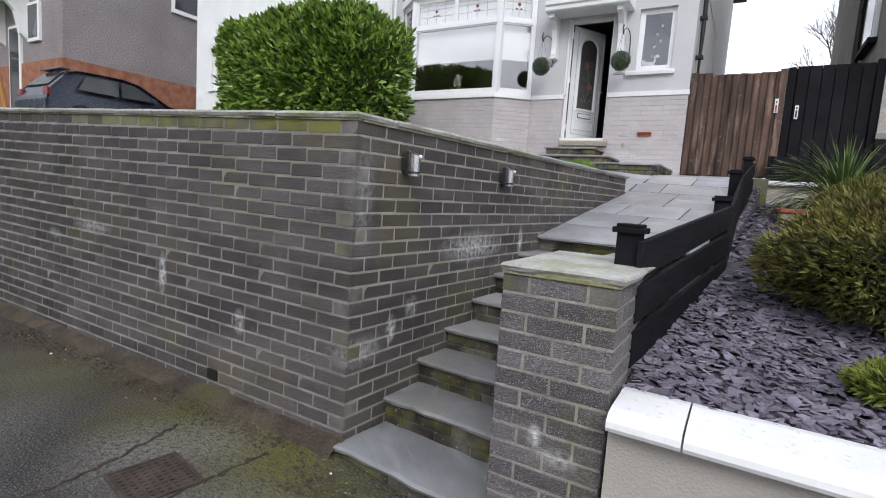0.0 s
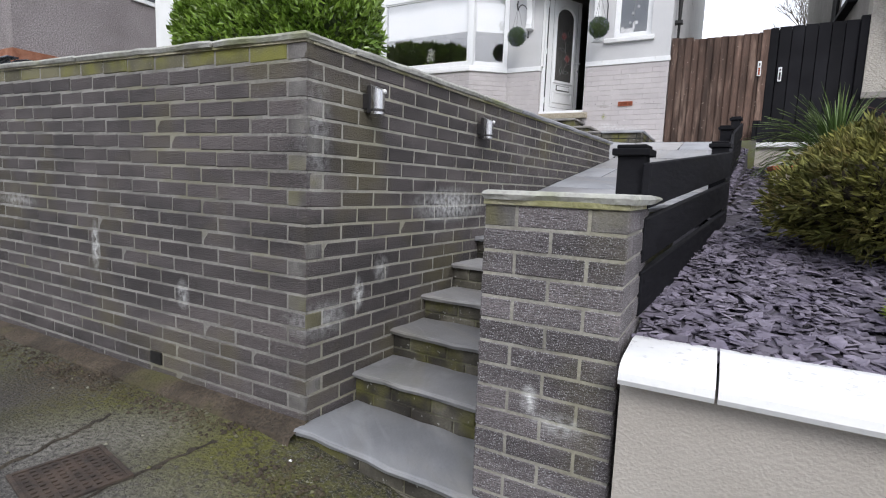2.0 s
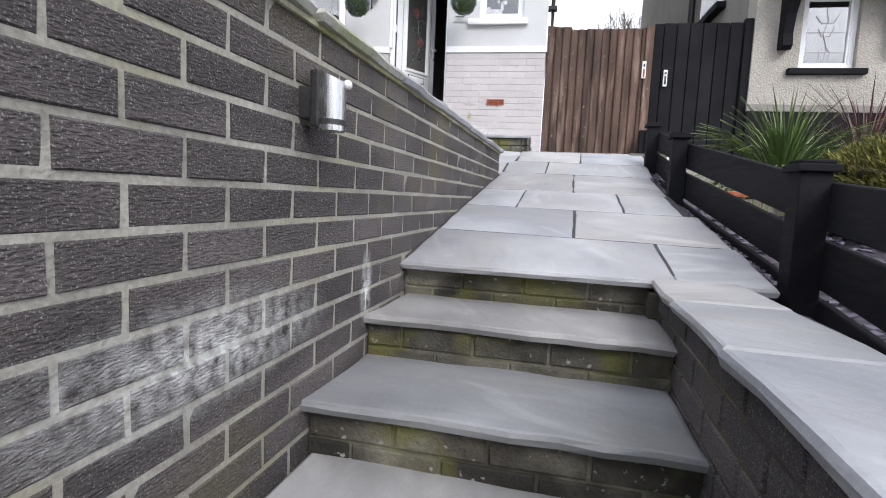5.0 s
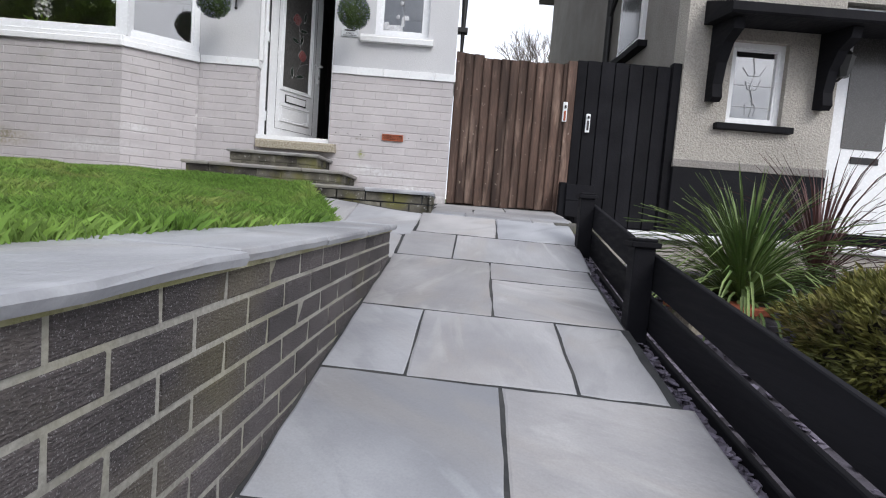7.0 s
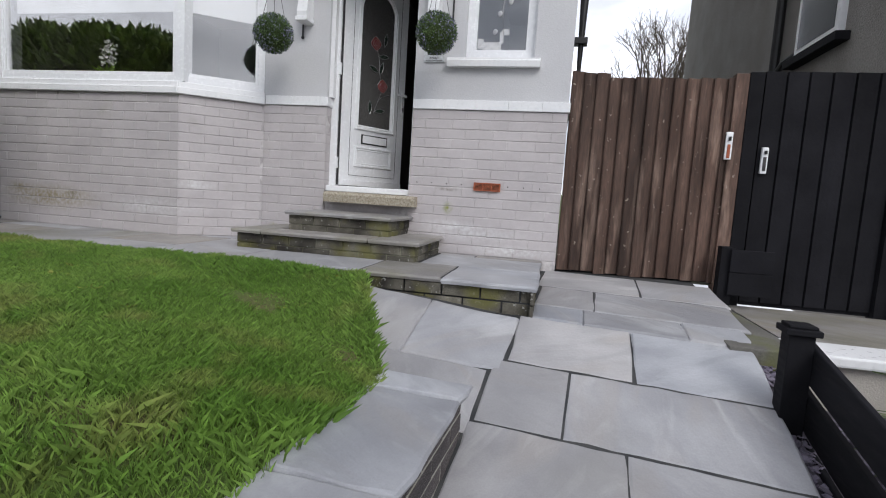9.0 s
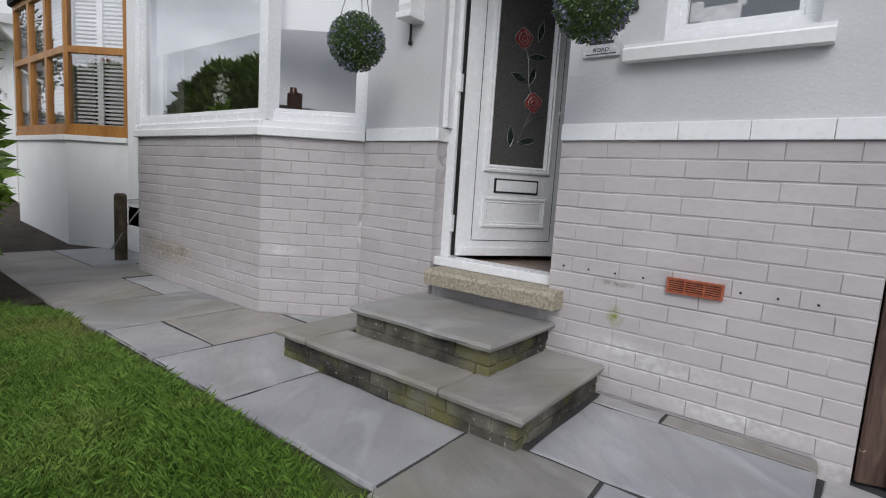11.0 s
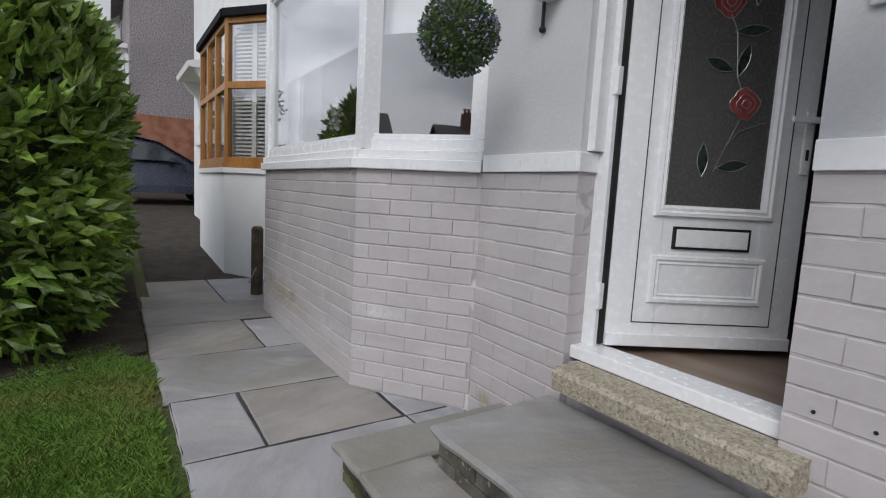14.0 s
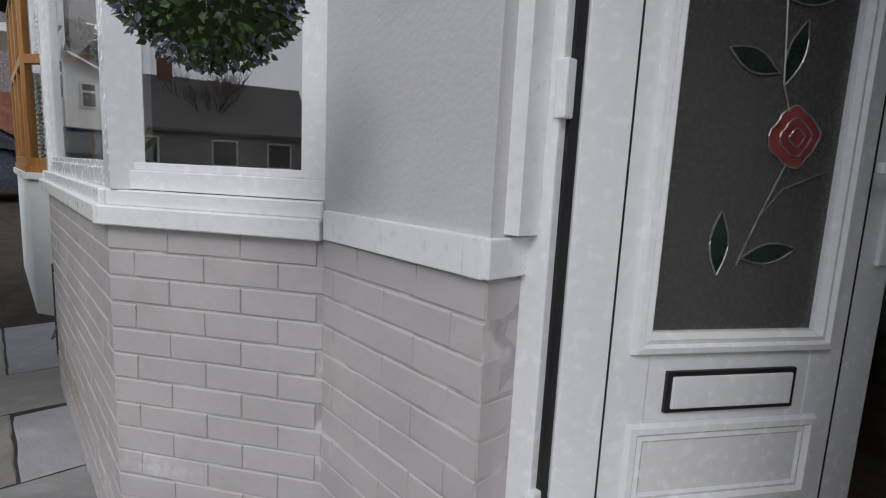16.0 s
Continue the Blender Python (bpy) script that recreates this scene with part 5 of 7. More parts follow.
def panel(x0, x1, z0, z1, name):
    bm = bmesh.new()
    lo = []
    for off, y in ((0, 0.0), (0.006, -0.012), (0.018, -0.013), (0.026, -0.004), (0.034, -0.008), (0.04, -0.003)):
        lo.append([bm.verts.new(p) for p in ((x0 + off, y, z0 + off), (x1 - off, y, z0 + off), (x1 - off, y, z1 - off), (x0 + off, y, z1 - off))])
    for a, b in zip(lo, lo[1:]):
        for i in range(4):
            bm.faces.new((a[i], a[(i + 1) % 4], b[(i + 1) % 4], b[i]))
    bm.faces.new(lo[-1])
    bmesh.ops.recalc_face_normals(bm, faces=bm.faces)
    part(name, bm, M_UPVC, lf_ob)


panel(0.152, 0.607, 0.172, 0.362, "lower_panel")
lb = part("letter_box", box(0.228, 0.535, -0.008, 0.002, 0.385, 0.472, 0.003), M_BLACKTRIM, lf_ob, "black-edged letter box")
part("letter_flap", box(0.24, 0.523, -0.013, -0.004, 0.395, 0.462, 0.003), M_UPVC, lf_ob, "white flap")
part("weather_bar", box(0.0, LW, -0.012, 0.0, 0.0, 0.05, 0.004), M_UPVC, lf_ob)
gv = bmesh.new()
for a in ((0.098, 0.102, -0.0012, 0.003, 0.092, LH - 0.04), (0.652, 0.656, -0.0012, 0.003, 0.092, LH - 0.04), (0.102, 0.652, -0.0012, 0.003, 0.092, 0.096)):
    add_box(gv, *a)
part("groove", gv, M_BLACKTRIM, lf_ob, "dark seal line")
hd = box(0.694, 0.728, -0.012, 0.0, 0.69, 0.93, 0.005)
add_box(hd, 0.701, 0.721, -0.045, -0.01, 0.88, 0.9, 0.004)
add_box(hd, 0.61, 0.724, -0.055, -0.038, 0.878, 0.902, 0.007)
part("door_handle", hd, M_UPVC, lf_ob, "white lever handle")
part("keyhole", box(0.705, 0.717, -0.0135, -0.011, 0.745, 0.785), M_BLACKTRIM, lf_ob, "dark lock cylinder")
part("edge_strip", box(LW, LW + 0.003, 0.012, 0.04, 0.02, LH - 0.02), M_DARKMET, lf_ob, "grey metal lock strip")
for z in (0.2, 1.0, 1.75):
    part("hinge", box(DX0 + 0.05, DX0 + 0.075, FY - 0.006, FY + 0.02, DZ0 + z, DZ0 + z + 0.1, 0.004), M_UPVC, door, "white hinge")

# canopy with corbels
canopy = thing("door_canopy", "white moulded canopy on scrolled brackets over the door", "canopy", kind="structure")
cp = extrude_profile([(F + 0.001, 4.44), (F - 0.4, 4.44), (F - 0.42, 4.46), (F - 0.42, 4.52), (F - 0.45, 4.54), (F - 0.45, 4.6), (F + 0.001, 4.68)], -3.42, -2.06)
part("canopy_slab", cp, M_WHITE, canopy)
for x in (-3.33, -2.22):
    prof = [(F + 0.001, 4.44), (F - 0.34, 4.44), (F - 0.34, 4.37), (F - 0.25, 4.33), (F - 0.15, 4.22), (F - 0.11, 4.08), (F - 0.1, 3.92), (F - 0.12, 3.83), (F - 0.11, 3.79), (F - 0.06, 3.77), (F + 0.001, 3.75)]
    part("bracket", extrude_profile(prof, x - 0.045, x + 0.045), M_WHITE, canopy)
    part("bracket_foot", box(x - 0.055, x + 0.055, F - 0.13, F - 0.001, 3.755, 3.79, 0.006), M_WHITE, canopy)


def hanging_ball(bx, x, seed):
    hb = thing("hanging_topiary_ball", "artificial box topiary ball with lilac flowers hanging on chains", "hanging plant", "balls beside the door")
    c = Vector((x, F - 0.37, 3.57))
    core = bmesh.new()
    bmesh.ops.create_icosphere(core, subdivisions=3, radius=0.125, matrix=Matrix.Translation(c))
    # Filler ball; its dark green paints the shade between the small leaves.
    part("core", core, M_DARKGREEN, hb, smooth=True)
    lv = []
    for d in ball_dirs(2600):
        j = (d + Vector((rng.uniform(-1, 1), rng.uniform(-1, 1), rng.uniform(-1, 1))) * 0.9).normalized()
        lv.append((c + d * rng.uniform(0.118, 0.147), j, rng.uniform(0.012, 0.022), rng.uniform(0.004, 0.0065)))
    leaf_cloud("leaves", lv, M_BOX, hb, label="small green leaves and lilac flowers")
    fl = []
    for d in ball_dirs(420):
        if noise.noise(d * 2.6 + c * 3) > 0.08:
            base = c + d * 0.146
            for q in range(4):
                j = (d * 0.35 + Vector((rng.uniform(-1, 1), rng.uniform(-1, 1), rng.uniform(-1, 1)))).normalized()
                fl.append((base, j, 0.013, 0.0032))
    leaf_cloud("blossom", fl, M_LILAC, hb, label="small lilac flowers")
    top = c + Vector((0, 0, 0.485))
    for a in (0, 2.1, 4.2):
        p = c + Vector((0.09 * math.cos(a), 0.09 * math.sin(a), 0.12))
        part("chain", tube([p, top], 0.0022, 5), M_DARKMET, hb, "thin grey chain")
    br = thing("hanging_bracket", "black wrought iron hanging bracket on the wall", "bracket", "brackets beside the door")
    wx = bx
    pts = [(wx, F - 0.012, 3.66), (wx, F - 0.012, 3.95)]
    for k in range(13):
        a = math.pi * k / 12 * 0.95
        pts.append((wx + (x - wx) * (1 - math.cos(a)) / 2, F - 0.012 - 0.358 * (1 - math.cos(a)) / 2, 3.95 + 0.16 * math.sin(a)))
    pts.append((x, F - 0.4, 4.0))
    pts.append((x, F - 0.43, 4.06))
    part("arm", tube(pts, 0.0075, 8), M_BLACKTRIM, br)
    hook = [(x, F - 0.385 + 0.025 * math.cos(a), 4.09 + 0.025 * math.sin(a)) for a in [i * 0.5 for i in range(12)]]
    part("hook", tube(hook, 0.006, 6), M_BLACKTRIM, br)
    foot = bmesh.new()
    bmesh.ops.create_uvsphere(foot, u_segments=10, v_segments=8, radius=0.014, matrix=Matrix.Translation((wx, F - 0.012, 3.65)))
    part("foot", foot, M_BLACKTRIM, br)


hanging_ball(-3.37, -3.43, 1)
hanging_ball(-2.08, -2.12, 2)
# street name plate; only the last word and the second half of the first can be read
sign = thing("house_sign", "small pale slate sign lettered in grey beside the door", "sign")
part("plate", box(-2.3, -2.13, F - 0.014, F - 0.001, 3.46, 3.545, 0.003), M_SIGN, sign)


def letters(text, size, m, mat, parent):
    cu = bpy.data.curves.new("lettering", "FONT")
    cu.body, cu.size, cu.align_x, cu.extrude = text, size, "CENTER", 0.0006
    ob = new("lettering", cu)
    me = bpy.data.meshes.new_from_object(ob)
    bpy.data.objects.remove(ob)
    me.materials.append(mat)
    ob = new("lettering", me)
    ob.parent, ob.matrix_local = parent, m
    return ob


letters("ROAD", 0.026, pose(-2.215, F - 0.0155, 3.48, 90), M_DARKMET, sign)
part("lettering_bar", box(-2.27, -2.16, F - 0.0156, F - 0.0145, 3.513, 3.527), M_DARKMET, sign, "unreadable line of letters")
part("rule", box(-2.285, -2.145, F - 0.0156, F - 0.0145, 3.469, 3.473), M_DARKMET, sign, "thin dark line")
vent = thing("air_brick", "terracotta air brick in the painted wall", "air brick")
VX, VZ = -1.715, 2.485
vb = bmesh.new()
for a in ((VX - 0.1075, VX + 0.1075, 0, 0.006), (VX - 0.1075, VX + 0.1075, 0.059, 0.065), (VX - 0.1075, VX - 0.1, 0.006, 0.059), (VX + 0.1, VX + 0.1075, 0.006, 0.059), (VX - 0.039, VX - 0.033, 0.006, 0.059), (VX + 0.033, VX + 0.039, 0.006, 0.059)):
    add_box(vb, a[0], a[1], F - 0.022, F + 0.02, VZ - 0.032 + a[2], VZ - 0.032 + a[3])
part("frame", vb, M_TERRA, vent)
# Solid sheet coloured dark in place of the hollow's shade.
part("backing", box(VX - 0.106, VX + 0.106, F - 0.014, F + 0.01, VZ - 0.031, VZ + 0.031), M_SOILSHADE, vent, "dark backing that stands for the shaded hollow")
for k in range(6):
    part("slat", box(VX - 0.1, VX + 0.1, F - 0.019, F + 0.015, VZ - 0.024 + k * 0.0092, VZ - 0.0195 + k * 0.0092), M_TERRA, vent)
holes = thing("wall_holes", "row of small drilled holes in the painted brick", "wall holes")
for k in range(9):
    if abs(-2.3 + k * 0.125 - VX) > 0.14:
        hb_ = bmesh.new()
        bmesh.ops.create_cone(hb_, cap_ends=True, segments=8, radius1=0.005, radius2=0.005, depth=0.006, matrix=Matrix.Translation((-2.3 + k * 0.125, F - 0.002, VZ + 0.01)) @ pose(0, 0, 0, 90))
        part("hole", hb_, M_BLACKTRIM, holes)
pipe = thing("downpipe", "black downpipe with brackets on the house corner", "downpipe")
part("pipe", tube([(HX1 + 0.06, F + 0.35, 1.9), (HX1 + 0.06, F + 0.35, 4.1), (HX1 + 0.06, F + 0.32, 7.1)], 0.034, 12), M_BLACKTRIM, pipe)
for z in (3.7, 4.3, 4.9):
    part("bracket", box(HX1 + 0.0, HX1 + 0.11, F + 0.3, F + 0.4, z, z + 0.05, 0.004), M_BLACKTRIM, pipe)
for (x, mt, nm, lab) in ((-6.82, M_WHITE, "downpipe", "white downpipe between the two bays"), (-6.93, M_WHITE, "downpipe", "white cable conduit between the two bays")):
    dp = thing(nm, lab, "downpipe")
    part("pipe", tube([(x, F - 0.05, 1.93), (x, F - 0.05, 7.0)], 0.03 if x > -6.9 else 0.014, 10), mt, dp)
    part("bracket", box(x - 0.035, x + 0.035, F - 0.06, F - 0.001, 3.0, 3.03, 0.003), mt, dp)
bol = thing("timber_post", "dark weathered timber post stub standing by the wall", "post")
part("pipe", tube([(-6.74, 8.44, 1.9), (-6.74, 8.44, 2.55), (-6.74, 8.44, 2.57)], [0.055, 0.055, 0.035], 12), M_BARK, bol)
hose = thing("cable", "thin pale cable looped along the white wall", "cable")
part("strand", tube([(-6.6, 8.4, 2.2), (-6.7, 8.36, 2.05), (-6.82, 8.38, 2.02), (-6.86, 8.5, 2.2), (-6.87, 8.66, 2.4), (-7.0, 8.72, 2.5), (-7.36, 8.735, 2.47)], 0.006, 6), M_LEAD, hose)

# ---- lawn and upper ground ----
ys = [2.06, 2.6, 3.2, 3.8, 4.4, 5.0, 5.5, 6.0, 6.45, 6.8, 7.1, 7.56]
fr_ = [0, 0.4, 1, 1.8, 2.8, 4, 5.5]
vs, fs = [], []
for y in ys:
    for q in fr_ + [9, 13, 18, 26, 60, 900]:
        x = lawn_right(y) - q
        vs.append((x, y, lawn_z(x, y) if q < 100 else lawn_z(-60, y)))
kx = len(fr_) + 6
for j in range(len(ys) - 1):
    for i in range(kx - 1):
        fs.append((j * kx + i + 1, j * kx + i, (j + 1) * kx + i, (j + 1) * kx + i + 1))
me = bpy.data.meshes.new("lawn")
me.from_pydata(vs, [], fs)
me.materials.append(M_TURF)
lawn = tagged(new("lawn", me), "rough green lawn with mossy yellow patches", "lawn", kind="structure")
UG = lambda x, y: (lawn_z(max(x, -60), 7.4) if x < -7 else 1.8) - 0.03 + (0.0 if y < 20 else (y - 20) * 0.02)
sheet("upper_ground", [-900, -60, -30, -20, -13, -9, -7.6], [7.455, 8.8, 12, 16.5], UG, M_SOILSHADE, "bare soil and rough grass behind the gardens", "ground")
sheet("back_ground", [-900, -60, -20, -7.3, 1.2, 30, 900], [16.5, 20, 60, 900], UG, M_TURF, "grass rising behind the houses", "ground")
sheet("side_passage", [-1.14, 1.2], [8.85, 16.5], lambda x, y: 1.84, M_CONC, "concrete side passage behind the gates", "ground")
bank = bmesh.new()
prev = None
for y in (4.0, 5.0, 6.0, 6.45, 6.8, 7.1, 7.46):
    a = bank.verts.new((lawn_right(y) + 0.004, y, lawn_z(lawn_right(y), y)))
    b = bank.verts.new((lawn_right(y) + 0.05, y, 1.35))
    if prev:
        bank.faces.new((prev[0], a, b, prev[1]))
    prev = (a, b)
tagged(link_mesh("lawn_bank", bank, M_SOILSHADE), "bare earth edge of the lawn", "soil", kind="structure")
G = 300000
g = np.random.default_rng(4)
gy = np.concatenate([g.uniform(4.0, 7.45, G // 2), g.uniform(5.9, 7.46, G // 2)])
gx = np.array([lawn_right(y) for y in gy]) - np.concatenate([g.uniform(0.0, 4.6, G // 2), g.uniform(0.0, 3.4, G // 2)])
gz = np.array([lawn_z(a, b) for a, b in zip(gx, gy)])
patch = np.array([noise.noise(Vector((a * 2.1, b * 2.1, 0.7))) + 0.5 * noise.noise(Vector((a * 7, b * 7, 2.0))) for a, b in zip(gx, gy)])
edge = np.minimum((7.47 - gy) / 0.3, 1.0)
keep = (patch * 0.9 + edge * 1.6 + g.uniform(0, 0.5, G)) > 0.42
gx, gy, gz, patch = gx[keep], gy[keep], gz[keep], patch[keep]
G = len(gx)
ga, gl_, gw = g.uniform(0, 6.283, G), g.uniform(0.022, 0.07, G) * np.clip(0.95 + patch * 0.6, 0.55, 1.3) * np.where(gy > 6.3, 0.72, 1.0) * (1 + 0.25 * (gx > np.array([lawn_right(y) for y in gy]) - 0.12)), g.uniform(0.0005, 0.0011, G)
tx, ty = g.normal(0, 0.42, G) * gl_, g.normal(0, 0.42, G) * gl_
co = np.empty((G, 4, 3))
co[:, 0] = np.stack([gx - gw * np.cos(ga), gy - gw * np.sin(ga), gz - 0.004], 1)
co[:, 1] = np.stack([gx + gw * np.cos(ga), gy + gw * np.sin(ga), gz - 0.004], 1)
co[:, 2] = np.stack([gx + gw * 0.8 * np.cos(ga) + tx * 0.4, gy + gw * 0.8 * np.sin(ga) + ty * 0.4, gz + gl_ * 0.55], 1)
co[:, 3] = np.stack([gx + tx, gy + ty, gz + gl_ * 0.85], 1)
fi = np.arange(G)[:, None] * 4
me = bpy.data.meshes.new("grass")
me.from_pydata(co.reshape(-1, 3).tolist(), [], np.concatenate([fi, fi + 1, fi + 2, fi + 3], 1).tolist())
me.materials.append(M_GRASS)
tagged(new("grass", me), "short green grass blades of the lawn", "grass", kind="stuff")
# weeds along the terrace edge
weeds = thing("weeds", "small leafy weeds in the lawn", "weeds", kind="stuff")
wd = []
for _ in range(60):
    x, y = rng.uniform(-5.0, -2.3), rng.uniform(6.4, 7.4)
    for k in range(6):
        a = rng.uniform(0, 6.28)
        wd.append(((x, y, lawn_z(x, y)), (math.cos(a), math.sin(a), 0.6), rng.uniform(0.03, 0.06), 0.01))
leaf_cloud("leaves", wd, M_LIME, weeds)

# ---- laurel hedge ----
def hedge(name, c, half, n, mat, label, ln=(0.09, 0.165), w=(0.021, 0.038)):
    h = thing(name, label, "hedge")
    c, half = Vector(c), Vector(half)
    base = c - Vector((0, 0, half.z))
    core = bmesh.new()
    bmesh.ops.create_icosphere(core, subdivisions=4, radius=1)
    def shape(d):
        p = d / (abs(d.x) ** 3.6 + abs(d.y) ** 3.6 + abs(d.z) ** 3.6) ** (1 / 3.6)
        k = 0.94 + 0.1 * noise.noise(p * 2.1 + c) + 0.07 * noise.noise(p * 5 + c)
        return Vector((p.x * half.x, p.y * half.y, p.z * half.z)) * k
    for v in core.verts:
        v.co = c + shape(v.co.normalized()) * 0.86
    # Added filler: the hedge's inner shade is put into its dark colour.
    part("inner_mass", core, M_DARKGREEN, h, "dark green filler inside the foliage")
    for k in range(5):
        x = c.x + half.x * (k - 2) * 0.35
        part("trunk", tube([(x, c.y, base.z - 0.03), (x + 0.05, c.y, base.z + 0.5), (x + rng.uniform(-0.2, 0.2), c.y + 0.1, base.z + 1.2)], [0.035, 0.03, 0.012], 7), M_BARK, h)
    lv = []
    for i in range(n):
        ax = rng.choices((0, 1, 2), (half.y * half.z, half.x * half.z, half.x * half.y))[0]
        d = Vector((rng.uniform(-1, 1), rng.uniform(-1, 1), rng.uniform(-1, 1)))
        d[ax] = rng.choice((-1.0, 1.0))
        p = shape(d)
        nd = Vector((p.x / half.x ** 2, p.y / half.y ** 2, p.z / half.z ** 2)).normalized()
        for k in range(2):
            j = (nd * 0.9 + Vector((rng.uniform(-1, 1), rng.uniform(-1, 1), rng.uniform(-0.5, 1.1))) * 0.8).normalized()
            lv.append((c + p * rng.uniform(0.84, 1.0) + Vector((rng.uniform(-1, 1), rng.uniform(-1, 1), rng.uniform(-1, 1))) * 0.05, j, rng.uniform(*ln), rng.uniform(*w)))
    for _ in range(n // 14):
        d = Vector((rng.uniform(-1, 1), rng.uniform(-1, 1), rng.uniform(0.2, 1))).normalized()
        p = c + shape(d) * 1.0
        for k in range(5):
            a = k * 1.3 + rng.random()
            lv.append((p, (math.cos(a) * 0.7, math.sin(a) * 0.7, 1.0), rng.uniform(*ln), rng.uniform(*w) * 0.8))
    leaf_cloud("leaves", lv, mat, h, label="glossy green leaves")
    return h


hedge("laurel_hedge", (-6.76, 6.43, 2.99), (1.84, 0.96, 1.17), 10500, M_LAUREL, "large clipped laurel hedge with glossy green leaves")
soil = prism([(-5.3, 7.46), (-8.8, 7.46), (-8.8, 5.3), (-5.2, 5.3), (-4.85, 6.4)], 1.7, lambda x, y: lawn_z(x, y) + 0.025)
tagged(link_mesh("hedge_bed", soil, M_SOILSHADE), "dark bare soil under the hedge", "soil", kind="structure")

# ---- black slatted fence beside the path ----
fence = thing("slatted_fence", "low black stained timber fence with three boards", "fence")
POSTS = [(0.4, 1.235, 1.21), (2.26, 1.42, 1.33), (3.9, 1.72, 1.235), (5.1, 1.96, 1.235)]
for v, zt, pu in POSTS:
    zb = path_z(v) - 0.3 if v > 2 else 0.72
    part("post", box(-0.045, 0.045, -0.045, 0.045, zb, zt - 0.02, 0.004, GP @ pose(pu, v, 0)), M_BLACK, fence)
    cap = box(-0.062, 0.062, -0.062, 0.062, zt - 0.02, zt + 0.004, 0.004, GP @ pose(pu, v, 0))
    add_box(cap, -0.05, 0.05, -0.05, 0.05, zt + 0.004, zt + 0.018, 0.006, GP @ pose(pu, v, 0))
    part("post_cap", cap, M_BLACK, fence)
for (v0, z0, u0), (v1, z1, u1) in zip(POSTS, POSTS[1:]):
    for k in range(3):
        bm = bmesh.new()
        a, b = v0 - 0.07 if v0 < 1 else v0 + 0.0, v1 + (0.0 if v1 < 5.1 else 0.06)
        vv = []
        for du in (0.046, 0.072):
            for (q, zz, uu) in ((a, z0, u0), (b, z1, u1)):
                for h in (0.0, 0.153):
                    vv.append(bm.verts.new(GP @ Vector((uu + du, q, zz - 0.2 - 0.185 * k + h))))
        for f in ((0, 1, 3, 2), (4, 6, 7, 5), (0, 2, 6, 4), (1, 5, 7, 3), (0, 4, 5, 1), (2, 3, 7, 6)):
            bm.faces.new([vv[i] for i in f])
        bmesh.ops.recalc_face_normals(bm, faces=bm.faces)
        bmesh.ops.bevel(bm, geom=list(bm.edges), offset=0.004, segments=1, affect="EDGES")
        part("board", bm, M_BLACK, fence)

part("post", box(0.02, 0.11, 8.6, 8.69, 1.7, 2.16, 0.004), M_BLACK, fence)
for z in (1.82, 1.985):
    part("board", box(0.08, 0.36, 8.575, 8.598, z, z + 0.16, 0.004), M_BLACK, fence)

# ---- brown and black gates ----
gates = thing("timber_gate", "brown weathered close-board side gate", "gate")
x = HX1 + 0.01
GY = F + 0.07
k = 0
while x < 0.03:
    w = rng.uniform(0.088, 0.1)
    h = (3.41 if x < -0.9 else 3.375) + rng.uniform(-0.006, 0.006)
    pts = [(x, GY), (x + 0.001, GY - 0.03), (x + 0.012, GY - 0.033), (x + w * 0.5, GY - 0.022), (x + w + 0.004, GY - 0.006), (x + w + 0.004, GY)]
    part("board", prism(pts, 1.87 + rng.uniform(-0.012, 0.008), h), M_FENCE, gates)
    x += w
    k += 1
for z in (2.05, 3.1):
    part("rail", box(HX1 + 0.01, 0.05, GY + 0.002, GY + 0.05, z, z + 0.08), M_FENCE, gates)
part("backing", box(HX1 + 0.01, 0.05, GY + 0.051, GY + 0.06, 1.86, 3.36), M_FENCE, gates)
part("gate_post", box(0.035, 0.125, GY - 0.045, GY + 0.045, 1.75, 3.41, 0.005), M_FENCE, gates)
plate = part("latch_plate", box(0.012, 0.058, GY - 0.055, GY - 0.03, 2.79, 2.99, 0.006), M_UPVC, gates, "white latch plate")
part("latch_slot", box(0.024, 0.046, GY - 0.06, GY - 0.053, 2.8, 2.9, 0.004), M_TERRA, plate, "rust brown slot")
part("thumb_latch", box(0.027, 0.043, GY - 0.075, GY - 0.052, 2.925, 2.955, 0.004), M_BLACKTRIM, plate, "black thumb latch")
bg_ = thing("timber_gate", "black stained close-board side gate", "gate")
part("gate_post", box(0.128, 0.225, GY - 0.045, GY + 0.045, 1.7, 3.42, 0.005), M_BLACK, bg_)
x = 0.235
while x < 1.12:
    w = 0.145
    pts = [(x, GY), (x + 0.004, GY - 0.024), (x + w * 0.5, GY - 0.02), (x + w - 0.006, GY - 0.014), (x + w - 0.002, GY)]
    part("board", prism(pts, 1.75, 3.43), M_BLACK, bg_)
    x += w
part("backing", box(0.13, 1.2, GY + 0.002, GY + 0.02, 1.72, 3.4), M_BLACK, bg_)
part("gate_post", box(1.11, 1.2, GY - 0.045, GY + 0.045, 1.7, 3.47, 0.005), M_BLACK, bg_)
plate = part("latch_plate", box(0.262, 0.306, GY - 0.05, GY - 0.022, 2.7, 2.89, 0.006), M_UPVC, bg_, "white latch plate")
part("latch_slot", box(0.273, 0.295, GY - 0.055, GY - 0.048, 2.72, 2.82, 0.004), M_DARKMET, plate, "dark slot")
part("thumb_latch", box(0.276, 0.292, GY - 0.07, GY - 0.047, 2.84, 2.865, 0.004), M_BLACKTRIM, plate, "black thumb latch")

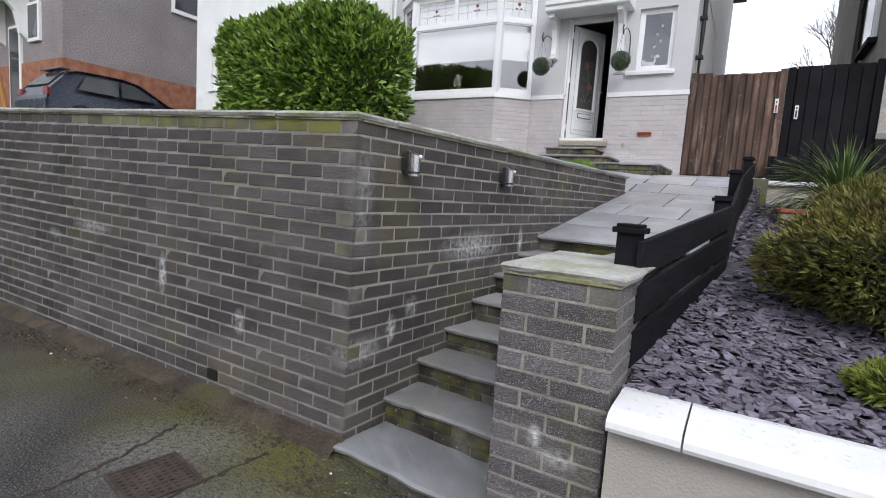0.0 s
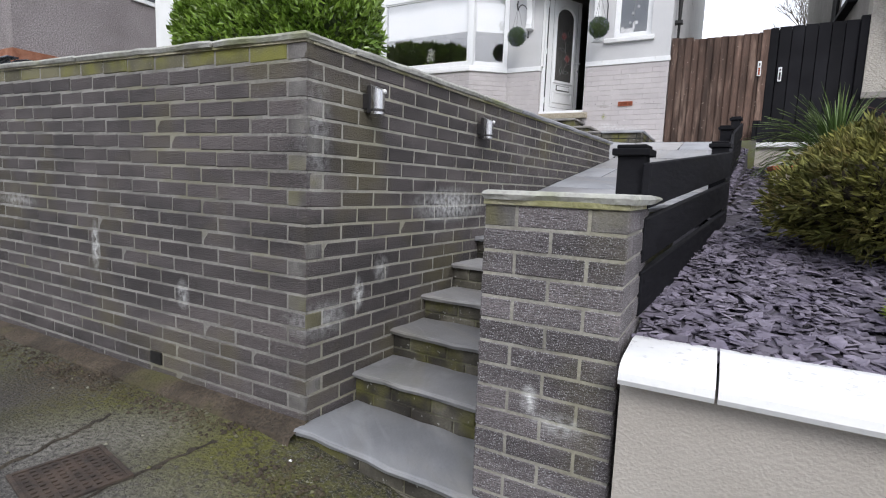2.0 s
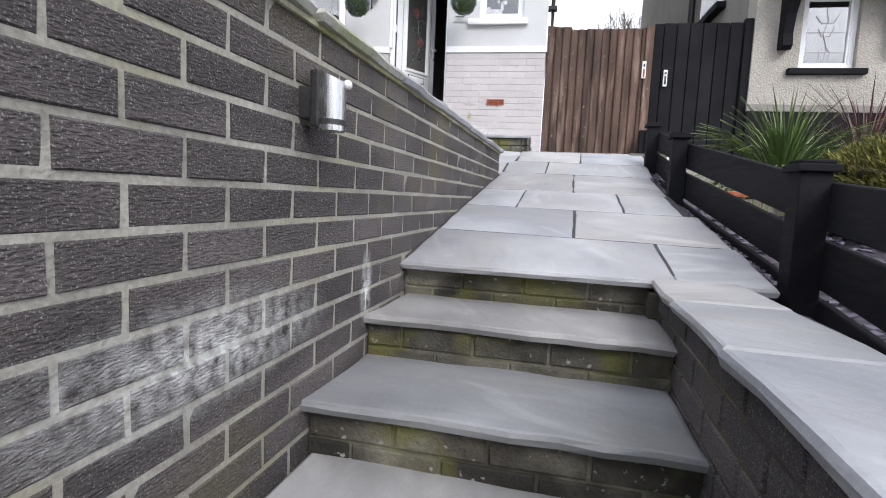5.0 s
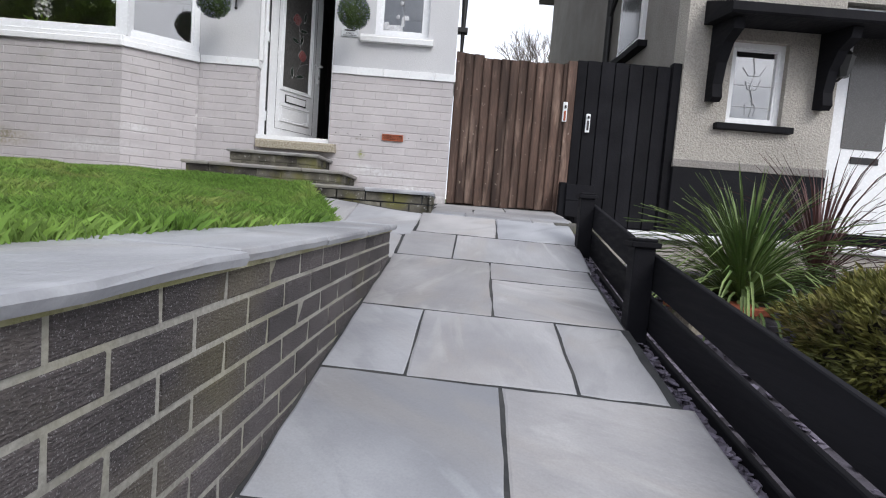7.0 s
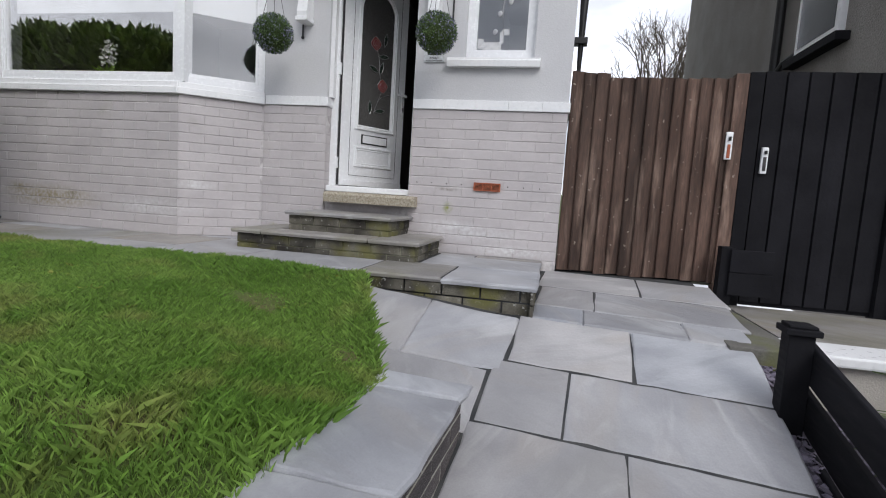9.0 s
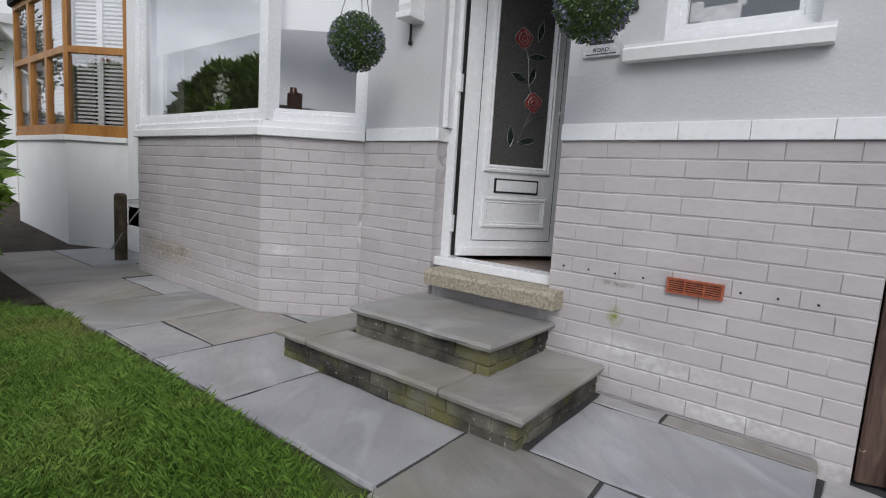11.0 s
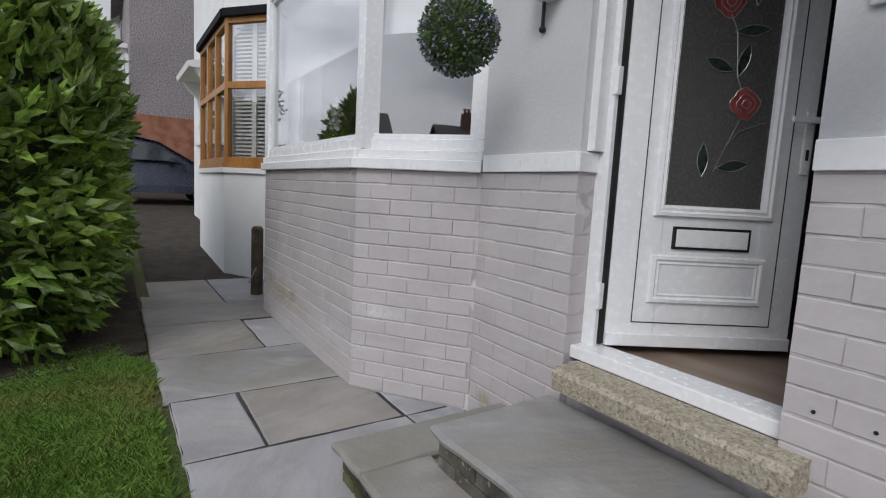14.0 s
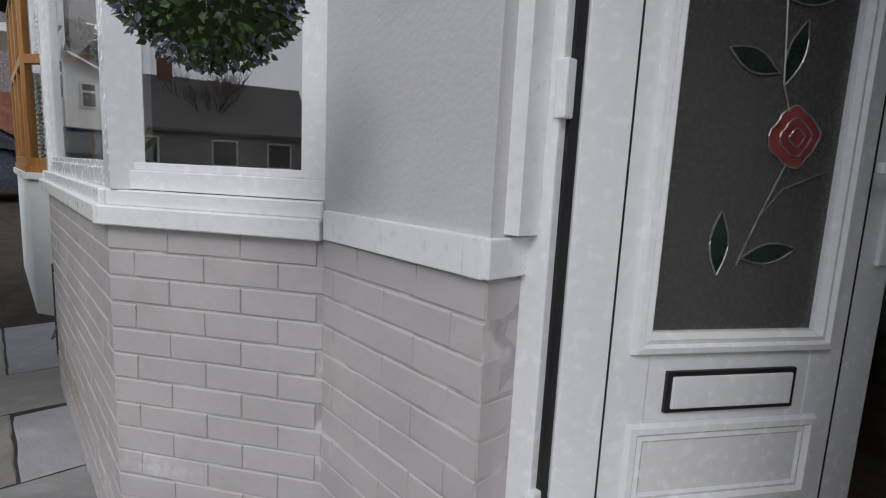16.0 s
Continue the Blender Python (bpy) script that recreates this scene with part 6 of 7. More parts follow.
# ---- neighbouring house beyond the gate ----
nb = thing("neighbour_wall", "beige roughcast house with a black painted base", "house", kind="structure")
NY = F
NW = (1.69, 2.27, 2.9, 3.74)
for (a, b, z0, z1) in ((1.2, NW[0], 2.42, 7), (NW[0], NW[1], 2.42, NW[2]), (NW[0], NW[1], NW[3], 7), (NW[1], 2.8, 2.42, 7), (2.8, 3.7, 4.2, 7), (3.7, 8, 2.42, 7)):
    part("render_panel", box(a, b, NY, NY + 0.25, z0, z1), M_BEIGE, nb)
part("black_base", box(1.2, 2.8, NY - 0.012, NY + 0.24, 1.5, 2.42, 0.006), M_BLACKPAINT_GLOOM, nb, "black painted base")
part("black_base", box(3.7, 8, NY - 0.012, NY + 0.24, 1.5, 2.42, 0.006), M_BLACKPAINT_GLOOM, nb, "black painted base")
part("side_wall", box(1.2, 1.45, NY + 0.25, 16, 1.5, 7), M_GREYREND, nb, "grey rendered side wall")
part("back_wall", box(1.45, 8, 15.8, 16, 1.5, 7), M_GREYREND, nb)
part("base_lip", box(1.19, 2.8, NY - 0.02, NY + 0.002, 2.42, 2.5, 0.006), M_GREYREND, nb, "smooth grey render lip")
sw = part("side_window", box(1.14, 1.2, 9.9, 10.75, 4.05, 5.3, 0.008), M_WHITE, nb, "white side window")
part("pane", box(1.135, 1.142, 9.97, 10.68, 4.12, 5.23), M_CARGLASS, sw, "dark glass")
part("side_sill", box(1.08, 1.2, 9.8, 10.85, 3.96, 4.04, 0.006), M_BLACKPAINT_GLOOM, nb, "black sill")
nbp = thing("downpipe", "black soil pipe with branches on the grey side wall", "downpipe")
part("pipe", tube([(1.13, 11.2, 1.86), (1.13, 11.2, 7.0)], 0.05, 12), M_BLACKTRIM, nbp)
part("branch", tube([(1.17, 10.75, 4.1), (1.13, 10.95, 4.06), (1.13, 11.2, 3.95)], 0.035, 8), M_BLACKTRIM, nbp)
part("branch", tube([(1.17, 10.6, 5.25), (1.13, 10.9, 5.0), (1.13, 11.2, 4.8)], 0.028, 8), M_BLACKTRIM, nbp)
part("roof", gable_roof(0.9, 8.2, NY - 0.4, 16.4, 7.0, 2.9), M_ROOF, nb)
# Added black sheet that stands for the unlit room behind the window.
part("hall_back", box(1.45, 8, 11, 11.1, 1.6, 7), M_BLACKPAINT_GLOOM, nb)
casement("window_5", pose(NW[0], NY + 0.06, 0), NW[1] - NW[0], NW[2], NW[3], "white leaded window of the beige house")
ld = thing("window_leading", "silver leaded flower pattern in the window", "window decoration")
for pts in ([(1.98, 0, 3.0), (2.0, 0, 3.15), (1.95, 0, 3.3), (1.99, 0, 3.45), (1.96, 0, 3.6)], [(1.9, 0, 3.36), (1.93, 0, 3.28), (2.02, 0, 3.28), (2.06, 0, 3.38)], [(1.86, 0, 3.5), (1.92, 0, 3.42), (2.04, 0, 3.42), (2.1, 0, 3.52)], [(1.93, 0, 3.02), (1.92, 0, 3.12), (1.98, 0, 3.17), (2.04, 0, 3.1), (2.02, 0, 3.02)], [(1.75, 0, 3.32), (2.21, 0, 3.32)], [(1.75, 0, 3.1), (2.21, 0, 3.1)]):
    part("lead_line", tube([(p[0], NY + 0.085, p[2]) for p in pts], 0.005, 5), M_LEAD, ld)
part("window_sill", box(NW[0] - 0.12, NW[1] + 0.1, NY - 0.07, NY + 0.02, 2.83, 2.895, 0.008), M_BLACKPAINT_GLOOM, nb, "black sill")
ncan = thing("door_canopy", "dark stained timber canopy on curved brackets", "canopy", kind="structure")
part("canopy_roof", extrude_profile([(NY, 3.86), (NY - 0.5, 3.8), (NY - 0.52, 3.82), (NY - 0.52, 3.9), (NY, 4.1)], 1.36, 4.0), M_BLACK, ncan)
for x in (1.5, 2.62):
    prof = [(NY, 3.86), (NY - 0.42, 3.8), (NY - 0.4, 3.7), (NY - 0.26, 3.62), (NY - 0.17, 3.45), (NY - 0.13, 3.25), (NY - 0.15, 3.12), (NY - 0.11, 3.08), (NY, 3.1)]
    part("bracket", extrude_profile(prof, x - 0.05, x + 0.05), M_BLACK, ncan)
nd = thing("door_2", "white panelled front door with a leaded light", "door", kind="structure")
part("door_leaf", box(2.82, 3.68, NY + 0.08, NY + 0.13, 1.86, 4.18, 0.004), M_UPVC, nd)
part("door_glass", box(2.98, 3.42, NY + 0.072, NY + 0.081, 2.75, 3.95), M_SMOKE, nd, "dark leaded glass")
part("lower_panel", box(2.96, 3.5, NY + 0.07, NY + 0.081, 2.0, 2.5, 0.008), M_UPVC, nd)
part("letter_box", box(3.1, 3.4, NY + 0.068, NY + 0.081, 2.6, 2.67, 0.004), M_BLACKTRIM, nd, "black letter box")
lamp = thing("wall_lantern", "black coach lantern under the canopy", "wall light")
lb_ = bmesh.new()
bmesh.ops.create_cone(lb_, cap_ends=True, segments=6, radius1=0.05, radius2=0.09, depth=0.2, matrix=Matrix.Translation((2.72, NY - 0.16, 3.5)))
bmesh.ops.create_cone(lb_, cap_ends=True, segments=6, radius1=0.1, radius2=0.02, depth=0.08, matrix=Matrix.Translation((2.72, NY - 0.16, 3.64)))
part("lantern", lb_, M_BLACKTRIM, lamp)
part("arm", tube([(2.72, NY, 3.42), (2.72, NY - 0.1, 3.38), (2.72, NY - 0.16, 3.41)], 0.012, 6), M_BLACKTRIM, lamp)
# terrace of that house: white coping on a cream wall
part("terrace_floor", box(0.12, 8, 7.62, NY, 1.3, 1.72), M_FLAGW, nb, "stone paving")
tw = thing("wall_terrace", "low cream wall with a white coping", "wall", kind="structure")
part("wall_face", box(0.02, 8, 7.42, 7.62, 1.0, 1.69), M_LOWREND, tw)
for a, b in ((-0.04, 0.62), (0.625, 1.9), (1.905, 3.2), (3.205, 8)):
    part("coping", box(a, b, 7.37, 7.66, 1.69, 1.745, 0.012), M_WHITE, tw, "white painted coping")
part("path_kerb", box(-0.3, 0.03, 7.28, F, 1.4, 1.76, 0.01), M_CONC, tw, "pale concrete kerb")

# ---- slate bed and cream front wall ----
BED = lambda x, y: 0.6 + 0.155 * (y - 1.9)
sheet("slate_bed", [-0.485, 0.2, 1, 2, 4, 8], [1.8, 2.4, 3, 4, 5, 6, 7.42], lambda x, y: BED(x + 0, y), M_SLATEBED, "garden bed under purple slate chips", "ground").location.x = 0.0
bedfill = prism([(-0.42, 2.3), (0.05, 7.42), (-0.02, 7.42), (-0.46, 2.3)], 0.3, lambda x, y: BED(x, y))
tagged(link_mesh("bed_edge", bedfill, M_SOILSHADE), "soil edge of the slate bed", "soil", kind="structure")
tagged(link_mesh("bed_soil", box(-0.488, -0.36, 1.94, 3.3, 0.15, 0.595), M_SOILSHADE), "dark soil beside the gate pier", "soil", kind="structure")
N = 9000
r = np.random.default_rng(9)
sx = np.concatenate([r.uniform(-0.47, 1.4, N // 2), r.uniform(-0.47, 2.6, N // 2)])
sy = np.concatenate([r.uniform(1.85, 3.6, N // 2), r.uniform(1.9, 7.35, N // 2)])
sx = sx + np.maximum(0, (sy - 2.4)) * 0.07
vs, fs = [], []
for a, b in zip(sx, sy):
    s, th = rng.uniform(0.018, 0.042), rng.uniform(0.003, 0.007)
    m = pose(a, b, BED(a, b) + rng.uniform(0.004, 0.022), rng.uniform(-24, 24), rng.uniform(-24, 24), rng.uniform(0, 360))
    pts = [(s * rng.uniform(0.6, 1.2) * math.cos(q), s * 0.62 * rng.uniform(0.6, 1.2) * math.sin(q)) for q in (0.2, 1.5, 2.6, 3.7, 5.2)]
    k = len(vs)
    vs += [tuple(m @ Vector((p[0], p[1], th))) for p in pts] + [tuple(m @ Vector((p[0] * 1.05, p[1] * 1.05, 0))) for p in pts]
    fs += [tuple(range(k, k + 5))] + [(k + i, k + 5 + i, k + 5 + (i + 1) % 5, k + (i + 1) % 5) for i in range(5)]
for _ in range(1300):
    v = rng.uniform(2.3, 6.2)
    u = rng.uniform(1.2, 1.36)
    m = GP @ pose(u, v, path_z(v) - 0.045 - 0.05 * (u - 1.1) / 0.26 + rng.uniform(0.004, 0.016), rng.uniform(-24, 24), rng.uniform(-24, 24), rng.uniform(0, 360))
    s = rng.uniform(0.012, 0.03)
    pts = [(s * rng.uniform(0.6, 1.2) * math.cos(q), s * 0.62 * rng.uniform(0.6, 1.2) * math.sin(q)) for q in (0.2, 1.5, 2.6, 3.7, 5.2)]
    k = len(vs)
    vs += [tuple(m @ Vector((p[0], p[1], 0.005))) for p in pts] + [tuple(m @ Vector((p[0] * 1.05, p[1] * 1.05, 0))) for p in pts]
    fs += [tuple(range(k, k + 5))] + [(k + i, k + 5 + i, k + 5 + (i + 1) % 5, k + (i + 1) % 5) for i in range(5)]
me = bpy.data.meshes.new("slate_chips")
me.from_pydata(vs, [], fs)
me.materials.append(M_SLATE)
tagged(new("slate_chips", me), "purple grey slate chippings over the bed", "slate chips", kind="stuff")
fw = thing("wall_cream", "cream textured render wall with a rounded white coping", "wall", kind="structure")
part("wall_face", box(-0.477, 8, 1.72, 1.93, -0.8, 0.57), M_LOWREND, fw)
cprof = [(1.655, 0.575), (1.648, 0.59), (1.652, 0.61), (1.67, 0.628), (1.72, 0.638), (1.9, 0.645), (1.955, 0.637), (1.965, 0.61), (1.96, 0.57), (1.675, 0.57)]
for a, b in ((-0.475, -0.245), (-0.238, 1.0), (1.008, 2.2), (2.208, 8)):
    part("coping", extrude_profile(cprof, a, b), M_WHITE, fw, "white painted coping stone")


def conifer(c, rad, hgt, n, mat, label, name="conifer_bush"):
    b = thing(name, label, "bush")
    c = Vector(c)
    core = bmesh.new()
    bmesh.ops.create_icosphere(core, subdivisions=4, radius=1)
    def shape(d):
        k = 0.84 + 0.2 * noise.noise(d * 2.4 + c) + 0.14 * noise.noise(d * 5.5 + c)
        return Vector((d.x * rad, d.y * rad, d.z * hgt)) * k
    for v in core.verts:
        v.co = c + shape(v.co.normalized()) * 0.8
    # Added solid core; its dark brown paints the shade deep in the bush.
    part("inner_mass", core, M_SOILSHADE, b, "filler core, dark for the shade between sprays")
    part("trunk", tube([c - Vector((0, 0, hgt + 0.06)), c - Vector((0, 0, hgt * 0.3)), c], [0.04, 0.03, 0.015], 7), M_BARK, b)
    lv = []
    for d in ball_dirs(n):
        if d.z < -0.75:
            continue
        p = c + shape(d) * rng.uniform(0.8, 1.02)
        for k in range(4):
            j = (d + Vector((rng.uniform(-1, 1), rng.uniform(-1, 1), rng.uniform(-0.2, 1.2))) * 0.75).normalized()
            lv.append((p, j, rng.uniform(0.03, 0.065), rng.uniform(0.004, 0.008)))
    leaf_cloud("foliage", lv, mat, b, label="fine bronze-green sprays")


conifer((0.66, 3.4, 1.14), 0.8, 0.41, 8500, M_CONIFER, "wide bronze-green conifer bush on the slate bed")
conifer((0.9, 5.35, 1.4), 0.66, 0.36, 5000, M_CONIFER, "bronze-green conifer bush further up the slate bed")
conifer((0.42, 2.36, 0.73), 0.17, 0.08, 800, M_LIME, "small lime green conifer on the slate bed")


def spiky(name, c, n, ln, mat, label, w=0.012):
    p = thing(name, label, "plant")
    c = Vector(c)
    part("stump", tube([c - Vector((0, 0, 0.06)), c + Vector((0, 0, 0.08))], 0.05, 8), M_BARK, p)
    vs, fs = [], []
    for i in range(n):
        a, tilt, l = rng.uniform(0, 6.283), rng.uniform(0.08, 1.25), ln * rng.uniform(0.7, 1.1)
        d = Vector((math.cos(a), math.sin(a), 0))
        s = Vector((-d.y, d.x, 0)) * w
        k = len(vs)
        q = c + Vector((0, 0, 0.05))
        for j in range(6):
            t = j / 5
            ang = tilt + t * t * 0.9 * tilt
            pos = c + Vector((0, 0, 0.05)) + d * (l * t * math.sin(ang)) + Vector((0, 0, l * t * math.cos(ang)))
            ww = s * (1 - t) ** 0.6 * (0.7 + 0.6 * t)
            vs += [tuple(pos - ww), tuple(pos + Vector((0, 0, -0.004))), tuple(pos + ww)]
        for j in range(5):
            b = k + j * 3
            fs += [(b, b + 1, b + 4, b + 3), (b + 1, b + 2, b + 5, b + 4)]
    me = bpy.data.meshes.new("leaves")
    me.from_pydata(vs, [], fs)
    me.materials.append(mat)
    ob = new("leaves", me)
    ob.parent = p
    tagged(ob, "long arching strap leaves")


spiky("cordyline", (0.66, 6.45, 1.3), 420, 0.82, M_YUCCA, "green cordyline with arching sword leaves")
spiky("cordyline", (1.5, 7.0, 1.4), 170, 0.98, M_REDYUCCA, "dark red cordyline behind the green one", 0.01)
slab = prism([(0.13, 5.98), (0.62, 6.08), (0.58, 6.32), (0.1, 6.25)], 1.36, 1.4, 0.004)
tagged(link_mesh("terracotta_slab", slab, M_TERRA), "broken terracotta slab lying on stone blocks", "slab")
tagged(link_mesh("stone_block", prism([(0.14, 6.0), (0.58, 6.09), (0.55, 6.3), (0.12, 6.24)], 1.18, 1.36, 0.01), M_STONESILL), "rough buff stone block under the slab", "stone")
tagged(link_mesh("white_board", box(0.75, 1.5, 5.95, 6.0, 1.26, 1.36, 0.004), M_WHITE), "white painted board edging the slate bed", "edging")

# ---- white half of the pair, with its golden oak bay ----
XP = -7.0
wh = thing("wall_white_house", "white rendered neighbouring half of the house", "house", kind="structure")
mir = lambda x: 2 * XP - x
NB = [(mir(a), b) for a, b in BAY]   # from its left return to its right return
NX = -13.6
for (a, b, z0, z1) in ((NB[3][0], XP, 1.5, 7.2), (NB[0][0], NB[3][0], 4.95, 7.2), (NX, -12.94, 1.5, 7.2), (-12.94, -12.38, 1.5, 3.7), (-12.94, -12.38, 4.78, 7.2), (-12.38, -11.6, 1.5, 7.2), (-11.6, -10.8, 4.4, 7.2), (-10.8, NB[0][0], 1.5, 7.2)):
    part("render_panel", box(a, b, F, F + 0.24, z0, z1), M_WHITEMAS, wh)
part("gable_wall", box(NX, NX + 0.24, F + 0.24, 16.5, 1.5, 7.2), M_WHITEMAS, wh)
part("bay_base", prism([(NB[0][0], F + 0.1), NB[0], NB[1], NB[2], NB[3], (NB[3][0], F + 0.1)], 1.5, BR - 0.02), M_WHITEMAS, wh, "white painted base")
for i in range(3):
    a, b = Vector((*NB[i], 0)), Vector((*NB[i + 1], 0))
    d = (b - a).normalized()
    nrm = Vector((d.y, -d.x, 0))
    for (o_, z0, z1, mt, lab) in ((0.03, BR - 0.02, BR + 0.035, M_WHITE, "white sill"), (0.012, BR + 0.035, BR + 0.085, M_GOLDWOOD, "golden oak sill"), (0.05, 4.72, 4.8, M_BLACKPAINT_GLOOM, "dark bay fascia"), (0.02, 4.8, 4.95, M_WHITEMAS, "")):
        q = [a + nrm * o_, b + nrm * o_, b - nrm * 0.1, a - nrm * 0.1]
        part("bay_trim", prism([(p.x, p.y) for p in q], z0 + 0.0006 * i, z1 + 0.0006 * i), mt, wh, lab)
    ang = math.degrees(math.atan2(d.y, d.x))
    ln = (b - a).length
    win = thing("window_%d" % (6 + i), "golden oak bay window with white slatted blinds", "window", kind="structure", at=pose(a.x, a.y, 0, 0, 0, ang))
    z0, z1, tz = BR + 0.085, 4.72, 4.02
    frm = bmesh.new()
    cols = 1 if i != 1 else 3
    for k in range(cols + 1):
        x = ln * k / cols
        add_box(frm, max(0, x - 0.04), min(ln, x + 0.04), 0.0, 0.07, z0, z1, 0.004)
    for z in (z0, tz - 0.04, z1 - 0.06):
        add_box(frm, 0.04, ln - 0.04, 0.001, 0.068, z, z + 0.07)
    part("window_frame", frm, M_GOLDWOOD, win, "golden oak frame")
    gp_ = part("pane", box(0.03, ln - 0.03, 0.03, 0.034, z0 + 0.05, z1 - 0.03), M_GLASS, win, "clear glass")
    gp_.visible_shadow = False
    z = z0 + 0.06
    sl = bmesh.new()
    while z < z1 - 0.05:
        add_box(sl, 0.06, ln - 0.06, 0.1, 0.112, z, z + 0.022)
        z += 0.042
    add_box(sl, ln / 2 - 0.03, ln / 2 + 0.03, 0.07, 0.088, z0 + 0.06, z1 - 0.06)
    sl_ob = part("slatted_blind", sl, M_BLIND, win, "white slatted blind")
    sl_ob["kind"] = "stuff"
part("room_back", box(NB[0][0], XP - 0.1, 9.6, 9.7, 2, 5), M_INNERGLOOM, wh)
part("room_floor", box(NB[0][0], XP - 0.1, F, 9.6, 2.2, 2.4), M_LAM, wh)
casement("window_9", pose(-12.94, F + 0.08, 0), 0.56, 3.7, 4.78, "small white framed side window")
part("window_sill", box(-13.05, -12.3, F - 0.06, F + 0.05, 3.62, 3.7, 0.006), M_WHITE, wh, "white sill")
# Added black sheet in place of the dark room behind window_9.
part("wall_behind", box(NX + 0.3, -10.6, 10.4, 10.5, 2, 5), M_BLACKPAINT_GLOOM, wh)
wcan = thing("door_canopy", "white canopy over the neighbouring door", "canopy", kind="structure")
part("canopy_slab", extrude_profile([(F, 4.66), (F - 0.45, 4.66), (F - 0.47, 4.74), (F, 4.86)], -12.15, -10.55), M_WHITE, wcan)
for x in (-12.05, -10.65):
    part("bracket", extrude_profile([(F, 4.66), (F - 0.36, 4.66), (F - 0.3, 4.55), (F - 0.15, 4.4), (F - 0.1, 4.1), (F - 0.13, 3.9), (F, 3.86)], x - 0.05, x + 0.05), M_WHITE, wcan)
part("door_leaf", box(-11.6, -10.8, F + 0.1, F + 0.15, 2.0, 4.4, 0.004), M_GOLDWOOD, tagged(new("door_3"), "brown front door under the white canopy", "door", kind="structure"))

# ---- houses, car and trees further along ----
pd = thing("wall_pebbledash_house", "grey pebbledash house with a red brick base", "house", kind="structure")
PX, PY0, PY1 = -19.0, 7.8, 16.5
part("gable_wall", box(PX - 0.3, PX, PY0, PY1, 4.7, 9.6), M_PEBBLE, pd)
part("front_wall", box(-30, PX - 0.3, PY0, PY0 + 0.3, 4.7, 9.6), M_PEBBLE, pd)
part("brick_base", box(PX - 0.26, PX + 0.05, PY0 - 0.05, PY1, 1.5, 4.72), M_REDBRICK, pd, "red brick base")
part("brick_base", box(-30, PX - 0.26, PY0 - 0.05, PY0 + 0.25, 1.5, 4.72), M_REDBRICK, pd, "red brick base")
part("roof", gable_roof(-30.2, PX + 0.4, PY0 - 0.4, PY1 + 0.4, 9.6, 3.8), M_ROOF, pd)
for (x, z0, z1, w) in ((-20.85, 5.35, 6.6, 0.85), (-22.3, 2.6, 6.0, 0.9)):
    part("window_frame", box(x - w / 2, x + w / 2, PY0 - 0.09, PY0 + 0.02, z0, z1, 0.02), M_WHITE, pd, "white frame")
    part("pane", box(x - w / 2 + 0.1, x + w / 2 - 0.1, PY0 - 0.1, PY0 - 0.085, z0 + 0.12, z1 - 0.1), M_CARGLASS, pd, "dark glass")
for x in (-21.4, -23.3):
    part("bracket", extrude_profile([(PY0, 6.9), (PY0 - 0.9, 6.9), (PY0 - 0.8, 6.7), (PY0 - 0.4, 6.3), (PY0 - 0.25, 5.6), (PY0, 5.4)], x - 0.1, x + 0.1), M_WHITEMAS, pd)
part("canopy", box(-23.6, -21.1, PY0 - 1.0, PY0, 6.9, 7.05, 0.02), M_WHITEMAS, pd)
part("window_frame", box(PX - 0.02, PX + 0.08, 11.25, 12.4, 7.2, 8.5, 0.02), M_WHITE, pd, "white frame")
part("pane", box(PX + 0.06, PX + 0.09, 11.35, 12.3, 7.35, 8.4), M_CARGLASS, pd, "dark glass")
part("bay_base", box(-28.6, -24.9, 6.9, PY0 - 0.05, 1.5, 5.55, 0.02), M_REDBRICK, pd, "red brick base")
part("bay_roof", box(-28.8, -24.7, 6.7, PY0, 7.55, 7.75, 0.02), M_ROOF, pd)
for k in range(4):
    x = -28.6 + k * 0.925
    fb_ = part("bay_window", box(x, x + 0.92, 6.92, PY0, 5.55, 7.55, 0.01), M_WHITE, pd, "white bay frame")
    part("pane", box(x + 0.08, x + 0.84, 6.905, 6.93, 5.68, 6.85), M_CARGLASS, fb_, "dark glass")
    part("pane", box(x + 0.08, x + 0.84, 6.905, 6.93, 6.95, 7.45), M_CARGLASS, fb_, "dark glass")
bs = part("bay_window", box(-24.92, -24.86, 7.0, 7.7, 5.6, 7.5), M_WHITE, pd, "white bay frame")
part("pane", box(-24.87, -24.84, 7.08, 7.62, 5.7, 7.4), M_BLIND, bs, "net curtained glass")

we = thing("white_extension", "white rendered cottage with a lean-to roof", "house")
part("wall", extrude_profile([(3.5, 2.0), (6.1, 2.0), (6.1, 7.55), (3.5, 6.25)], -33, -29), M_WHITEMAS, we)
part("tall_wall", box(-36, -29.05, 5.95, 7.75, 2.0, 11), M_WHITEMAS, we)
part("roof", extrude_profile([(3.1, 6.08), (6.0, 7.56), (6.0, 7.68), (3.1, 6.2)], -33.2, -28.75), M_ROOF, we)
part("gutter", tube([(-28.75, 3.2, 6.1), (-28.75, 5.95, 7.45)], 0.06, 8), M_WHITE, we)
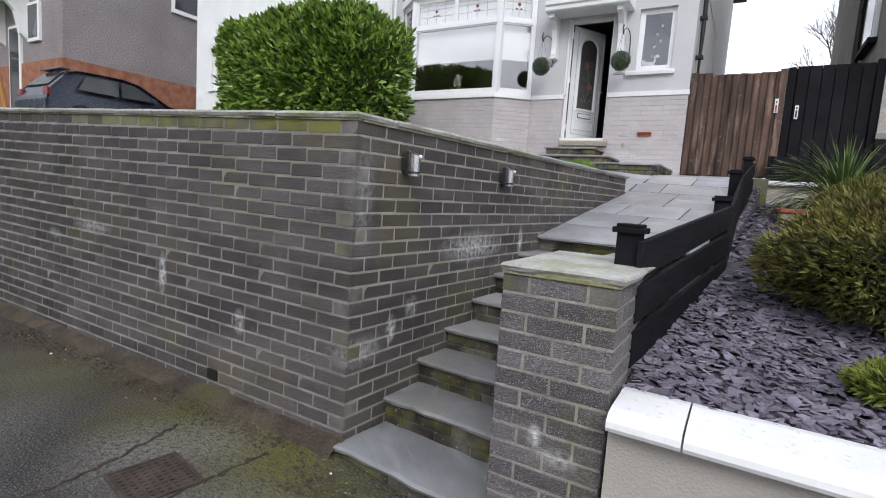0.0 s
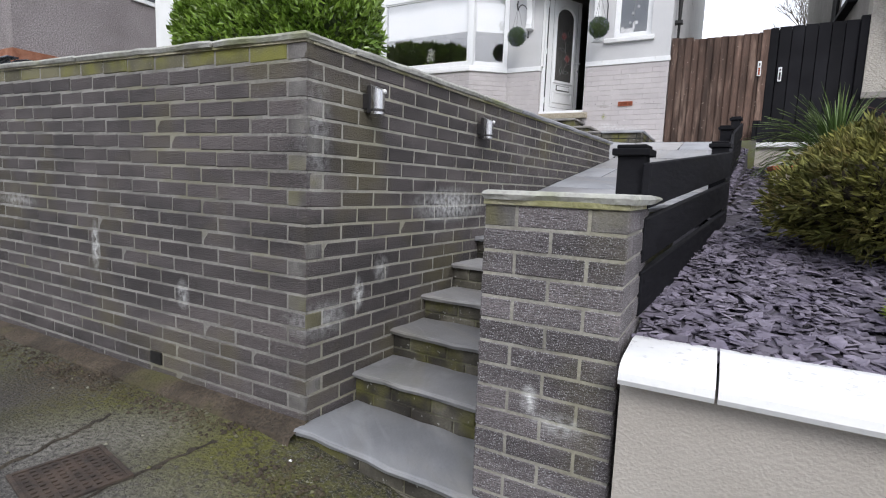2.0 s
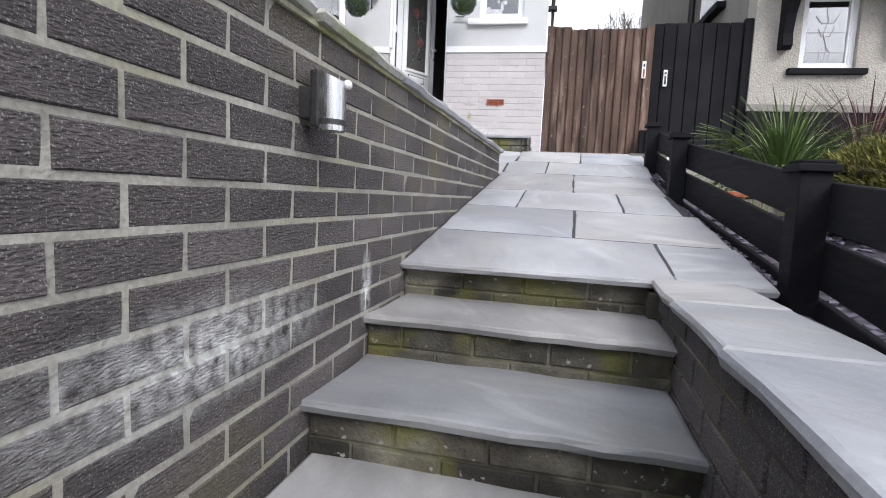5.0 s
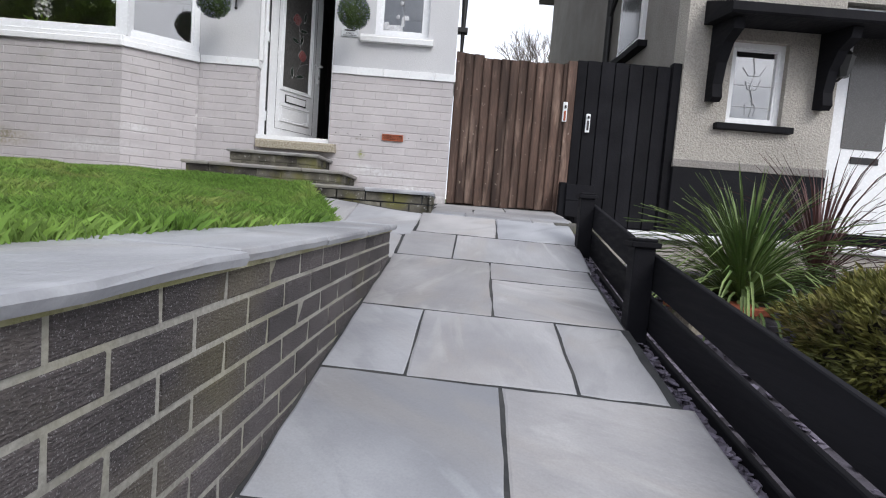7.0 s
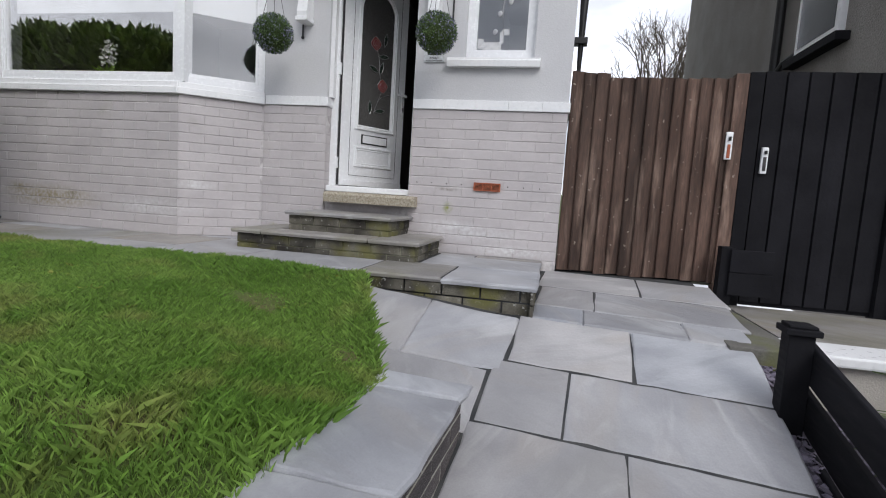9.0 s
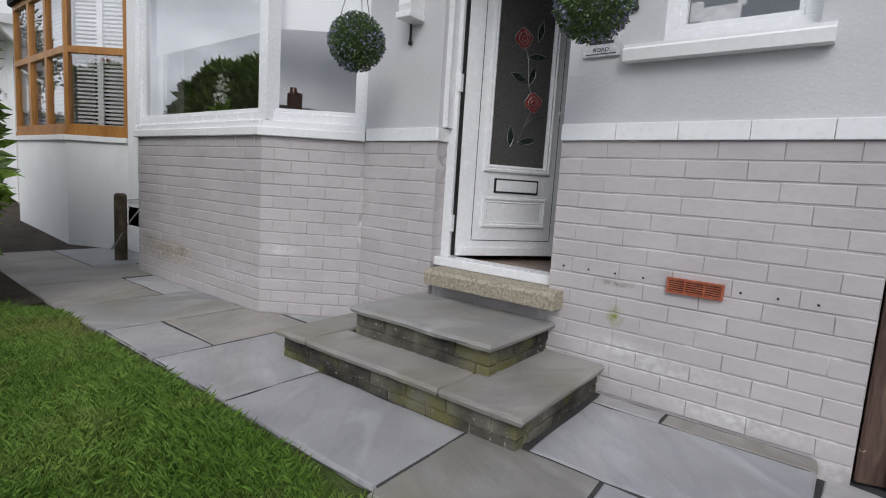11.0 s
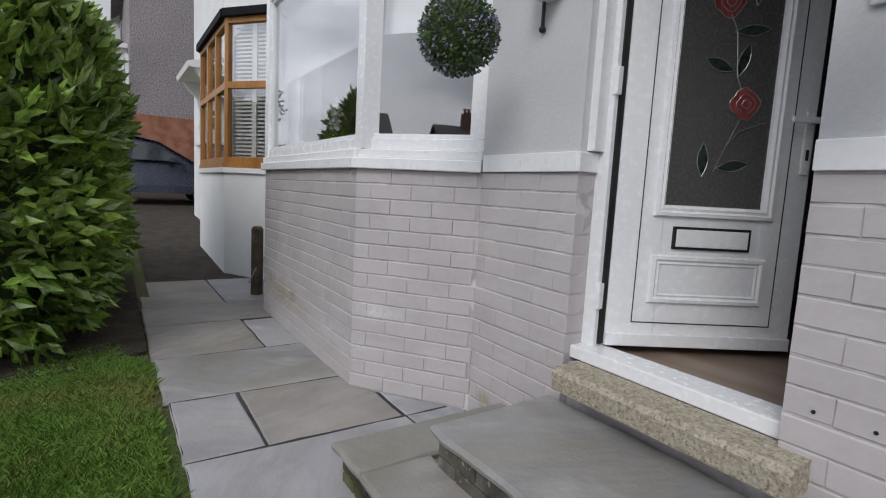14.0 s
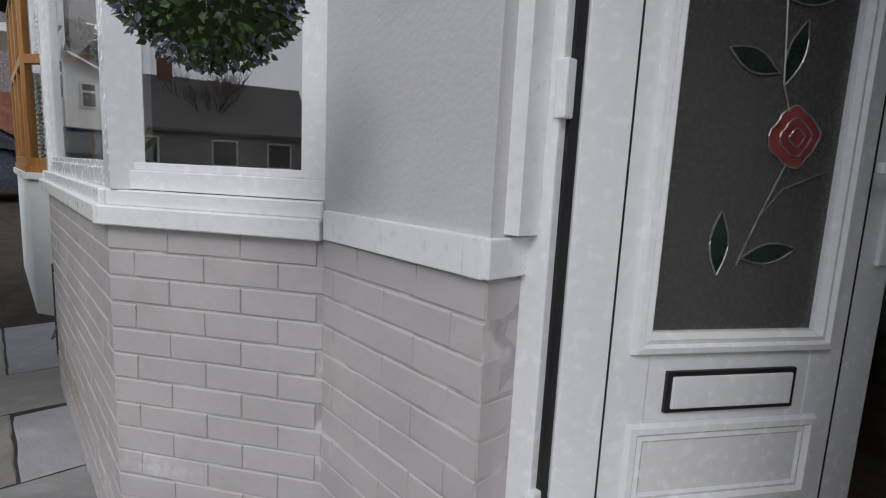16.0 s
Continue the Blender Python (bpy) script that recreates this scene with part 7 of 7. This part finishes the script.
for (y0, y1, z0, z1) in ((4.95, 5.55, 5.3, 6.35), (6.05, 6.75, 5.55, 7.15), (6.1, 6.6, 8.6, 9.8)):
    wf = part("window", box(-29.06, -28.94, y0, y1, z0, z1, 0.02), M_WHITE, we, "white window")
    part("pane", box(-28.95, -28.92, y0 + 0.08, y1 - 0.08, z0 + 0.08, z0 + (z1 - z0) * 0.6), M_CARGLASS, wf, "dark glass")
    part("pane", box(-28.95, -28.92, y0 + 0.08, y1 - 0.08, z0 + (z1 - z0) * 0.68, z1 - 0.08), M_CARGLASS, wf, "dark glass")
part("bay_side", box(-29.0, -28.5, 6.75, 7.4, 5.5, 7.2, 0.02), M_WHITE, we, "white boarded bay side")
part("downpipe", tube([(-28.9, 3.75, 2.4), (-28.9, 3.75, 6.2)], 0.06, 8), M_WHITE, we)
bh = thing("brick_house", "brown brick house with a slate roof behind the cottage", "house")
part("wall", box(-60, -50, 2, 16, 2, 13), M_OLDBRICK, bh)
part("roof", gable_roof(-60.5, -49.5, 1.5, 16.5, 13, 4.9, "y"), M_ROOF, bh)
part("lean_roof", prism([(-50, -1), (-44, -1), (-44, 6), (-50, 6)], 8.6, lambda x, y: 8.7 + (-x - 44) * 0.5), M_ROOF, bh)
part("lean_wall", box(-50, -44.4, -0.7, 5.8, 2, 8.6), M_OLDBRICK, bh)

# old brown brick wall past the end of the grey one
ow = thing("wall_old_brick", "old brown brick garden wall with a pier", "wall", kind="structure")
o, ln, ang = seg((-15.8, -4.6), (-12.36, 1.75))
om = pose(o.x, o.y, 0, 0, 0, ang)
part("mortar_core", box(0, ln, 0.012, 0.22, -0.3, 2.2, 0, om), M_GREYREND, ow)
pcs = []
for c in range(30):
    x = -0.11 * (c % 2)
    while x < ln:
        a, b = max(0, x), min(ln, x + 0.215)
        if b - a > 0.03:
            pcs.append((om @ Matrix.Translation((a, 0, 2.2 - 0.075 * (c + 1))), brick_mesh(round(b - a, 2), 0.1, 0.065, M_OLDBRICK)))
        x += 0.225
joined("bricks", pcs, M_OLDBRICK, ow)
part("pier", box(ln - 0.45, ln + 0.02, -0.05, 0.4, -0.3, 2.36, 0.01, om), M_OLDBRICK, ow)
tuft = thing("grass_tuft", "clump of grass and weeds at the foot of the old wall", "weeds", kind="stuff")
tl = []
for _ in range(900):
    a = rng.random()
    x, y = -12.55 - a * 1.6 + rng.uniform(-0.2, 0.25), 1.45 - a * 2.6 + rng.uniform(-0.2, 0.2)
    tl.append(((x, y, 0), (rng.uniform(-0.7, 0.7), rng.uniform(-0.7, 0.7), 1), rng.uniform(0.1, 0.32), 0.016))
leaf_cloud("leaves", tl, M_GRASS, tuft)


def hatchback(at):
    car = thing("hatchback_car", "dark blue-grey hatchback car parked on the drive", "car", at=at)
    L, W = 4.2, 1.72
    prof = [(0.0, 0.45), (0.02, 0.75), (0.12, 0.98), (0.55, 1.42), (0.8, 1.5), (1.9, 1.52), (2.35, 1.44), (3.1, 1.0), (3.9, 0.86), (4.16, 0.7), (4.2, 0.42), (4.1, 0.26), (0.15, 0.26)]
    bm = bmesh.new()
    rows = []
    for s, k, f in ((-1, 0.82, 1), (-1, 1, 0), (1, 1, 0), (1, 0.82, 1)):
        row = []
        for y, z in prof:
            half = W / 2 * (1 - 0.2 * max(0, z - 0.9) / 0.6) * (k if z > 0.9 else (0.97 if f else 1))
            row.append(bm.verts.new((s * half, y, z + (0 if f == 0 or z < 0.9 else 0.02))))
        rows.append(row)
    n = len(prof)
    for a, b in zip(rows, rows[1:]):
        for i in range(n):
            bm.faces.new((a[i], a[(i + 1) % n], b[(i + 1) % n], b[i]))
    bm.faces.new(rows[0])
    bm.faces.new(rows[-1][::-1])
    bmesh.ops.recalc_face_normals(bm, faces=bm.faces)
    part("body", bm, M_CARPAINT, car)
    for s in (-1, 1):
        for pts in ([(0.72, 1.0), (0.95, 1.38), (1.75, 1.42), (1.72, 1.0)], [(1.8, 1.0), (1.84, 1.42), (2.2, 1.38), (2.85, 1.02)]):
            g_ = bmesh.new()
            f = [g_.verts.new((s * (W / 2 * (1 - 0.2 * max(0, z - 0.9) / 0.6) + 0.008), y, z)) for y, z in pts]
            b = [g_.verts.new((s * (W / 2 * (1 - 0.2 * max(0, z - 0.9) / 0.6) - 0.02), y, z)) for y, z in pts]
            g_.faces.new(f), g_.faces.new(b[::-1])
            for i in range(4):
                g_.faces.new((f[i], f[(i + 1) % 4], b[(i + 1) % 4], b[i]))
            bmesh.ops.recalc_face_normals(g_, faces=g_.faces)
            part("side_window", g_, M_CARGLASS, car, "dark glass")
        for y in (0.78, 3.35):
            ty_ = bmesh.new()
            bmesh.ops.create_cone(ty_, cap_ends=True, segments=28, radius1=0.31, radius2=0.31, depth=0.2, matrix=Matrix.Translation((s * (W / 2 - 0.06), y, 0.31)) @ pose(0, 0, 0, 0, 90))
            w_ = part("wheel", ty_, M_RUBBER, car, "black tyre")
            rm = bmesh.new()
            bmesh.ops.create_cone(rm, cap_ends=True, segments=20, radius1=0.2, radius2=0.18, depth=0.03, matrix=Matrix.Translation((s * (W / 2 + 0.045), y, 0.31)) @ pose(0, 0, 0, 0, 90))
            part("rim", rm, M_STEEL, w_, "silver rim")
        part("door_mirror", box(s * 0.86, s * 1.02, 2.55, 2.68, 0.98, 1.1, 0.02), M_CARPAINT, car)
        part("door_handle", box(s * 0.86, s * 0.885, 1.5, 1.68, 0.86, 0.89, 0.005), M_BLACKTRIM, car)
        part("tail_light", box(s * 0.6, s * 0.84, 0.02, 0.12, 0.75, 0.95, 0.02), M_REDLEAD, car, "red tail light")
    q = bmesh.new()
    f = [q.verts.new(p) for p in ((-0.62, 0.15, 1.03), (0.62, 0.15, 1.03), (0.52, 0.5, 1.4), (-0.52, 0.5, 1.4))]
    b = [q.verts.new((v.co.x, v.co.y - 0.02, v.co.z + 0.02)) for v in f]
    q.faces.new(b)
    for i in range(4):
        q.faces.new((f[i], f[(i + 1) % 4], b[(i + 1) % 4], b[i]))
    part("rear_window", q, M_CARGLASS, car, "dark glass")
    sp = box(-0.55, 0.55, 0.42, 0.66, 1.49, 1.53, 0.01)
    part("spoiler", sp, M_CARPAINT, car)
    part("rear_bumper", box(-0.84, 0.84, -0.04, 0.1, 0.4, 0.68, 0.03), M_CARPAINT, car)


hatchback(pose(-16.2, 5.9, 2.34))
tagged(link_mesh("wooden_post", tube([(-18.4, 6.2, 2.4), (-18.9, 6.0, 4.6)], 0.06, 8), M_GOLDWOOD), "leaning pale timber pole beside the car", "pole")


def leafy_tree(x, y, z, h, rad, n, mat, label, name="tree"):
    t = thing(name, label, "tree")
    part("trunk", tube([(x, y, z - 0.2), (x + 0.1, y, z + h * 0.4), (x, y, z + h * 0.85)], [0.25, 0.18, 0.05], 8), M_BARK, t)
    lv = []
    for k in range(14):
        a = rng.uniform(0, 6.28)
        cc = Vector((x + rad * 0.6 * math.cos(a) * rng.random(), y + rad * 0.6 * math.sin(a) * rng.random(), z + h * rng.uniform(0.3, 0.92)))
        rr = rad * rng.uniform(0.35, 0.6)
        part("limb", tube([(x, y, cc.z - 0.6), tuple(cc)], [0.07, 0.02], 6), M_BARK, t)
        for _ in range(n // 14):
            d = Vector((rng.gauss(0, 1), rng.gauss(0, 1), rng.gauss(0, 1))).normalized()
            lv.append((cc + d * rr * rng.uniform(0.5, 1.0), d + Vector((0, 0, rng.uniform(-0.5, 0.5))), rng.uniform(0.2, 0.4), rng.uniform(0.06, 0.12)))
    leaf_cloud("crown", lv, mat, t, label="dark green foliage")


leafy_tree(-46, 3.5, 4, 8, 3.2, 4200, M_DARKGREEN, "dark evergreen tree behind the cottage")
leafy_tree(-50, -1, 4, 9, 3.6, 4200, M_DARKGREEN, "tall dark evergreen tree on the slope")
leafy_tree(-38, 3.2, 2.7, 5, 2.0, 2500, M_DARKGREEN, "dark garden tree beyond the old wall")
fb = thing("garden_hedge", "dark green clipped boundary hedge", "hedge")
lv = []
for _ in range(6000):
    lv.append(((-34 + rng.uniform(-0.5, 0.5), rng.uniform(-4, 3.4), rng.uniform(2.2, 5.3)), (1, rng.uniform(-0.8, 0.8), rng.uniform(-0.5, 1)), 0.2, 0.05))
part("core", box(-34.5, -33.6, -4, 3.4, 1.9, 5.2, 0.1), M_DARKGREEN, fb, "dark green filler inside the foliage")
leaf_cloud("leaves", lv, M_DARKGREEN, fb)


def bare_tree(x, y, z, h, seed, name="bare_tree"):
    rr = random.Random(seed)
    t = thing(name, "leafless winter tree with fine twigs", "tree")
    part("trunk", tube([(x, y, z), (x + 0.1, y, z + h * 0.3), (x, y, z + h * 0.55)], [0.22, 0.16, 0.1], 8), M_TWIG, t)
    vs, fs = [], []
    def branch(p, d, l, r, depth):
        e = p + d * l
        s = d.orthogonal().normalized()
        s2 = d.cross(s)
        k = len(vs)
        for q, ra in ((p, r), (e, r * 0.6)):
            for a in (0, 2.09, 4.19):
                vs.append(tuple(q + (s * math.cos(a) + s2 * math.sin(a)) * ra))
        for i in range(3):
            fs.append((k + i, k + (i + 1) % 3, k + 3 + (i + 1) % 3, k + 3 + i))
        if depth:
            for _ in range(4):
                nd = (d + Vector((rr.uniform(-1, 1), rr.uniform(-1, 1), rr.uniform(-0.3, 0.9))) * 0.75).normalized()
                branch(p + d * l * rr.uniform(0.5, 1), nd, l * rr.uniform(0.55, 0.8), r * 0.55, depth - 1)
    for _ in range(6):
        branch(Vector((x, y, z + h * rr.uniform(0.35, 0.55))), Vector((rr.uniform(-0.7, 0.7), rr.uniform(-0.7, 0.7), 1)).normalized(), h * 0.2, 0.09, 4)
    me = bpy.data.meshes.new("twig_mass")
    me.from_pydata(vs, [], fs)
    me.materials.append(M_TWIG)
    ob = new("twig_mass", me)
    ob.parent = t
    tagged(ob, "bare twigs", kind="stuff")


bare_tree(4, 34, 2, 11, 3)
bare_tree(-3.5, -24, -0.3, 10, 5)
bare_tree(-12, -26, -0.3, 11, 6)
# houses over the road, seen in the window glass
for (x, w, h) in ((-22, 11, 4.7), (-8, 10, 4.9), (6, 11, 4.5)):
    oh = thing("terraced_house", "grey rendered house across the road", "house")
    part("wall", extrude_profile([(-30, -0.7), (-22, -0.7), (-22, h), (-26, h + 3.0), (-30, h)], x, x + w), M_GREYREND, oh)
    part("roof", gable_roof(x - 0.3, x + w + 0.3, -30.4, -21.6, h, 3.3), M_ROOF, oh)
    part("chimney", box(x + 2, x + 2.8, -26.5, -25.5, h + 2.4, h + 4.4, 0.03), M_OLDBRICK, oh)
    for q in (2.15, 2.45):
        part("chimney_pot", tube([(x + q, -26, h + 4.35), (x + q, -26, h + 4.8)], 0.11, 10), M_TERRA, oh)
    for q in (0.15, 0.55, 0.85):
        for z0 in (0.3, 3.1):
            fr_ = part("window", box(x + w * q - 0.7, x + w * q + 0.7, -22.02, -21.95, z0, z0 + 1.5, 0.02), M_WHITE, oh, "white window")
            part("pane", box(x + w * q - 0.6, x + w * q + 0.6, -21.96, -21.93, z0 + 0.1, z0 + 1.4), M_CARGLASS, fr_, "dark glass")
